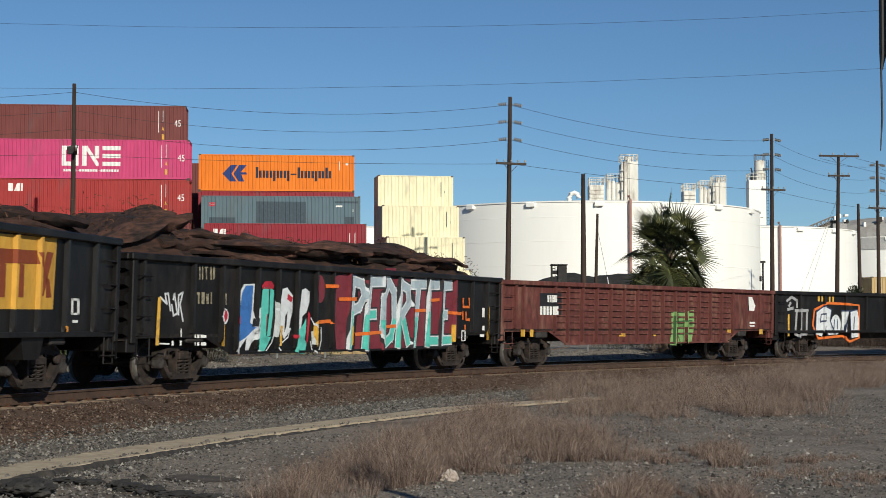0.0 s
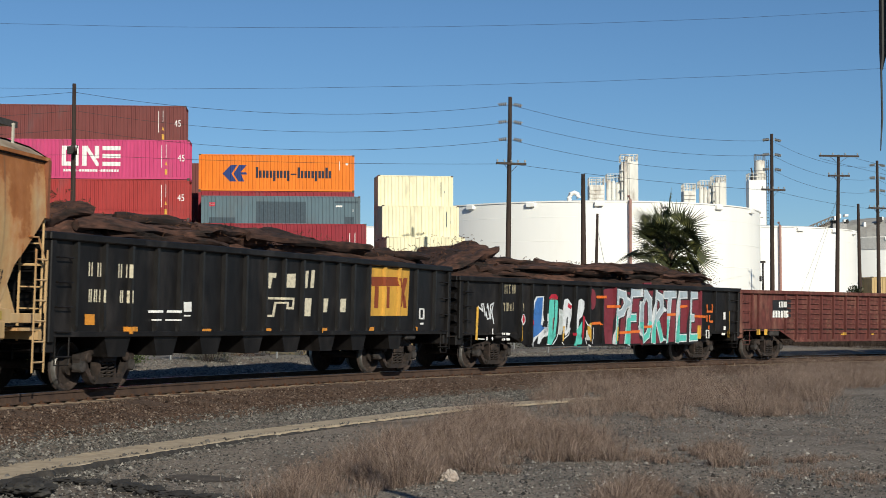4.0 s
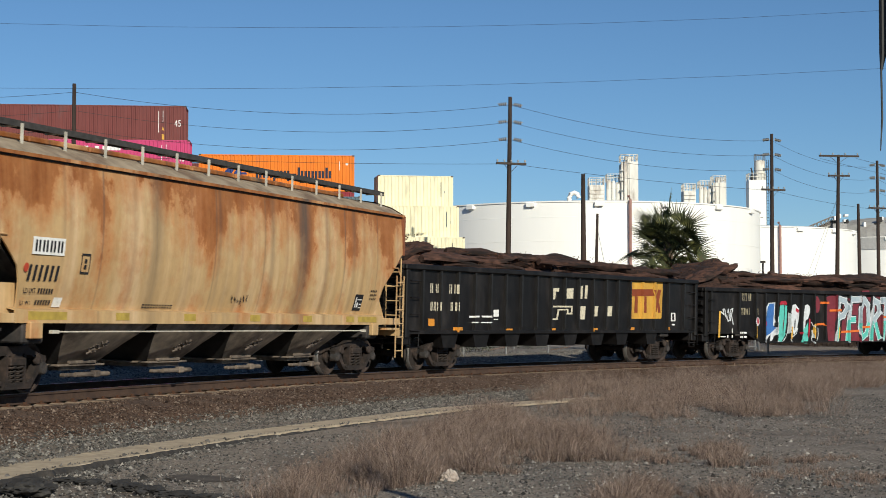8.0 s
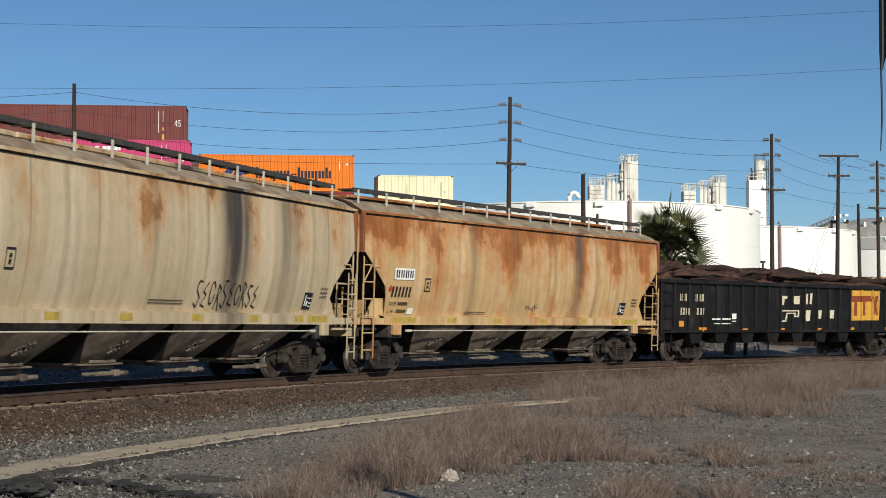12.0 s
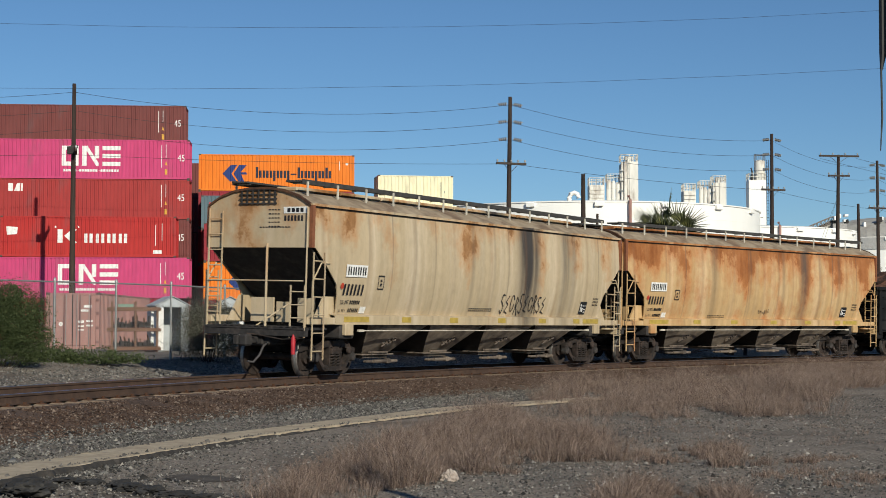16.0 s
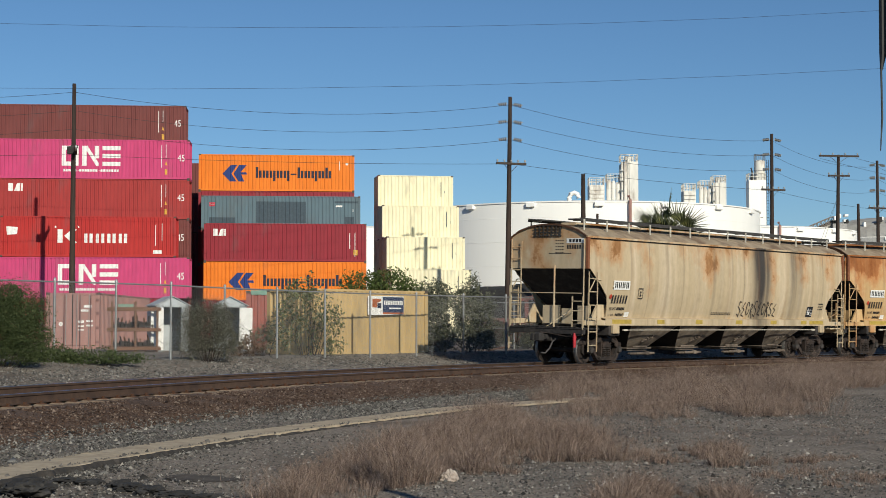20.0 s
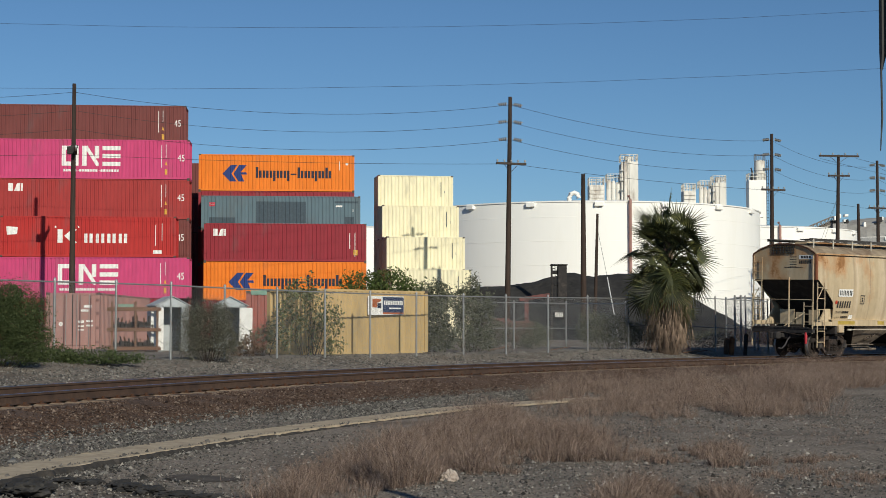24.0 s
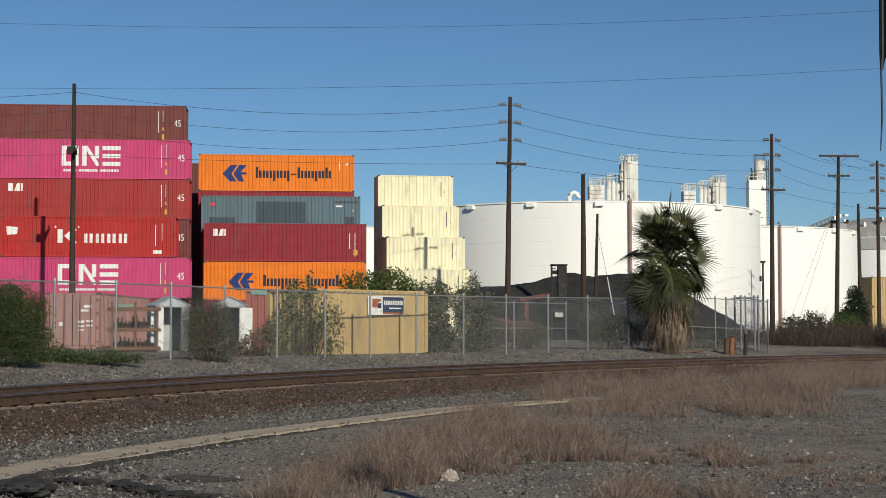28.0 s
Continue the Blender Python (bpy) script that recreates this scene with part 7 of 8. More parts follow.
    LOADS.setdefault(car.name, []).append(load)
    return load


scrap_load(g1, 2.90, [(-7.5, 0.95, 0.75), (-5.6, 1.5, 0.34), (-2.6, 1.8, 0.38), (2.0, 2.2, 0.42), (5.5, 1.4, 0.22), (8.0, 0.8, 0.3)], 11, -8.6, 8.6)
scrap_load(g2, 2.66, [(-7.3, 1.3, 1.15), (-4.2, 1.6, 0.5), (-1.0, 2.5, 0.5), (3.0, 3.0, 0.55), (6.5, 1.4, 0.5)], 12, -8.6, 7.9)
scrap_load(g4, 2.12, [(-6, 2, 0.12), (0, 3, 0.15), (5, 2, 0.12)], 13, -8.5, 8.5, 0.35)


# ---- fence and yard clutter ----
def fence_run(name, label, posts, height, mid_rail=False, step=0.075):
    """Posts at the given places, pipe rails between them and a woven wire mesh."""
    f = thing(name, label, "fence", None, "fences")
    tops = []
    for i, (x, y) in enumerate(posts):
        z = ground_z(x, y)
        g = Geo().tube([(x, y, z - 0.3), (x, y, z + height + 0.06)], 0.035, 8)
        g.lathe([(0.045, 0), (0.045, 0.05), (0.01, 0.1)], 8, 2, (x, y, z + height + 0.03))
        part("post", g, GALV, f, "", True)
        tops.append(Vector((x, y, z + height)))
    for a, b in zip(tops, tops[1:]):
        part("top_rail", Geo().tube([a, b], 0.025, 6), GALV, f, "", True)
        if mid_rail:
            part("mid_rail", Geo().tube([a - Vector((0, 0, height * 0.55)), b - Vector((0, 0, height * 0.55))], 0.022, 6), GALV, f, "", True)
        d = b - a
        ln = math.hypot(d.x, d.y)
        u = Vector((d.x, d.y, 0)) / ln
        side = Vector((u.y, -u.x, 0)) * 0.04
        g = Geo()
        z0a, z0b = a.z - height + 0.03, b.z - height + 0.03
        h = height - 0.05
        n = int((ln + h) / step)
        for k in range(-int(h / step), int(ln / step)):
            for s in (1, -1):
                s0, s1, t0, t1 = k * step, k * step + h, 0.0, h
                if s0 < 0:
                    t0, s0 = -s0, 0.0
                if s1 > ln:
                    t1, s1 = t1 - (s1 - ln), ln
                if t1 - t0 < 0.02:
                    continue
                if s < 0:
                    t0, t1 = h - t0, h - t1
                p = a + u * s0 + side
                q = a + u * s1 + side
                p.z = z0a + (z0b - z0a) * s0 / ln + t0
                q.z = z0a + (z0b - z0a) * s1 / ln + t1
                w = 0.0028
                o = Vector((0, 0, w))
                oo = side.normalized() * w
                g.add([p - o, p + o, p + oo, q - o, q + o, q + oo], [(0, 1, 4, 3), (1, 2, 5, 4), (2, 0, 3, 5)])
        ob = new("wire_mesh", raw_mesh("wire_mesh", g, GALV))
        ob.parent = f
        ob["kind"] = "stuff"
    return f


FA, FB = Vector((-14.5, 39.5)), Vector((8.2, 69.0))
line = [tuple(FA + (FB - FA) * t) for t in (0.0, 0.075, 0.156, 0.216, 0.274, 0.335, 0.399, 0.462, 0.526, 0.596, 0.673, 0.748, 0.828, 0.909, 0.999)]
fence_run("chain_link_fence", "galvanised chain-link fence along the railway", line, 2.25)
fence_run("chain_link_fence", "galvanised chain-link fence with a middle rail by the palm", [line[-1], (10.6, 70.6), (12.4, 71.2), (13.9, 71.8), (14.95, 72.0)], 2.4, True)
fence_run("chain_link_fence", "galvanised fence return at the yard corner", [(14.95, 72.0), (14.6, 75.5), (14.3, 79.0)], 2.4, True, 0.09)
fence_run("chain_link_fence", "inner galvanised fence behind the first", [(1.3, 69.0), (3.2, 70.6), (5.75, 73.0), (8.7, 74.5)], 2.1, True, 0.11)
TIMBER_DARK = mat("dark_stump", (0.10, 0.065, 0.045), 0.95, 0, 0.4, 8, (0.06, 0.04, 0.03), 0.5, 3, 0.4, 30)
RUSTPAINT = mat("rusty_orange_paint", (0.24, 0.105, 0.045), 0.9, 0, 0.35, 8, (0.1, 0.045, 0.025), 0.5, 4)
gp = thing("gate_frame", "leaning galvanised gate frame stored at the corner", "gate", pose(13.55, 72.6, ground_z(13.55, 72.6)))
for x in (0, 0.28, 0.95, 1.12):
    part("upright", Geo().tube([(x, 0.2 * (x > 0.5), 0), (x, 0.2 * (x > 0.5), 2.55)], 0.05, 8), GALV, gp, "", True)
for z in (0.15, 2.45):
    part("rail", Geo().tube([(0, 0, z), (1.12, 0.2, z)], 0.03, 6), GALV, gp, "", True)
for x, h, c in ((12.7, 0.66, TIMBER_DARK), (12.93, 0.74, RUSTPAINT), (13.55, 0.92, DARK)):
    y = 70.2
    b = thing("bollard", "short worn steel bollard by the fence", "bollard", pose(x, y, ground_z(x, y), 0, 3, 0), "bollards")
    part("pipe", Geo().tube([(0, 0, -0.15), (0, 0, h)], 0.09 if c is DARK else 0.125, 10), c, b, "", True)
    part("cap", Geo().lathe([(0.095, 0), (0.07, 0.05), (0.01, 0.07)], 10, 2, (0, 0, h)), RUST, b, "", True)


def shed(x, y, turn, label, door_right):
    SHED = bpy.data.materials.get("shed_metal") or mat("shed_metal", (0.42, 0.45, 0.47), 0.5, 0, 0.12, 4, (0.28, 0.29, 0.29), 0.35, 1.5, 0.05)
    s = thing("garden_shed", label, "shed", pose(x, y, ground_z(x, y), 0, 0, turn), "sheds")
    w, dp, h, top = 1.42, 1.6, 1.95, 2.3
    part("back_wall", Geo().box(0, w, dp - 0.04, dp, 0, h), SHED, s)
    part("side_wall", Geo().box(0, 0.04, 0.04, dp - 0.04, 0, h), SHED, s)
    part("side_wall", Geo().box(w - 0.04, w, 0.04, dp - 0.04, 0, h), SHED, s)
    part("front_panel", Geo().box(0, 0.32, 0, 0.04, 0, h), SHED, s)
    part("front_panel", Geo().box(w - 0.32, w, 0, 0.04, 0, h), SHED, s)
    part("gable", Geo().slab([(0, h - 0.08), (w, h - 0.08), (w, h), (w / 2, top), (0, h)], 1, 0.0, 0.045), SHED, s)
    part("gable", Geo().slab([(0, h), (w, h), (w / 2, top)], 1, dp - 0.04, dp), SHED, s)
    for k, (a, b) in enumerate((((-0.08, h - 0.03), (w / 2, top + 0.02)), ((w + 0.08, h - 0.03), (w / 2, top + 0.02)))):
        part("roof_panel", Geo().loft([[(a[0], yy, a[1]), (b[0], yy, b[1]), (b[0], yy, b[1] + 0.03), (a[0], yy, a[1] + 0.03)] for yy in (-0.08, dp + 0.05)], caps=True), SHED, s)
    dx = w - 0.32 if door_right else 0.32
    sg = 1 if door_right else -1
    d = part("open_door", Geo().box(dx, dx + sg * 0.55, -0.05, -0.02, 0.05, h - 0.1, 0.005), WHITE, s, "white sheet door folded open")
    part("door_brace", Geo().bar((dx, -0.06, 0.3), (dx + sg * 0.55, -0.06, 0.75), 0.02, 0.04, (0, 1, 0)).bar((dx, -0.06, 1.2), (dx + sg * 0.55, -0.06, 0.75), 0.02, 0.04, (0, 1, 0)), GALV, d)
    return s


shed(-12.15, 66.2, 24, "small grey-white metal garden shed with an open door", False)
shed(-9.75, 66.4, 8, "small white metal garden shed with a folded door", True)
TIMBER = mat("rough_timber", (0.17, 0.095, 0.062), 0.95, 0, 0.3, 8, (0.10, 0.06, 0.042), 0.4, 2, 0.3, 30, (0.3, 1, 1))
RX, RY = -13.95, 65.3
RZ = ground_z(RX + 1, RY)
rk = thing("timber_rack", "rough timber storage rack holding dark parts", "storage rack", pose(RX, RY, RZ, 0, 0, 12))
for x in (0.08, 1.05, 1.95):
    for y in (0, 0.9):
        part("upright", Geo().box(x, x + 0.09, y, y + 0.09, 0, 2.1 if x < 1.5 else 1.85, 0.01), TIMBER, rk)
for z in (0.05, 0.84, 1.7):
    for y in (-0.05, 0.99):
        part("beam", Geo().box(-0.08, 2.15, y, y + 0.05, z, z + 0.13, 0.01), TIMBER, rk)
    for k in range(4):
        part("board", Geo().box(-0.05, 2.1, 0.1 + 0.2 * k, 0.27 + 0.2 * k, z + 0.13, z + 0.16), TIMBER, rk)
rr = random.Random(31)
for k in range(22):
    x, row = 0.2 + 0.16 * (k % 11), k // 11
    q = Matrix.Rotation(radians(12), 4, 'Z') @ Vector((x, 0.35 + rr.uniform(0, 0.25), 0))
    it = thing("stored_part", "dark metal part lying on the timber rack", "metal part", pose(RX + q.x, RY + q.y, RZ + (0.215, 1.005)[row], 0, 0, 17 * k), "rack contents")
    h = rr.uniform(0.22, 0.5)
    part("block", Geo().box(-0.07, 0.07, -0.12, 0.12, 0, h * 0.55, 0.02), DARK, it)
    part("pin", Geo().tube([(0, 0, h * 0.5), (rr.uniform(-0.08, 0.08), 0, h)], 0.035, 8), RUST if k % 2 else DARK, it)
gr = thing("green_trough", "pale green metal trough on top of the rack", "trough", pose(RX + 0.32, RY + 0.3, RZ + 1.86, 0, 0, 12))
part("trough", Geo().loft([[(0, 0, 0), (0.62, 0, 0), (0.62, 0.4, 0), (0, 0.4, 0)], [(-0.03, -0.03, 0.13), (0.65, -0.03, 0.13), (0.65, 0.43, 0.13), (-0.03, 0.43, 0.13)]], caps=True), mat("pale_green_paint", (0.22, 0.3, 0.24), 0.6), gr)

# coke pile with a loading tower
PILE = mat("coke", (0.022, 0.021, 0.021), 0.95, 0, 0.4, 3, (0.035, 0.033, 0.031), 0.5, 0.6, 0.8, 5)


def coke_pile():
    g = Geo()
    xs, ys = np.linspace(-2, 28, 61), np.linspace(112, 142, 41)
    ridge = lambda x: float(np.interp(x, [-2, 1.5, 2.7, 6.3, 8.0, 9.5, 10.4, 11.7, 14, 17.5, 20.5, 23.2, 26], [0.5, 3.6, 4.3, 4.65, 5.0, 5.15, 5.45, 5.2, 5.35, 5.2, 3.3, 1.7, 0.2]))
    r = random.Random(2)
    vs = []
    for y in ys:
        for x in xs:
            d = abs(y - 126)
            z = ridge(x) - max(0, d - 1.5) * 0.55
            z += 0.35 * noise.noise(Vector((x * 0.35, y * 0.35, 0))) + 0.12 * noise.noise(Vector((x * 1.3, y * 1.3, 3)))
            vs.append((x, y, max(z, ground_z(x, y) - 0.15)))
    n = len(xs)
    g.add(vs, [(j * n + i, j * n + i + 1, (j + 1) * n + i + 1, (j + 1) * n + i) for j in range(len(ys) - 1) for i in range(n - 1)])
    me = raw_mesh("coke_pile", g, PILE)
    me.polygons.foreach_set("use_smooth", [True] * len(me.polygons))
    tagged(new("coke_pile", me), "long dark grey heap of loose coke behind the fence", "stockpile", kind="stuff")


coke_pile()
lt = thing("loading_tower", "dark steel loading tower before the coke pile", "loading tower", pose(8.25, 112.0, ground_z(8.25, 112)))
part("bin", Geo().box(-0.05, 0.6, -0.5, 0.5, 3.0, 5.35, 0.04), DARK, lt)
part("bin_cap", Geo().box(-0.55, 0.66, -0.55, 0.55, 5.35, 5.45, 0.03), DARK, lt)
part("chute", Geo().loft([[(-0.1, -0.4, 3.0), (0.6, -0.4, 3.0), (0.6, 0.4, 3.0), (-0.1, 0.4, 3.0)], [(0.1, -0.2, 2.3), (0.4, -0.2, 2.3), (0.4, 0.2, 2.3), (0.1, 0.2, 2.3)]], caps=True), DARK, lt)
part("access_ladder", ladder(-0.38, -0.4, 2.2, 5.3, 0.28, 'x', 9, 0.03), DARK, lt)
part("bracket", Geo().box(-0.5, -0.05, -0.3, 0.3, 4.75, 5.0, 0.02).box(-0.4, -0.05, -0.3, 0.3, 3.9, 4.0, 0.02), DARK, lt)
for x in (-0.5, 0.5):
    for y in (-0.45, 0.37):
        part("leg", Geo().box(x, x + 0.08, y, y + 0.08, 0, 5.35 if x < 0 else 3.0), DARK, lt)
gw = thing("guy_guard", "pale plastic guard on a slanting guy wire", "guy wire", None, "overhead wires")
part("cable", Geo().tube([(11.0, 111.8, 8.6), (11.15, 106.0, 4.6)], 0.012, 5), WIRE, gw)
part("guard", Geo().tube([(11.15, 106.0, 4.6), (11.24, 99.6, ground_z(11.24, 99.6) - 0.05)], 0.035, 6), WHITE, gw, "pale guard sleeve")
mst = thing("signal_mast", "slim dark mast with small lamps beyond the fence", "mast", pose(20.9, 102.0, ground_z(20.9, 102)))
part("mast_pole", Geo().tube([(0, 0, 0), (0, 0, 5.3)], [0.08, 0.06], 8), DARK, mst, "", True)
part("lamp_head", Geo().box(-0.15, 0.15, -0.12, 0.12, 5.2, 5.35, 0.02), DARK, mst)
part("relay_box", Geo().box(-0.22, -0.1, -0.1, 0.1, 4.0, 4.35, 0.02), DARK, mst)
# red plant behind the inner fence
rp = thing("red_equipment", "faded red machinery standing behind the fence", "machinery", pose(2.9, 77.0, ground_z(2.9, 77)))
REDP = mat("faded_red_paint", (0.15, 0.06, 0.055), 0.8, 0, 0.3, 4, (0.10, 0.055, 0.05), 0.5, 1.5)
part("body", Geo().box(-1.0, 1.6, 0, 1.6, 0.3, 1.32, 0.08), REDP, rp)
part("cover", Geo().loft([[(-0.9, 0.1, 1.32), (0.5, 0.1, 1.32), (0.5, 1.5, 1.32), (-0.9, 1.5, 1.32)], [(-0.8, 0.2, 1.46), (0.35, 0.2, 1.46), (0.35, 1.4, 1.46), (-0.8, 1.4, 1.46)]], caps=True), REDP, rp)
part("mast", Geo().box(1.15, 1.35, 0.6, 0.8, 1.3, 2.55, 0.02), REDP, rp)
part("boom", Geo().bar((0.9, 0.7, 2.4), (2.4, 0.7, 2.62), 0.16, 0.2), REDP, rp)
for x in (-0.8, 1.2):
    part("wheel", Geo().lathe([(0.1, 0), (0.33, 0.02), (0.35, 0.1), (0.33, 0.2), (0.1, 0.22)], 16, 1, (x, -0.1, 0.33)), DARK, rp, "", True)
tg = thing("fence_tag", "small dark plate with white painted marks on the inner fence", "sign", pose(5.35, 72.55, ground_z(5.35, 72.55), 0, 0, 40))
part("plate", Geo().box(-0.3, 0.3, -0.06, -0.04, 1.4, 1.75, 0.005), DARK, tg)
for k in range(4):
    part("painted_mark", Geo().box(-0.25 + 0.13 * k, -0.17 + 0.13 * k, -0.068, -0.061, 1.47, 1.67), WHITE, tg)
# planks and scraps by the fence
for x, y, ln, a in ((2.3, 66.3, 1.1, 25), (5.0, 66.6, 0.9, -10), (10.9, 69.2, 1.0, 20), (11.4, 69.6, 0.8, -25)):
    pl = thing("loose_plank", "grey weathered plank lying by the fence", "plank", pose(x, y, ground_z(x, y) + 0.06, 0, -10, a), "planks")
    part("board", Geo().box(-ln / 2, ln / 2, -0.06, 0.06, 0, 0.04, 0.006), TIMBER, pl)
# rock and asphalt lumps in the foreground
def lump(name, x, y, r, h, m, label, seed, cat):
    rr = random.Random(seed)
    bm = bmesh.new()
    bmesh.ops.create_icosphere(bm, subdivisions=4, radius=1)
    for v in bm.verts:
        k = 1 + 0.4 * noise.noise(v.co * 1.3 + Vector((seed, 0, 0))) + 0.3 * noise.noise(v.co * 3.5 + Vector((0, seed, 0))) + 0.2 * noise.noise(v.co * 8 + Vector((0, 0, seed)))
        v.co = Vector((v.co.x * r * k, v.co.y * r * 0.8 * k, v.co.z * h * k))
    me = bpy.data.meshes.new(name)
    bm.to_mesh(me)
    bm.free()
    me.materials.append(m)
    ob = new(name, me)
    ob.matrix_basis = pose(x, y, ground_z(x, y) + h * 0.45, 0, 0, rr.uniform(0, 360))
    return tagged(ob, label, cat)


ROCK = mat("pale_rock", (0.42, 0.36, 0.31), 0.95, 0, 0.2, 10, (0.3, 0.24, 0.2), 0.4, 5, 0.6, 20)
ASPH = mat("broken_asphalt", (0.028, 0.026, 0.025), 0.95, 0, 0.4, 9, (0.05, 0.046, 0.042), 0.4, 4, 0.7, 30)
lump("rock", 0.07, 16.9, 0.1, 0.08, ROCK, "pale tan rock in the dry grass", 1, "rock")
for k, (x, y, r, h) in enumerate(((-4.1, 15.45, 0.3, 0.1), (-3.98, 16.75, 0.17, 0.035), (-3.72, 16.6, 0.16, 0.03), (-4.4, 16.8, 0.15, 0.03), (-3.35, 16.3, 0.16, 0.045), (-3.15, 15.95, 0.2, 0.05), (-2.9, 15.6, 0.19, 0.05), (-2.62, 15.35, 0.2, 0.035), (-2.3, 15.2, 0.16, 0.03), (-4.6, 16.2, 0.13, 0.03))):
    lump("asphalt_lump", x, y, r, h, ASPH, "broken lump of black asphalt on the gravel", 20 + k, "asphalt")
DIRT = mat("oily_dirt", (0.085, 0.07, 0.056), 0.95, 0, 0.4, 9, (0.035, 0.03, 0.026), 0.4, 4, 0.5, 30)
for k, (x, y, r) in enumerate(((-2.72, 17.2, 0.36), (-2.45, 17.0, 0.3))):
    lump("dirt_patch", x, y, r, 0.01, DIRT, "low dark patch of oily dirt on the gravel", 60 + k, "dirt")
# dark hanging cable at the camera's side
cb = thing("hanging_cable", "dark bundle of cable hanging from a wooden support", "cable")
part("support_post", Geo().tube([(2.62, 8.9, -0.55), (2.62, 8.9, 4.2)], 0.06, 10), WOOD, cb, "wooden support post", True)
part("cable", Geo().tube([(2.60, 8.95, 3.9), (2.545, 8.95, 3.4), (2.54, 8.95, 2.72), (2.528, 8.95, 2.62), (2.53, 8.95, 2.35), (2.518, 8.95, 2.16)], [0.02, 0.024, 0.022, 0.006, 0.006, 0.003], 6), WIRE, cb, "thin hanging cable", True)


# ---- plants ----
def leaf_cloud(lobes, n, size, seed, aspect=0.5, airy=0.0):
    """Many small leaves on the outsides of the lobes (x, y, z, rx, ry, rz)."""
    r = np.random.RandomState(seed)
    g = Geo()
    vol = np.array([l[3] * l[4] * l[5] for l in lobes])
    pick = r.choice(len(lobes), n, p=vol / vol.sum())
    d = r.normal(size=(n, 3))
    d /= np.linalg.norm(d, axis=1)[:, None]
    rad = r.uniform(0.2, 1.0, n) ** 0.45 * (1 + 0.17 * r.normal(size=n))
    L = np.array(lobes)[pick]
    c = L[:, :3] + d * rad[:, None] * L[:, 3:]
    gaps = np.array([noise.noise(Vector(p) * 2.3 + Vector((seed * 3.7, 0, 0))) + 0.6 * noise.noise(Vector(p) * 6.1) for p in c.tolist()])
    keep = gaps > r.uniform(-0.85 + airy, -0.2 + airy, n)
    c, d = c[keep] + d[keep] * (0.16 * gaps[keep])[:, None], d[keep]
    n = len(c)
    a = r.normal(size=(n, 3)) + d * 0.4
    a /= np.linalg.norm(a, axis=1)[:, None]
    b = np.cross(a, r.normal(size=(n, 3)))
    b /= np.linalg.norm(b, axis=1)[:, None]
    s = size * r.uniform(0.6, 1.4, n)[:, None]
    v = np.stack([c - a * s, c + b * s * aspect, c + a * s, c - b * s * aspect], 1)
    ok = v[:, :, 2].min(1) > 0.0
    v = v[ok]
    g.v = v.reshape(-1, 3).tolist()
    g.f = np.arange(len(v) * 4).reshape(-1, 4).tolist()
    return g


def bush(x, y, lobes, n, size, cols, label, seed, twigs=30, name="bush", cat="bush", z=None, airy=0.1):
    r = random.Random(seed)
    b = thing(name, label, cat, pose(x, y, ground_z(x, y) if z is None else z), "bushes")
    t = Geo()
    for k in range(twigs // 2):
        l = r.choice(lobes)
        q = Vector((l[0] + l[3] * r.uniform(-0.8, 0.8), l[1] + l[4] * r.uniform(-0.8, 0.8), max(0.2, l[2] + l[5] * r.uniform(-0.2, 0.95))))
        p = Vector((q.x * 0.3 + r.uniform(-0.1, 0.1), q.y * 0.3, -0.1))
        mid = p.lerp(q, 0.5) + Vector((r.uniform(-0.12, 0.12), r.uniform(-0.12, 0.12), 0.1))
        t.tube([p, mid, q], [0.010, 0.006, 0.002], 4)
    part("stem", t, WOOD, b, "thin woody stems")["kind"] = "stuff"
    key = "leaf_%s" % name + str(cols[0])
    m = bpy.data.materials.get(key) or island_mat(key, cols, 0.75, translucent=0.2)
    m.name = key
    ob = new("foliage", raw_mesh("foliage", leaf_cloud(lobes, n, size, seed, 0.5, airy), m))
    ob.parent = b
    ob["kind"] = "stuff"
    return b


GREEN = [(0.035, 0.05, 0.018), (0.062, 0.082, 0.03), (0.105, 0.128, 0.052)]
OLIVE = [(0.07, 0.075, 0.042), (0.12, 0.125, 0.07), (0.19, 0.185, 0.115)]
GREYG = [(0.08, 0.085, 0.058), (0.14, 0.148, 0.1), (0.22, 0.22, 0.155)]
DRY = [(0.10, 0.06, 0.035), (0.16, 0.09, 0.05), (0.2, 0.14, 0.08)]
bush(-11.6, 40.6, [(0, 0, 1.0, 1.2, 0.9, 1.0), (0.5, 0, 1.25, 0.8, 0.8, 0.85), (-0.6, 0.2, 1.3, 0.9, 0.8, 0.8), (0.9, 0, 0.6, 0.6, 0.6, 0.6), (0.2, 0, 1.8, 0.5, 0.5, 0.35)], 60000, 0.026, GREEN, "dense dark green bush against the fence", 1, 50, airy=-0.15)
bush(-9.9, 43.6, [(-1.0, 0, 0.15, 1.0, 0.5, 0.35), (0, 0, 0.12, 1.0, 0.5, 0.32), (0.9, 0.4, 0.1, 0.7, 0.4, 0.25)], 8000, 0.034, GREEN, "low green weeds along the fence foot", 2, 20, "low_weeds", "weeds", None, -0.2)
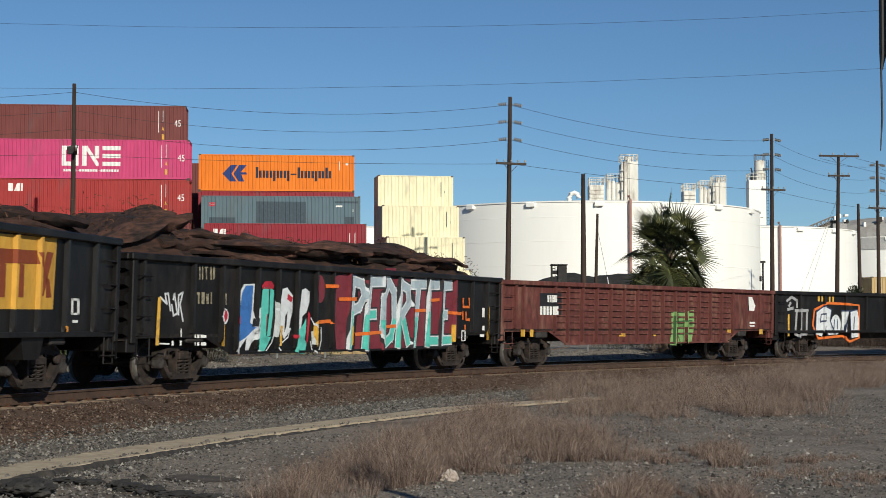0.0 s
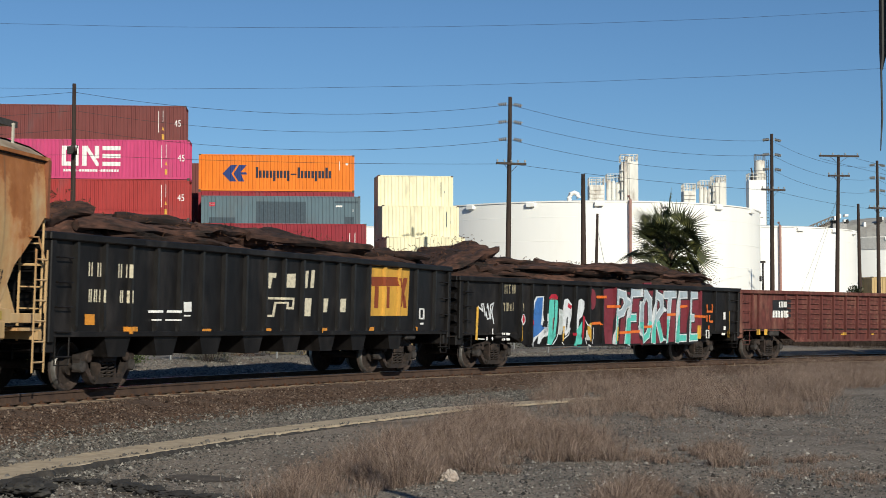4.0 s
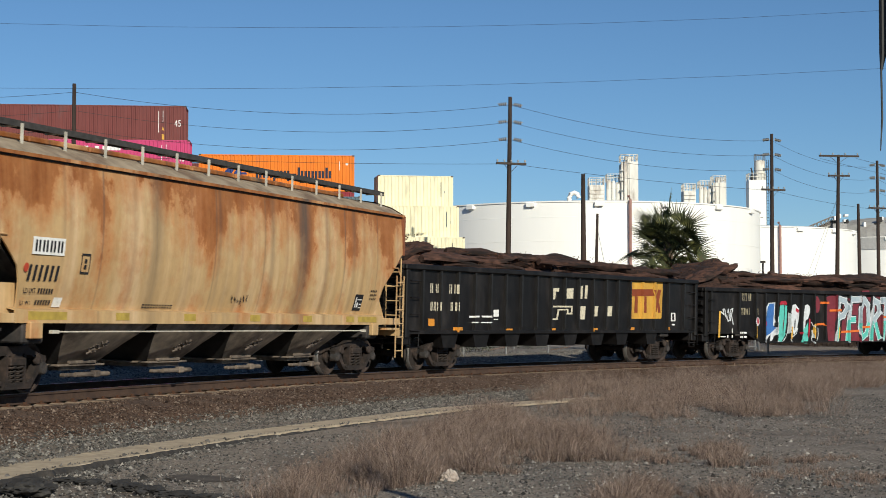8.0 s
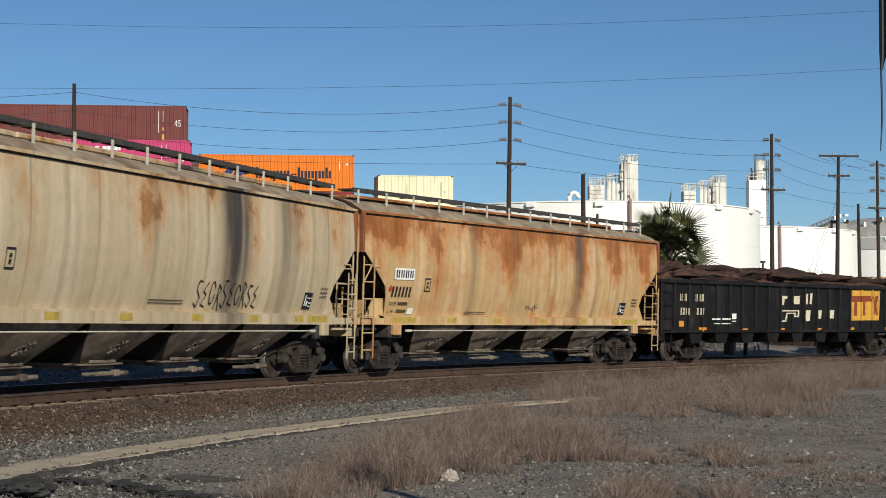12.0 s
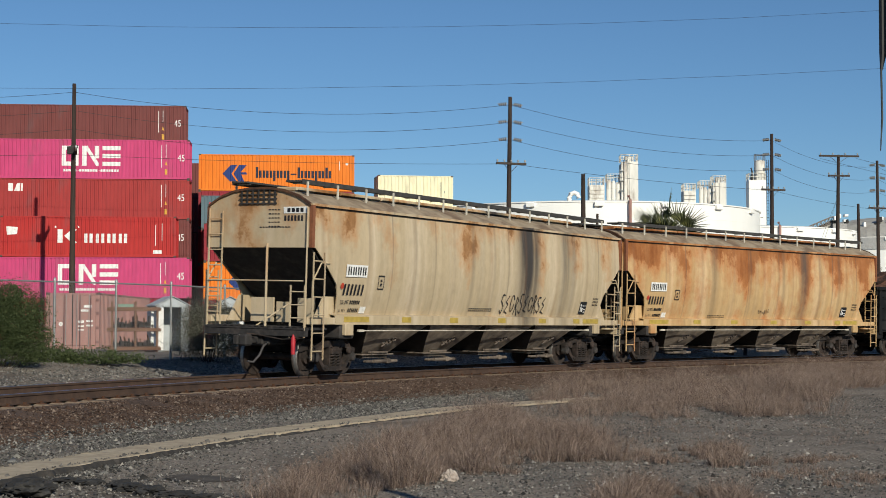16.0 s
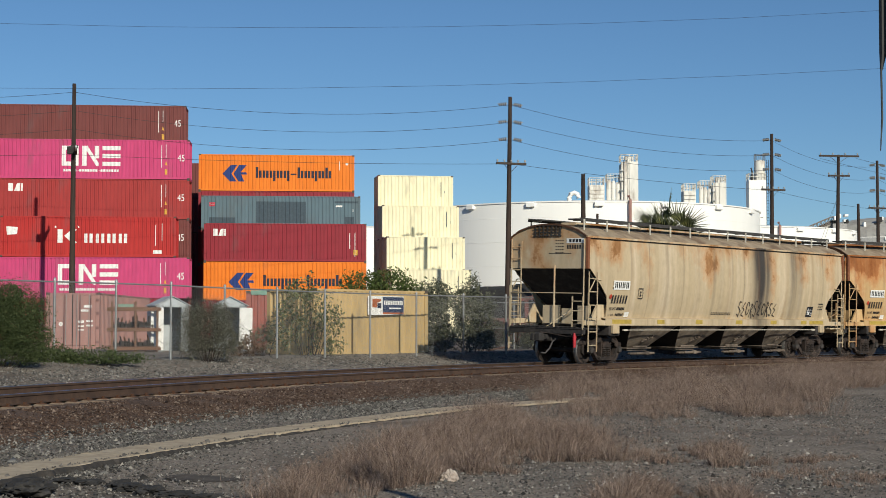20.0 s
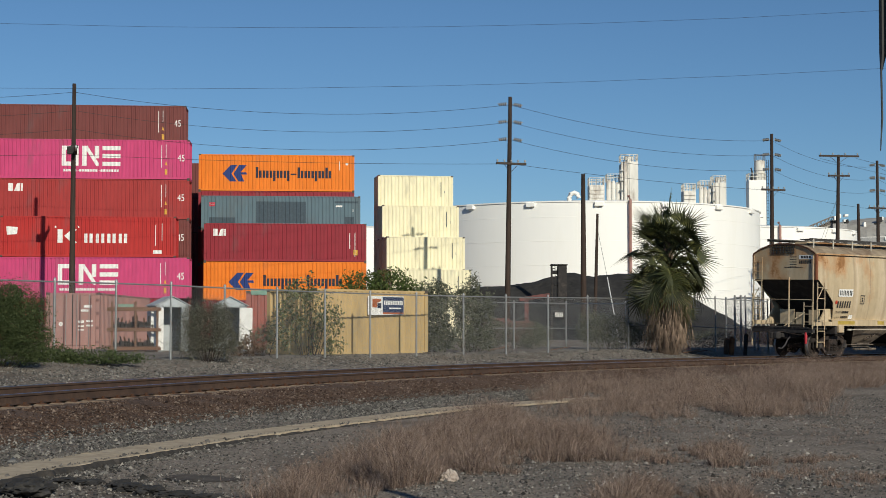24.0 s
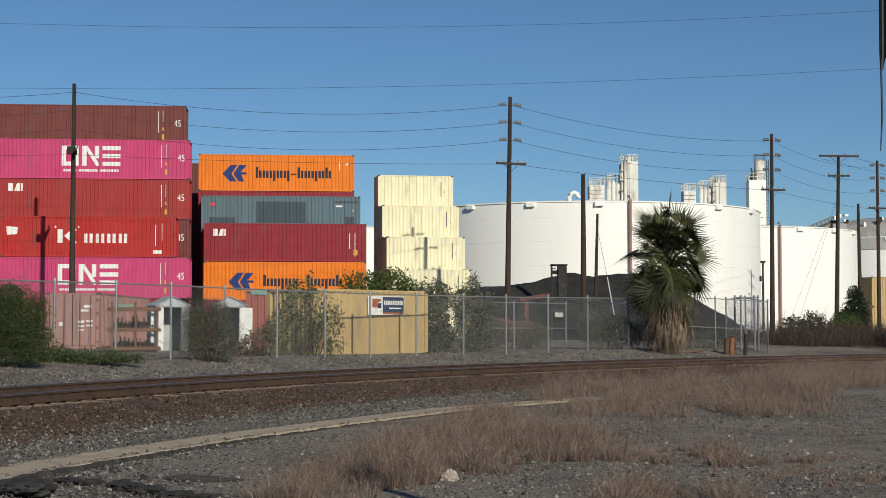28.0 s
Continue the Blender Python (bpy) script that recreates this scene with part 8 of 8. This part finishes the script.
bush(-7.3, 48.2, [(0, 0, 0.9, 0.8, 0.6, 0.85), (0.4, 0, 1.2, 0.5, 0.45, 0.6), (-0.45, 0, 0.55, 0.6, 0.5, 0.55), (0.1, 0, 1.5, 0.5, 0.4, 0.45), (-0.4, 0, 1.25, 0.5, 0.5, 0.5), (0.6, 0, 0.7, 0.55, 0.5, 0.7)], 34000, 0.021, [(0.075, 0.074, 0.056), (0.135, 0.132, 0.1), (0.215, 0.207, 0.162)], "grey-green bush growing at the fence", 3, 45, airy=0.0)
bush(-4.6, 54.2, [(-0.7, 0, 1.3, 0.45, 0.4, 1.2), (0.1, 0, 1.4, 0.5, 0.4, 1.2), (0.75, 0, 1.0, 0.4, 0.4, 1.0), (-0.2, 0, 2.3, 0.5, 0.3, 0.45), (0.9, 0, 0.3, 0.5, 0.3, 0.35)], 4200, 0.055, [(0.09, 0.10, 0.045), (0.15, 0.165, 0.075), (0.23, 0.24, 0.13)], "sparse leafy climber hanging on the fence", 4, 60, airy=0.42)
bush(-6.1, 52.6, [(0, 0, 0.5, 0.5, 0.4, 0.55), (0.4, 0, 0.9, 0.4, 0.3, 0.5)], 1100, 0.05, OLIVE, "straggly olive shrub at the fence", 5, 30)
bush(-6.5, 52.0, [(0, 0, 0.25, 0.6, 0.4, 0.4)], 900, 0.05, DRY, "dry reddish weeds at the fence foot", 6, 30, "dry_weeds", "weeds")
bush(-0.35, 60.8, [(0, 0, 1.2, 0.7, 0.5, 1.2), (-0.4, 0, 1.8, 0.5, 0.4, 0.8), (0.4, 0, 0.6, 0.7, 0.4, 0.65), (0.1, 0, 2.2, 0.6, 0.4, 0.6)], 11000, 0.05, GREYG, "tall leafy shrub beside the tan container", 7, 45)
bush(1.05, 61.9, [(-0.1, 0, 1.3, 0.5, 0.5, 1.2), (0.15, 0, 2.4, 0.32, 0.32, 0.75), (0.5, 0, 0.6, 0.5, 0.5, 0.6), (-0.35, 0, 2.0, 0.45, 0.3, 0.7), (0.6, 0, 1.5, 0.45, 0.4, 0.9)], 11000, 0.045, GREYG, "tall thin shrub with pale leaves at the fence", 8, 45)
bush(-2.6, 66.3, [(-0.8, 0, 2.75, 1.0, 0.8, 0.6), (0.35, 0, 2.85, 1.0, 0.8, 0.65), (1.2, 0, 2.5, 0.8, 0.7, 0.5), (0, 0, 1.6, 0.9, 0.6, 1.0)], 7000, 0.06, [(0.05, 0.075, 0.02), (0.085, 0.115, 0.03), (0.13, 0.16, 0.05)], "dense green tree crown above the tan container", 9, 50, "small_tree", "tree")
bush(7.4, 70.2, [(-0.6, 0, 0.9, 0.8, 0.5, 0.8), (0.4, 0, 0.8, 0.9, 0.5, 0.75), (1.2, 0, 0.6, 0.6, 0.4, 0.6)], 16000, 0.035, GREYG, "thin grey-green weeds behind the fence", 10, 50)
bush(3.2, 71.4, [(-0.8, 0, 0.7, 0.9, 0.5, 0.7), (0.7, 0, 0.6, 1.0, 0.5, 0.65)], 12000, 0.035, GREYG, "thin grey-green weeds behind the fence", 11, 40)
bush(12.2, 74.0, [(-1.5, 0, 0.5, 1.3, 0.6, 0.55), (0.6, 0, 0.45, 1.2, 0.6, 0.5)], 4400, 0.035, GREYG, "thin grey-green weeds behind the fence", 12, 40)
bush(27.3, 117.0, [(-1.0, 0, 0.9, 1.1, 0.9, 0.9), (0.4, 0, 1.3, 0.9, 0.8, 0.8), (1.3, 0, 0.8, 0.7, 0.7, 0.7)], 3600, 0.09, [(0.02, 0.028, 0.014), (0.04, 0.05, 0.025), (0.07, 0.08, 0.04)], "dark bush at the far side of the field", 13, 30)
bush(30.0, 116.5, [(-0.45, 0, 1.0, 0.8, 0.7, 1.0), (0.6, 0, 1.0, 0.7, 0.7, 0.9)], 3000, 0.08, [(0.05, 0.085, 0.025), (0.08, 0.12, 0.035), (0.11, 0.15, 0.05)], "fresh green bush at the far side of the field", 14, 30)
bush(31.2, 118.0, [(0, 0, 2.3, 0.85, 0.7, 1.4), (-0.7, 0, 1.7, 0.8, 0.6, 0.9), (-0.1, 0, 3.5, 0.6, 0.5, 0.6), (0.4, 0, 1.2, 0.6, 0.6, 1.1)], 6500, 0.09, [(0.015, 0.022, 0.012), (0.03, 0.04, 0.02), (0.06, 0.07, 0.035)], "dark tall shrub beside the far container", 15, 40)


# the fan palm
# the second leaf colour is raised to paint in highlights of sunlit fans
PALM_LEAF = mat("palm_leaf", (0.034, 0.040, 0.012), 0.6, 0, 0.35, 3, (0.16, 0.155, 0.046), 0.42, 1.5, 0.05, 20, hue=0.45)
DEAD_LEAF = mat("dead_palm_leaf", (0.225, 0.165, 0.12), 0.9, 0, 0.45, 4, (0.095, 0.066, 0.047), 0.5, 2, 0.1, 20, hue=0.55)


def fan_mesh(name, seed, m, radius=0.85, stalk=0.9, n=26, droop=0.45, spread=3.5, tilt=0.6, split=0.5):
    """One fan leaf along +x: a stalk, a pleated blade bent down by tilt, whose tips part beyond split."""
    r = random.Random(seed)
    g = Geo().tube([(0, 0, 0), (stalk * 0.5, 0, 0.05), (stalk, 0, 0)], [0.03, 0.022, 0.018], 5)
    step = spread / n
    for k in range(n):
        a = -spread / 2 + step * (k + 0.5)
        ln = radius * (0.78 + 0.22 * math.cos(a * 0.8)) * r.uniform(0.9, 1.08)
        d = Vector((math.cos(a) * math.cos(tilt), math.sin(a), -math.cos(a) * math.sin(tilt)))
        s = Vector((-math.sin(a) * math.cos(tilt), math.cos(a), math.sin(a) * math.sin(tilt)))
        up = d.cross(s)
        o = Vector((stalk, 0, 0))
        dr = droop * r.uniform(0.4, 1.6)
        bend = r.uniform(-0.12, 0.12)
        pts = []
        for f in (0.04, 0.3, split, 0.75, 0.9, 1.0):
            w = ln * f * math.tan(step / 2) if f <= split else ln * split * math.tan(step / 2) * (1 - (f - split) / (1 - split)) * 0.95 + 0.002
            c = o + d * ln * f + s * bend * ln * max(0, f - split) + Vector((0, 0, -dr * ln * max(0, f - 0.3) ** 2))
            pts.append([c - s * w + up * 0.45 * w, c, c + s * w + up * 0.45 * w])
        g.loft(pts, closed=False)
    return raw_mesh(name, g, m)


def palm(x, y, z):
    p = thing("fan_palm", "bushy green fan palm with a skirt of dead leaves", "palm tree", pose(x, y, z))
    part("trunk", Geo().tube([(0, 0, -0.2), (0.02, 0, 1.5), (0.0, 0, 3.2), (0, 0, 4.9)], [0.46, 0.4, 0.3, 0.2], 14), mat("palm_trunk", (0.10, 0.07, 0.05), 0.95, 0, 0.4, 6, (0.06, 0.045, 0.035), 0.5, 3, 0.6, 12), p, "", True)
    live = [fan_mesh("frond", 30 + k, PALM_LEAF, 0.88 + 0.04 * k, 1.05 + 0.06 * k, 16, 0.1 + 0.12 * k, 2.7, (0.05, 0.3, 0.6, 0.95)[k], 0.38) for k in range(4)]
    YELLOWED = mat("yellowing_palm_leaf", (0.15, 0.125, 0.055), 0.7, 0, 0.3, 3, (0.11, 0.11, 0.045), 0.5, 1.5, 0.05, 20, hue=0.4)
    old = [fan_mesh("frond", 40 + k, YELLOWED, 0.85, 0.8, 24, 0.6, 2.8, 0.6, 0.4) for k in range(2)]
    TAN_LEAF = mat("withered_palm_leaf", (0.36, 0.2, 0.085), 0.9, 0, 0.3, 4, (0.2, 0.12, 0.06), 0.4, 2, 0.1, 20)
    withered = fan_mesh("dead_frond", 45, TAN_LEAF, 0.55, 0.7, 16, 0.9, 1.6, 0.7, 0.3)
    dead = [fan_mesh("dead_frond", 50 + k, DEAD_LEAF, 0.85, 0.2, 8, 0.3, 0.75, 0.1, 0.25) for k in range(4)]
    r = random.Random(8)
    n = 116
    for k in range(n):
        f = (k + 0.5) / n
        up = -56 + 124 * f ** 0.8 + r.uniform(-26, 26)
        zz = 2.5 + 2.2 * f ** 0.8 + r.uniform(-0.3, 0.3)
        o = new("frond", live[min(3, max(0, int(4.6 * (1 - f) + r.uniform(-0.8, 0.6))))] if f > 0.15 else old[k % 2])
        o.parent = p
        o.matrix_basis = Matrix.Translation((0, 0, zz)) @ Matrix.Rotation(k * 2.39996 + r.uniform(-0.25, 0.25), 4, 'Z') @ Matrix.Rotation(radians(-up), 4, 'Y') @ Matrix.Rotation(r.uniform(-1.35, 1.35), 4, 'X') @ Matrix.Diagonal((r.uniform(0.7, 1.28),) * 3 + (1,))
    inner = [fan_mesh("frond", 60 + k, PALM_LEAF, 0.8, 0.4, 16, 0.3, 2.6, 0.3 + 0.4 * k, 0.4) for k in range(2)]
    for k in range(54):
        f = (k + 0.5) / 54
        o = new("frond", inner[k % 2])
        o.parent = p
        o.matrix_basis = Matrix.Translation((0, 0, 2.9 + 2.0 * f)) @ Matrix.Rotation(k * 2.39996 + 0.7, 4, 'Z') @ Matrix.Rotation(radians(20 - 70 * f + r.uniform(-18, 18)), 4, 'Y') @ Matrix.Rotation(r.uniform(-1.2, 1.2), 4, 'X') @ Matrix.Diagonal((r.uniform(0.85, 1.3),) * 3 + (1,))
    for az in (-95, -60, -130):
        o = new("dead_frond", withered)
        o.parent = p
        o.matrix_basis = Matrix.Translation((0, 0, 2.85)) @ Matrix.Rotation(radians(az), 4, 'Z') @ Matrix.Rotation(radians(38), 4, 'Y')
    for k in range(290):
        f = (k + 0.5) / 290
        zz = 2.5 - 1.65 * f + r.uniform(-0.2, 0.2)
        o = new("dead_frond", dead[k % 4])
        o.parent = p
        o.matrix_basis = Matrix.Translation((0, 0, zz)) @ Matrix.Rotation(k * 2.39996, 4, 'Z') @ Matrix.Translation((0.76 + 0.08 * f + r.uniform(-0.25, 0.22), 0, 0)) @ Matrix.Rotation(radians(r.uniform(70, 94)), 4, 'Y') @ Matrix.Rotation(r.uniform(-0.5, 0.5), 4, 'X') @ Matrix.Rotation(r.uniform(-0.2, 0.2), 4, 'Z') @ Matrix.Diagonal((r.uniform(0.65, 1.2), r.uniform(0.35, 0.7), 0.6, 1))


palm(9.85, 68.3, ground_z(9.85, 68.3))


# dry weeds
GRASS = island_mat("dry_grass", [(0.052, 0.033, 0.0255), (0.116, 0.079, 0.062), (0.20, 0.144, 0.115), (0.28, 0.209, 0.167), (0.46, 0.365, 0.30)], 0.95)


def inside(poly, x, y):
    c = False
    for (a, b), (d, e) in zip(poly, poly[1:] + poly[:1]):
        if (b > y) != (e > y) and x < (d - a) * (y - b) / (e - b) + a:
            c = not c
    return c


FAR_GRASS = island_mat("far_dry_grass", [(0.026, 0.017, 0.013), (0.05, 0.034, 0.026), (0.078, 0.056, 0.044), (0.115, 0.085, 0.068)], 0.95)


def weeds(name, patches, label, seed, width=0.0017, twigs=9, soft=1.0, tone=GRASS):
    """Bushy tufts of thin bent stems with many side twigs; patches: (outline, tufts, stems, height). Clumps thin out towards the outline."""
    r = np.random.RandomState(seed)
    V, F = [], []
    base = 0
    for poly, tufts, stems, height in patches:
        xs, ys = [p[0] for p in poly], [p[1] for p in poly]
        px, py, ph = [], [], []
        while len(px) < tufts:
            x, y = r.uniform(min(xs) - 0.4, max(xs) + 0.4), r.uniform(min(ys) - 0.8, max(ys) + 0.8)
            wob = Vector((noise.noise(Vector((x * 0.8, y * 0.5, 3))), noise.noise(Vector((x * 0.8, y * 0.5, 9))), 0))
            den = 0.5 * noise.noise(Vector((x * 0.5, y * 0.26, 7))) + 0.65 * noise.noise(Vector((x * 1.5, y * 0.8, 1)))
            if inside(poly, x + 0.6 * wob.x, y + 1.6 * wob.y) and den > r.uniform(-0.5, 0.16):
                px.append(x)
                py.append(y)
                ph.append(height * (0.6 + 1.1 * max(-0.35, den)) * r.uniform(0.4, 1.3))
        px, py, ph = np.array(px), np.array(py), np.array(ph)
        side = side_of(px, py)
        ok = ~((-6 < side) & (side < 2.6))
        px, py, ph = px[ok], py[ok], (ph * np.interp(side, [2.6, 4.5], [0.45, 1.0], 1, 1))[ok]
        pz = np.maximum(ground_z(px, py), np.where(side[ok] < 5, -0.6, -9))
        n = len(px) * stems
        bx, by, bz, th = (np.repeat(q, stems) for q in (px, py, pz, ph))
        an = r.uniform(0, 2 * np.pi, n)
        out = np.sqrt(r.uniform(0, 1, n))
        rad = out * th * 0.5
        hh = th * (1.05 - 0.6 * out ** 2) * r.uniform(0.3, 1.1, n)
        bx, by = bx + np.cos(an) * rad, by + np.sin(an) * rad
        lean = hh * (0.75 * out + np.abs(r.normal(0.1, 0.35, n)))
        an = an + r.normal(0, 0.6, n)
        root = np.stack([bx, by, bz - 0.03], -1)
        mid = root + np.stack([np.cos(an) * lean * 0.3, np.sin(an) * lean * 0.3, hh * 0.55 + 0.03], -1)
        tip = mid + np.stack([np.cos(an) * lean * 0.7, np.sin(an) * lean * 0.7, hh * 0.45], -1)
        wa = r.uniform(0, np.pi, n)
        w = np.stack([np.cos(wa), np.sin(wa), 0 * wa], -1) * (width * r.uniform(0.6, 1.5, n))[:, None]
        rows = [root - w, root + w, mid + w * 0.8, mid - w * 0.8, tip]
        tris = [(0, 1, 2), (0, 2, 3), (3, 2, 4)]
        for k in range(twigs):
            f = r.uniform(0.1, 1.0, n)[:, None]
            o = np.where(f < 0.55, root + (mid - root) * f / 0.55, mid + (tip - mid) * (f - 0.55) / 0.45)
            d = r.normal(size=(n, 3)) * np.array([0.75, 0.75, 0.5]) * soft + np.array([0, 0, 0.42])
            d *= (hh * r.uniform(0.06, 0.32, n))[:, None]
            rows += [o - w * 0.7, o + w * 0.7, o + d]
            tris.append((5 + 3 * k, 6 + 3 * k, 7 + 3 * k))
        P = np.stack(rows, 1)
        V.append(P.reshape(-1, 3))
        m = P.shape[1]
        F.append((base + m * np.arange(n)[:, None, None] + np.array(tris)[None]).reshape(-1, 3))
        base += m * n
    tagged(new(name, triangles(name, np.concatenate(V), np.concatenate(F), tone)), label, "dry grass", kind="stuff")


weeds("dry_weeds", [
    ([(-1.9, 14.4), (-0.9, 14.6), (-0.45, 16.2), (0.1, 17.9), (1.6, 18.9), (2.2, 20.2), (2.0, 26.0), (1.2, 30.0), (0.2, 29.0), (-0.5, 24.5), (-1.1, 20.0), (-1.7, 17.0)], 760, 66, 0.46),
    ([(1.9, 28.8), (4.3, 28.4), (4.8, 32.0), (5.8, 33.0), (5.3, 29.5), (7.3, 28.6), (7.7, 32.0), (10.2, 41.0), (9.0, 47.0), (5.0, 47.0), (3.2, 42.0), (2.3, 35.5)], 860, 60, 0.66),
    ([(8.5, 40.0), (12.0, 43.0), (17.0, 55.0), (20.0, 64.0), (15.0, 60.0), (9.5, 50.0)], 700, 44, 0.75),
    ([(1.3, 13.6), (3.2, 13.6), (3.3, 14.9), (2.2, 15.3), (1.5, 14.9)], 120, 70, 0.34),
    ([(3.1, 19.2), (4.2, 19.2), (4.2, 20.6), (3.1, 20.6)], 50, 80, 0.34),
    ([(2.5, 19.2), (3.0, 19.2), (3.0, 20.2), (2.5, 20.2)], 34, 30, 0.2),
    ([(4.2, 18.6), (5.0, 18.6), (5.2, 19.8), (4.2, 19.8)], 60, 24, 0.2),
    ([(3.4, 16.5), (5.0, 16.4), (5.3, 17.5), (3.8, 17.6)], 110, 26, 0.13),
    ([(1.6, 19.4), (3.2, 19.2), (3.4, 20.4), (1.8, 21.0)], 40, 22, 0.14),
    ([(2.2, 21.6), (7.4, 21.6), (8.2, 28.0), (2.4, 28.0)], 130, 16, 0.15),
    ([(-2.6, 19.0), (-1.6, 18.0), (-0.6, 26.0), (-1.2, 26.0)], 35, 12, 0.14),
], "brown dried weeds growing through the gravel", 3, 0.0018, 9, 1.5)
weeds("far_dry_weeds", [
    ([(18.5, 78.0), (45.0, 82.0), (46.0, 114.0), (21.0, 116.0)], 7000, 12, 1.6),
], "brown dry weeds beyond the gravel", 4, 0.007, 8, 1.5, FAR_GRASS)


# ---- loose stones ----
def stones(name, places, size, cols, label, seed):
    """Small uneven pointed stones, sunk in the ground, at the given places, one joined mesh."""
    r = np.random.RandomState(seed)
    n = len(places)
    c = np.array(places)
    s = size * np.exp(r.normal(-0.1, 0.42, (n, 1, 1)))
    o = np.array([(1, 0, 0), (0, 1, 0), (-1, 0, 0), (0, -1, 0), (0, 0, 0.85)])[None] * (1 + 0.35 * r.normal(size=(n, 5, 1)).clip(-1, 1)) + 0.24 * r.normal(size=(n, 5, 3)) - np.array([0, 0, 0.25])
    a = r.uniform(0, 2 * np.pi, n)
    ca, sa = np.cos(a)[:, None], np.sin(a)[:, None]
    x, y = o[..., 0] * ca - o[..., 1] * sa, o[..., 0] * sa + o[..., 1] * ca
    v = c[:, None] + np.stack([x, y, o[..., 2]], -1) * s
    f = np.array([(0, 1, 4), (1, 2, 4), (2, 3, 4), (3, 0, 4)])[None] + 5 * np.arange(n)[:, None, None]
    tagged(new(name, triangles(name, v, f, island_mat(name + "_tone", cols, 0.95))), label, "stones", kind="stuff")


def scatter_track(n, s0, s1, l0, l1, zf, seed):
    r = np.random.RandomState(seed)
    s, l = r.uniform(s0, s1, n), r.uniform(l0, l1, n)
    a = np.interp(s, _s, _th)
    x, y = np.interp(s, _s, _x) + l * np.sin(a), np.interp(s, _s, _y) - l * np.cos(a)
    z = np.array([zf(q) for q in l]) if zf else ground_z(x, y) + 0.006
    return np.stack([x, y, z + r.normal(0, 0.006, n)], -1).tolist()


shoulder = lambda l: float(np.interp(l, [1.3, 1.7, 2.1, 2.5, 2.9, 3.3, 3.8], [-0.247, -0.294, -0.385, -0.48, -0.585, -0.575, -0.537]))
stones("ballast_stones", scatter_track(56000, -34, 12, 1.3, 3.1, shoulder, 1) + scatter_track(9000, -34, 14, 3.0, 3.7, shoulder, 21) + scatter_track(14000, 12, 45, 1.35, 3.2, shoulder, 2), 0.0175, [(0.028, 0.017, 0.012), (0.068, 0.041, 0.028), (0.098, 0.06, 0.042), (0.12, 0.08, 0.058), (0.26, 0.2, 0.155)], "rust-stained crushed ballast stones", 5)
stones("toe_gravel", scatter_track(12000, -34, 14, 2.6, 3.2, shoulder, 3) + scatter_track(52000, -34, 14, 2.9, 6.8, None, 13), 0.018, [(0.03, 0.028, 0.025), (0.075, 0.07, 0.063), (0.115, 0.108, 0.095), (0.17, 0.16, 0.14), (0.36, 0.335, 0.29)], "grey gravel at the foot of the ballast", 6)
far = lambda l: float(np.interp(l, L_PTS, Z_PTS))
stones("verge_gravel", scatter_track(60000, -30, 25, -8.0, -2.2, far, 4), 0.027, [(0.05, 0.046, 0.042), (0.12, 0.113, 0.102), (0.19, 0.177, 0.157), (0.36, 0.335, 0.295)], "pale grey gravel beyond the track", 7)
_r = np.random.RandomState(9)
_gx, _gy = _r.uniform(-5.0, 11.0, 150000), 13.0 + 32 * _r.uniform(0, 1, 150000) ** 1.35
_k = side_of(_gx, _gy) > 4.2
_gx, _gy = _gx[_k], _gy[_k]
stones("ground_gravel", np.stack([_gx, _gy, ground_z(_gx, _gy) + 0.004 + _r.normal(0, 0.004, len(_gx))], -1).tolist(), 0.012, [(0.03, 0.027, 0.024), (0.085, 0.078, 0.07), (0.13, 0.12, 0.106), (0.18, 0.165, 0.145), (0.42, 0.385, 0.335)], "fine grey gravel over the ground", 8)

_line = [(-6.0, 10.5), (-4.88, 17.3), (-4.18, 19.8), (-3.2, 22.9), (-1.77, 26.5), (0.18, 31.1), (2.54, 34.5)]
_q, _w = _r.uniform(0, 5.99, 1500), np.abs(_r.normal(0, 0.08, 1500))
_w = np.where(_r.uniform(0, 1, 1500) < 0.75, 0.44 - _w, _w - 0.40)
_i = _q.astype(int)
_a, _b = np.array(_line)[_i], np.array(_line)[_i + 1]
_d = (_b - _a) / np.linalg.norm(_b - _a, axis=1)[:, None]
_p = _a + (_b - _a) * (_q - _i)[:, None] + np.stack([-_d[:, 1], _d[:, 0]], -1) * _w[:, None]
stones("kerb_gravel", np.concatenate([_p, np.full((1500, 1), -0.427)], 1).tolist(), 0.015, [(0.06, 0.055, 0.05), (0.12, 0.11, 0.098), (0.2, 0.18, 0.155)], "grey gravel spilled over the kerb", 9)


# ---- what moves ----
def run(t):
    """How far the train has gone at t seconds."""
    u = (t - 14) / 14
    return 3.8630 * t + 10 * (0.012495 * u * u + 0.037101 * u ** 3 + 0.018864 * u ** 4)


def car_pose(s, half):
    a, b = on_track(s - half), on_track(s + half)
    th = math.atan2(b.y - a.y, b.x - a.x)
    c = (a + b) / 2
    return Matrix.Translation(c) @ Matrix.Rotation(th, 4, 'Z') @ Matrix.Rotation(CANT / 1.5, 4, 'X'), th


def motions():
    times = [0.5 * k for k in range(57)]
    spins = [round(0.15 * k, 2) for k in range(187)] + [28.0]
    for car, centre, half, trucks in TRAIN:
        rows = [(t, car_pose(centre + run(t), half)[0]) for t in times]
        walk(car, rows)
        for load in LOADS.get(car.name, ()):
            walk(load, rows)
        for (tr, wheels), s in zip(trucks, (-1, 1)):
            walk(tr, [(t, pose(s * half, 0, 0, 0, 0, math.degrees(heading(centre + run(t) + s * half) - car_pose(centre + run(t), half)[1]))) for t in times])
            for w, k in wheels:
                walk(w, [(t, pose(k, 0, WHEEL_R) @ Matrix.Rotation(run(t) / WHEEL_R, 4, 'Y')) for t in spins])


motions()
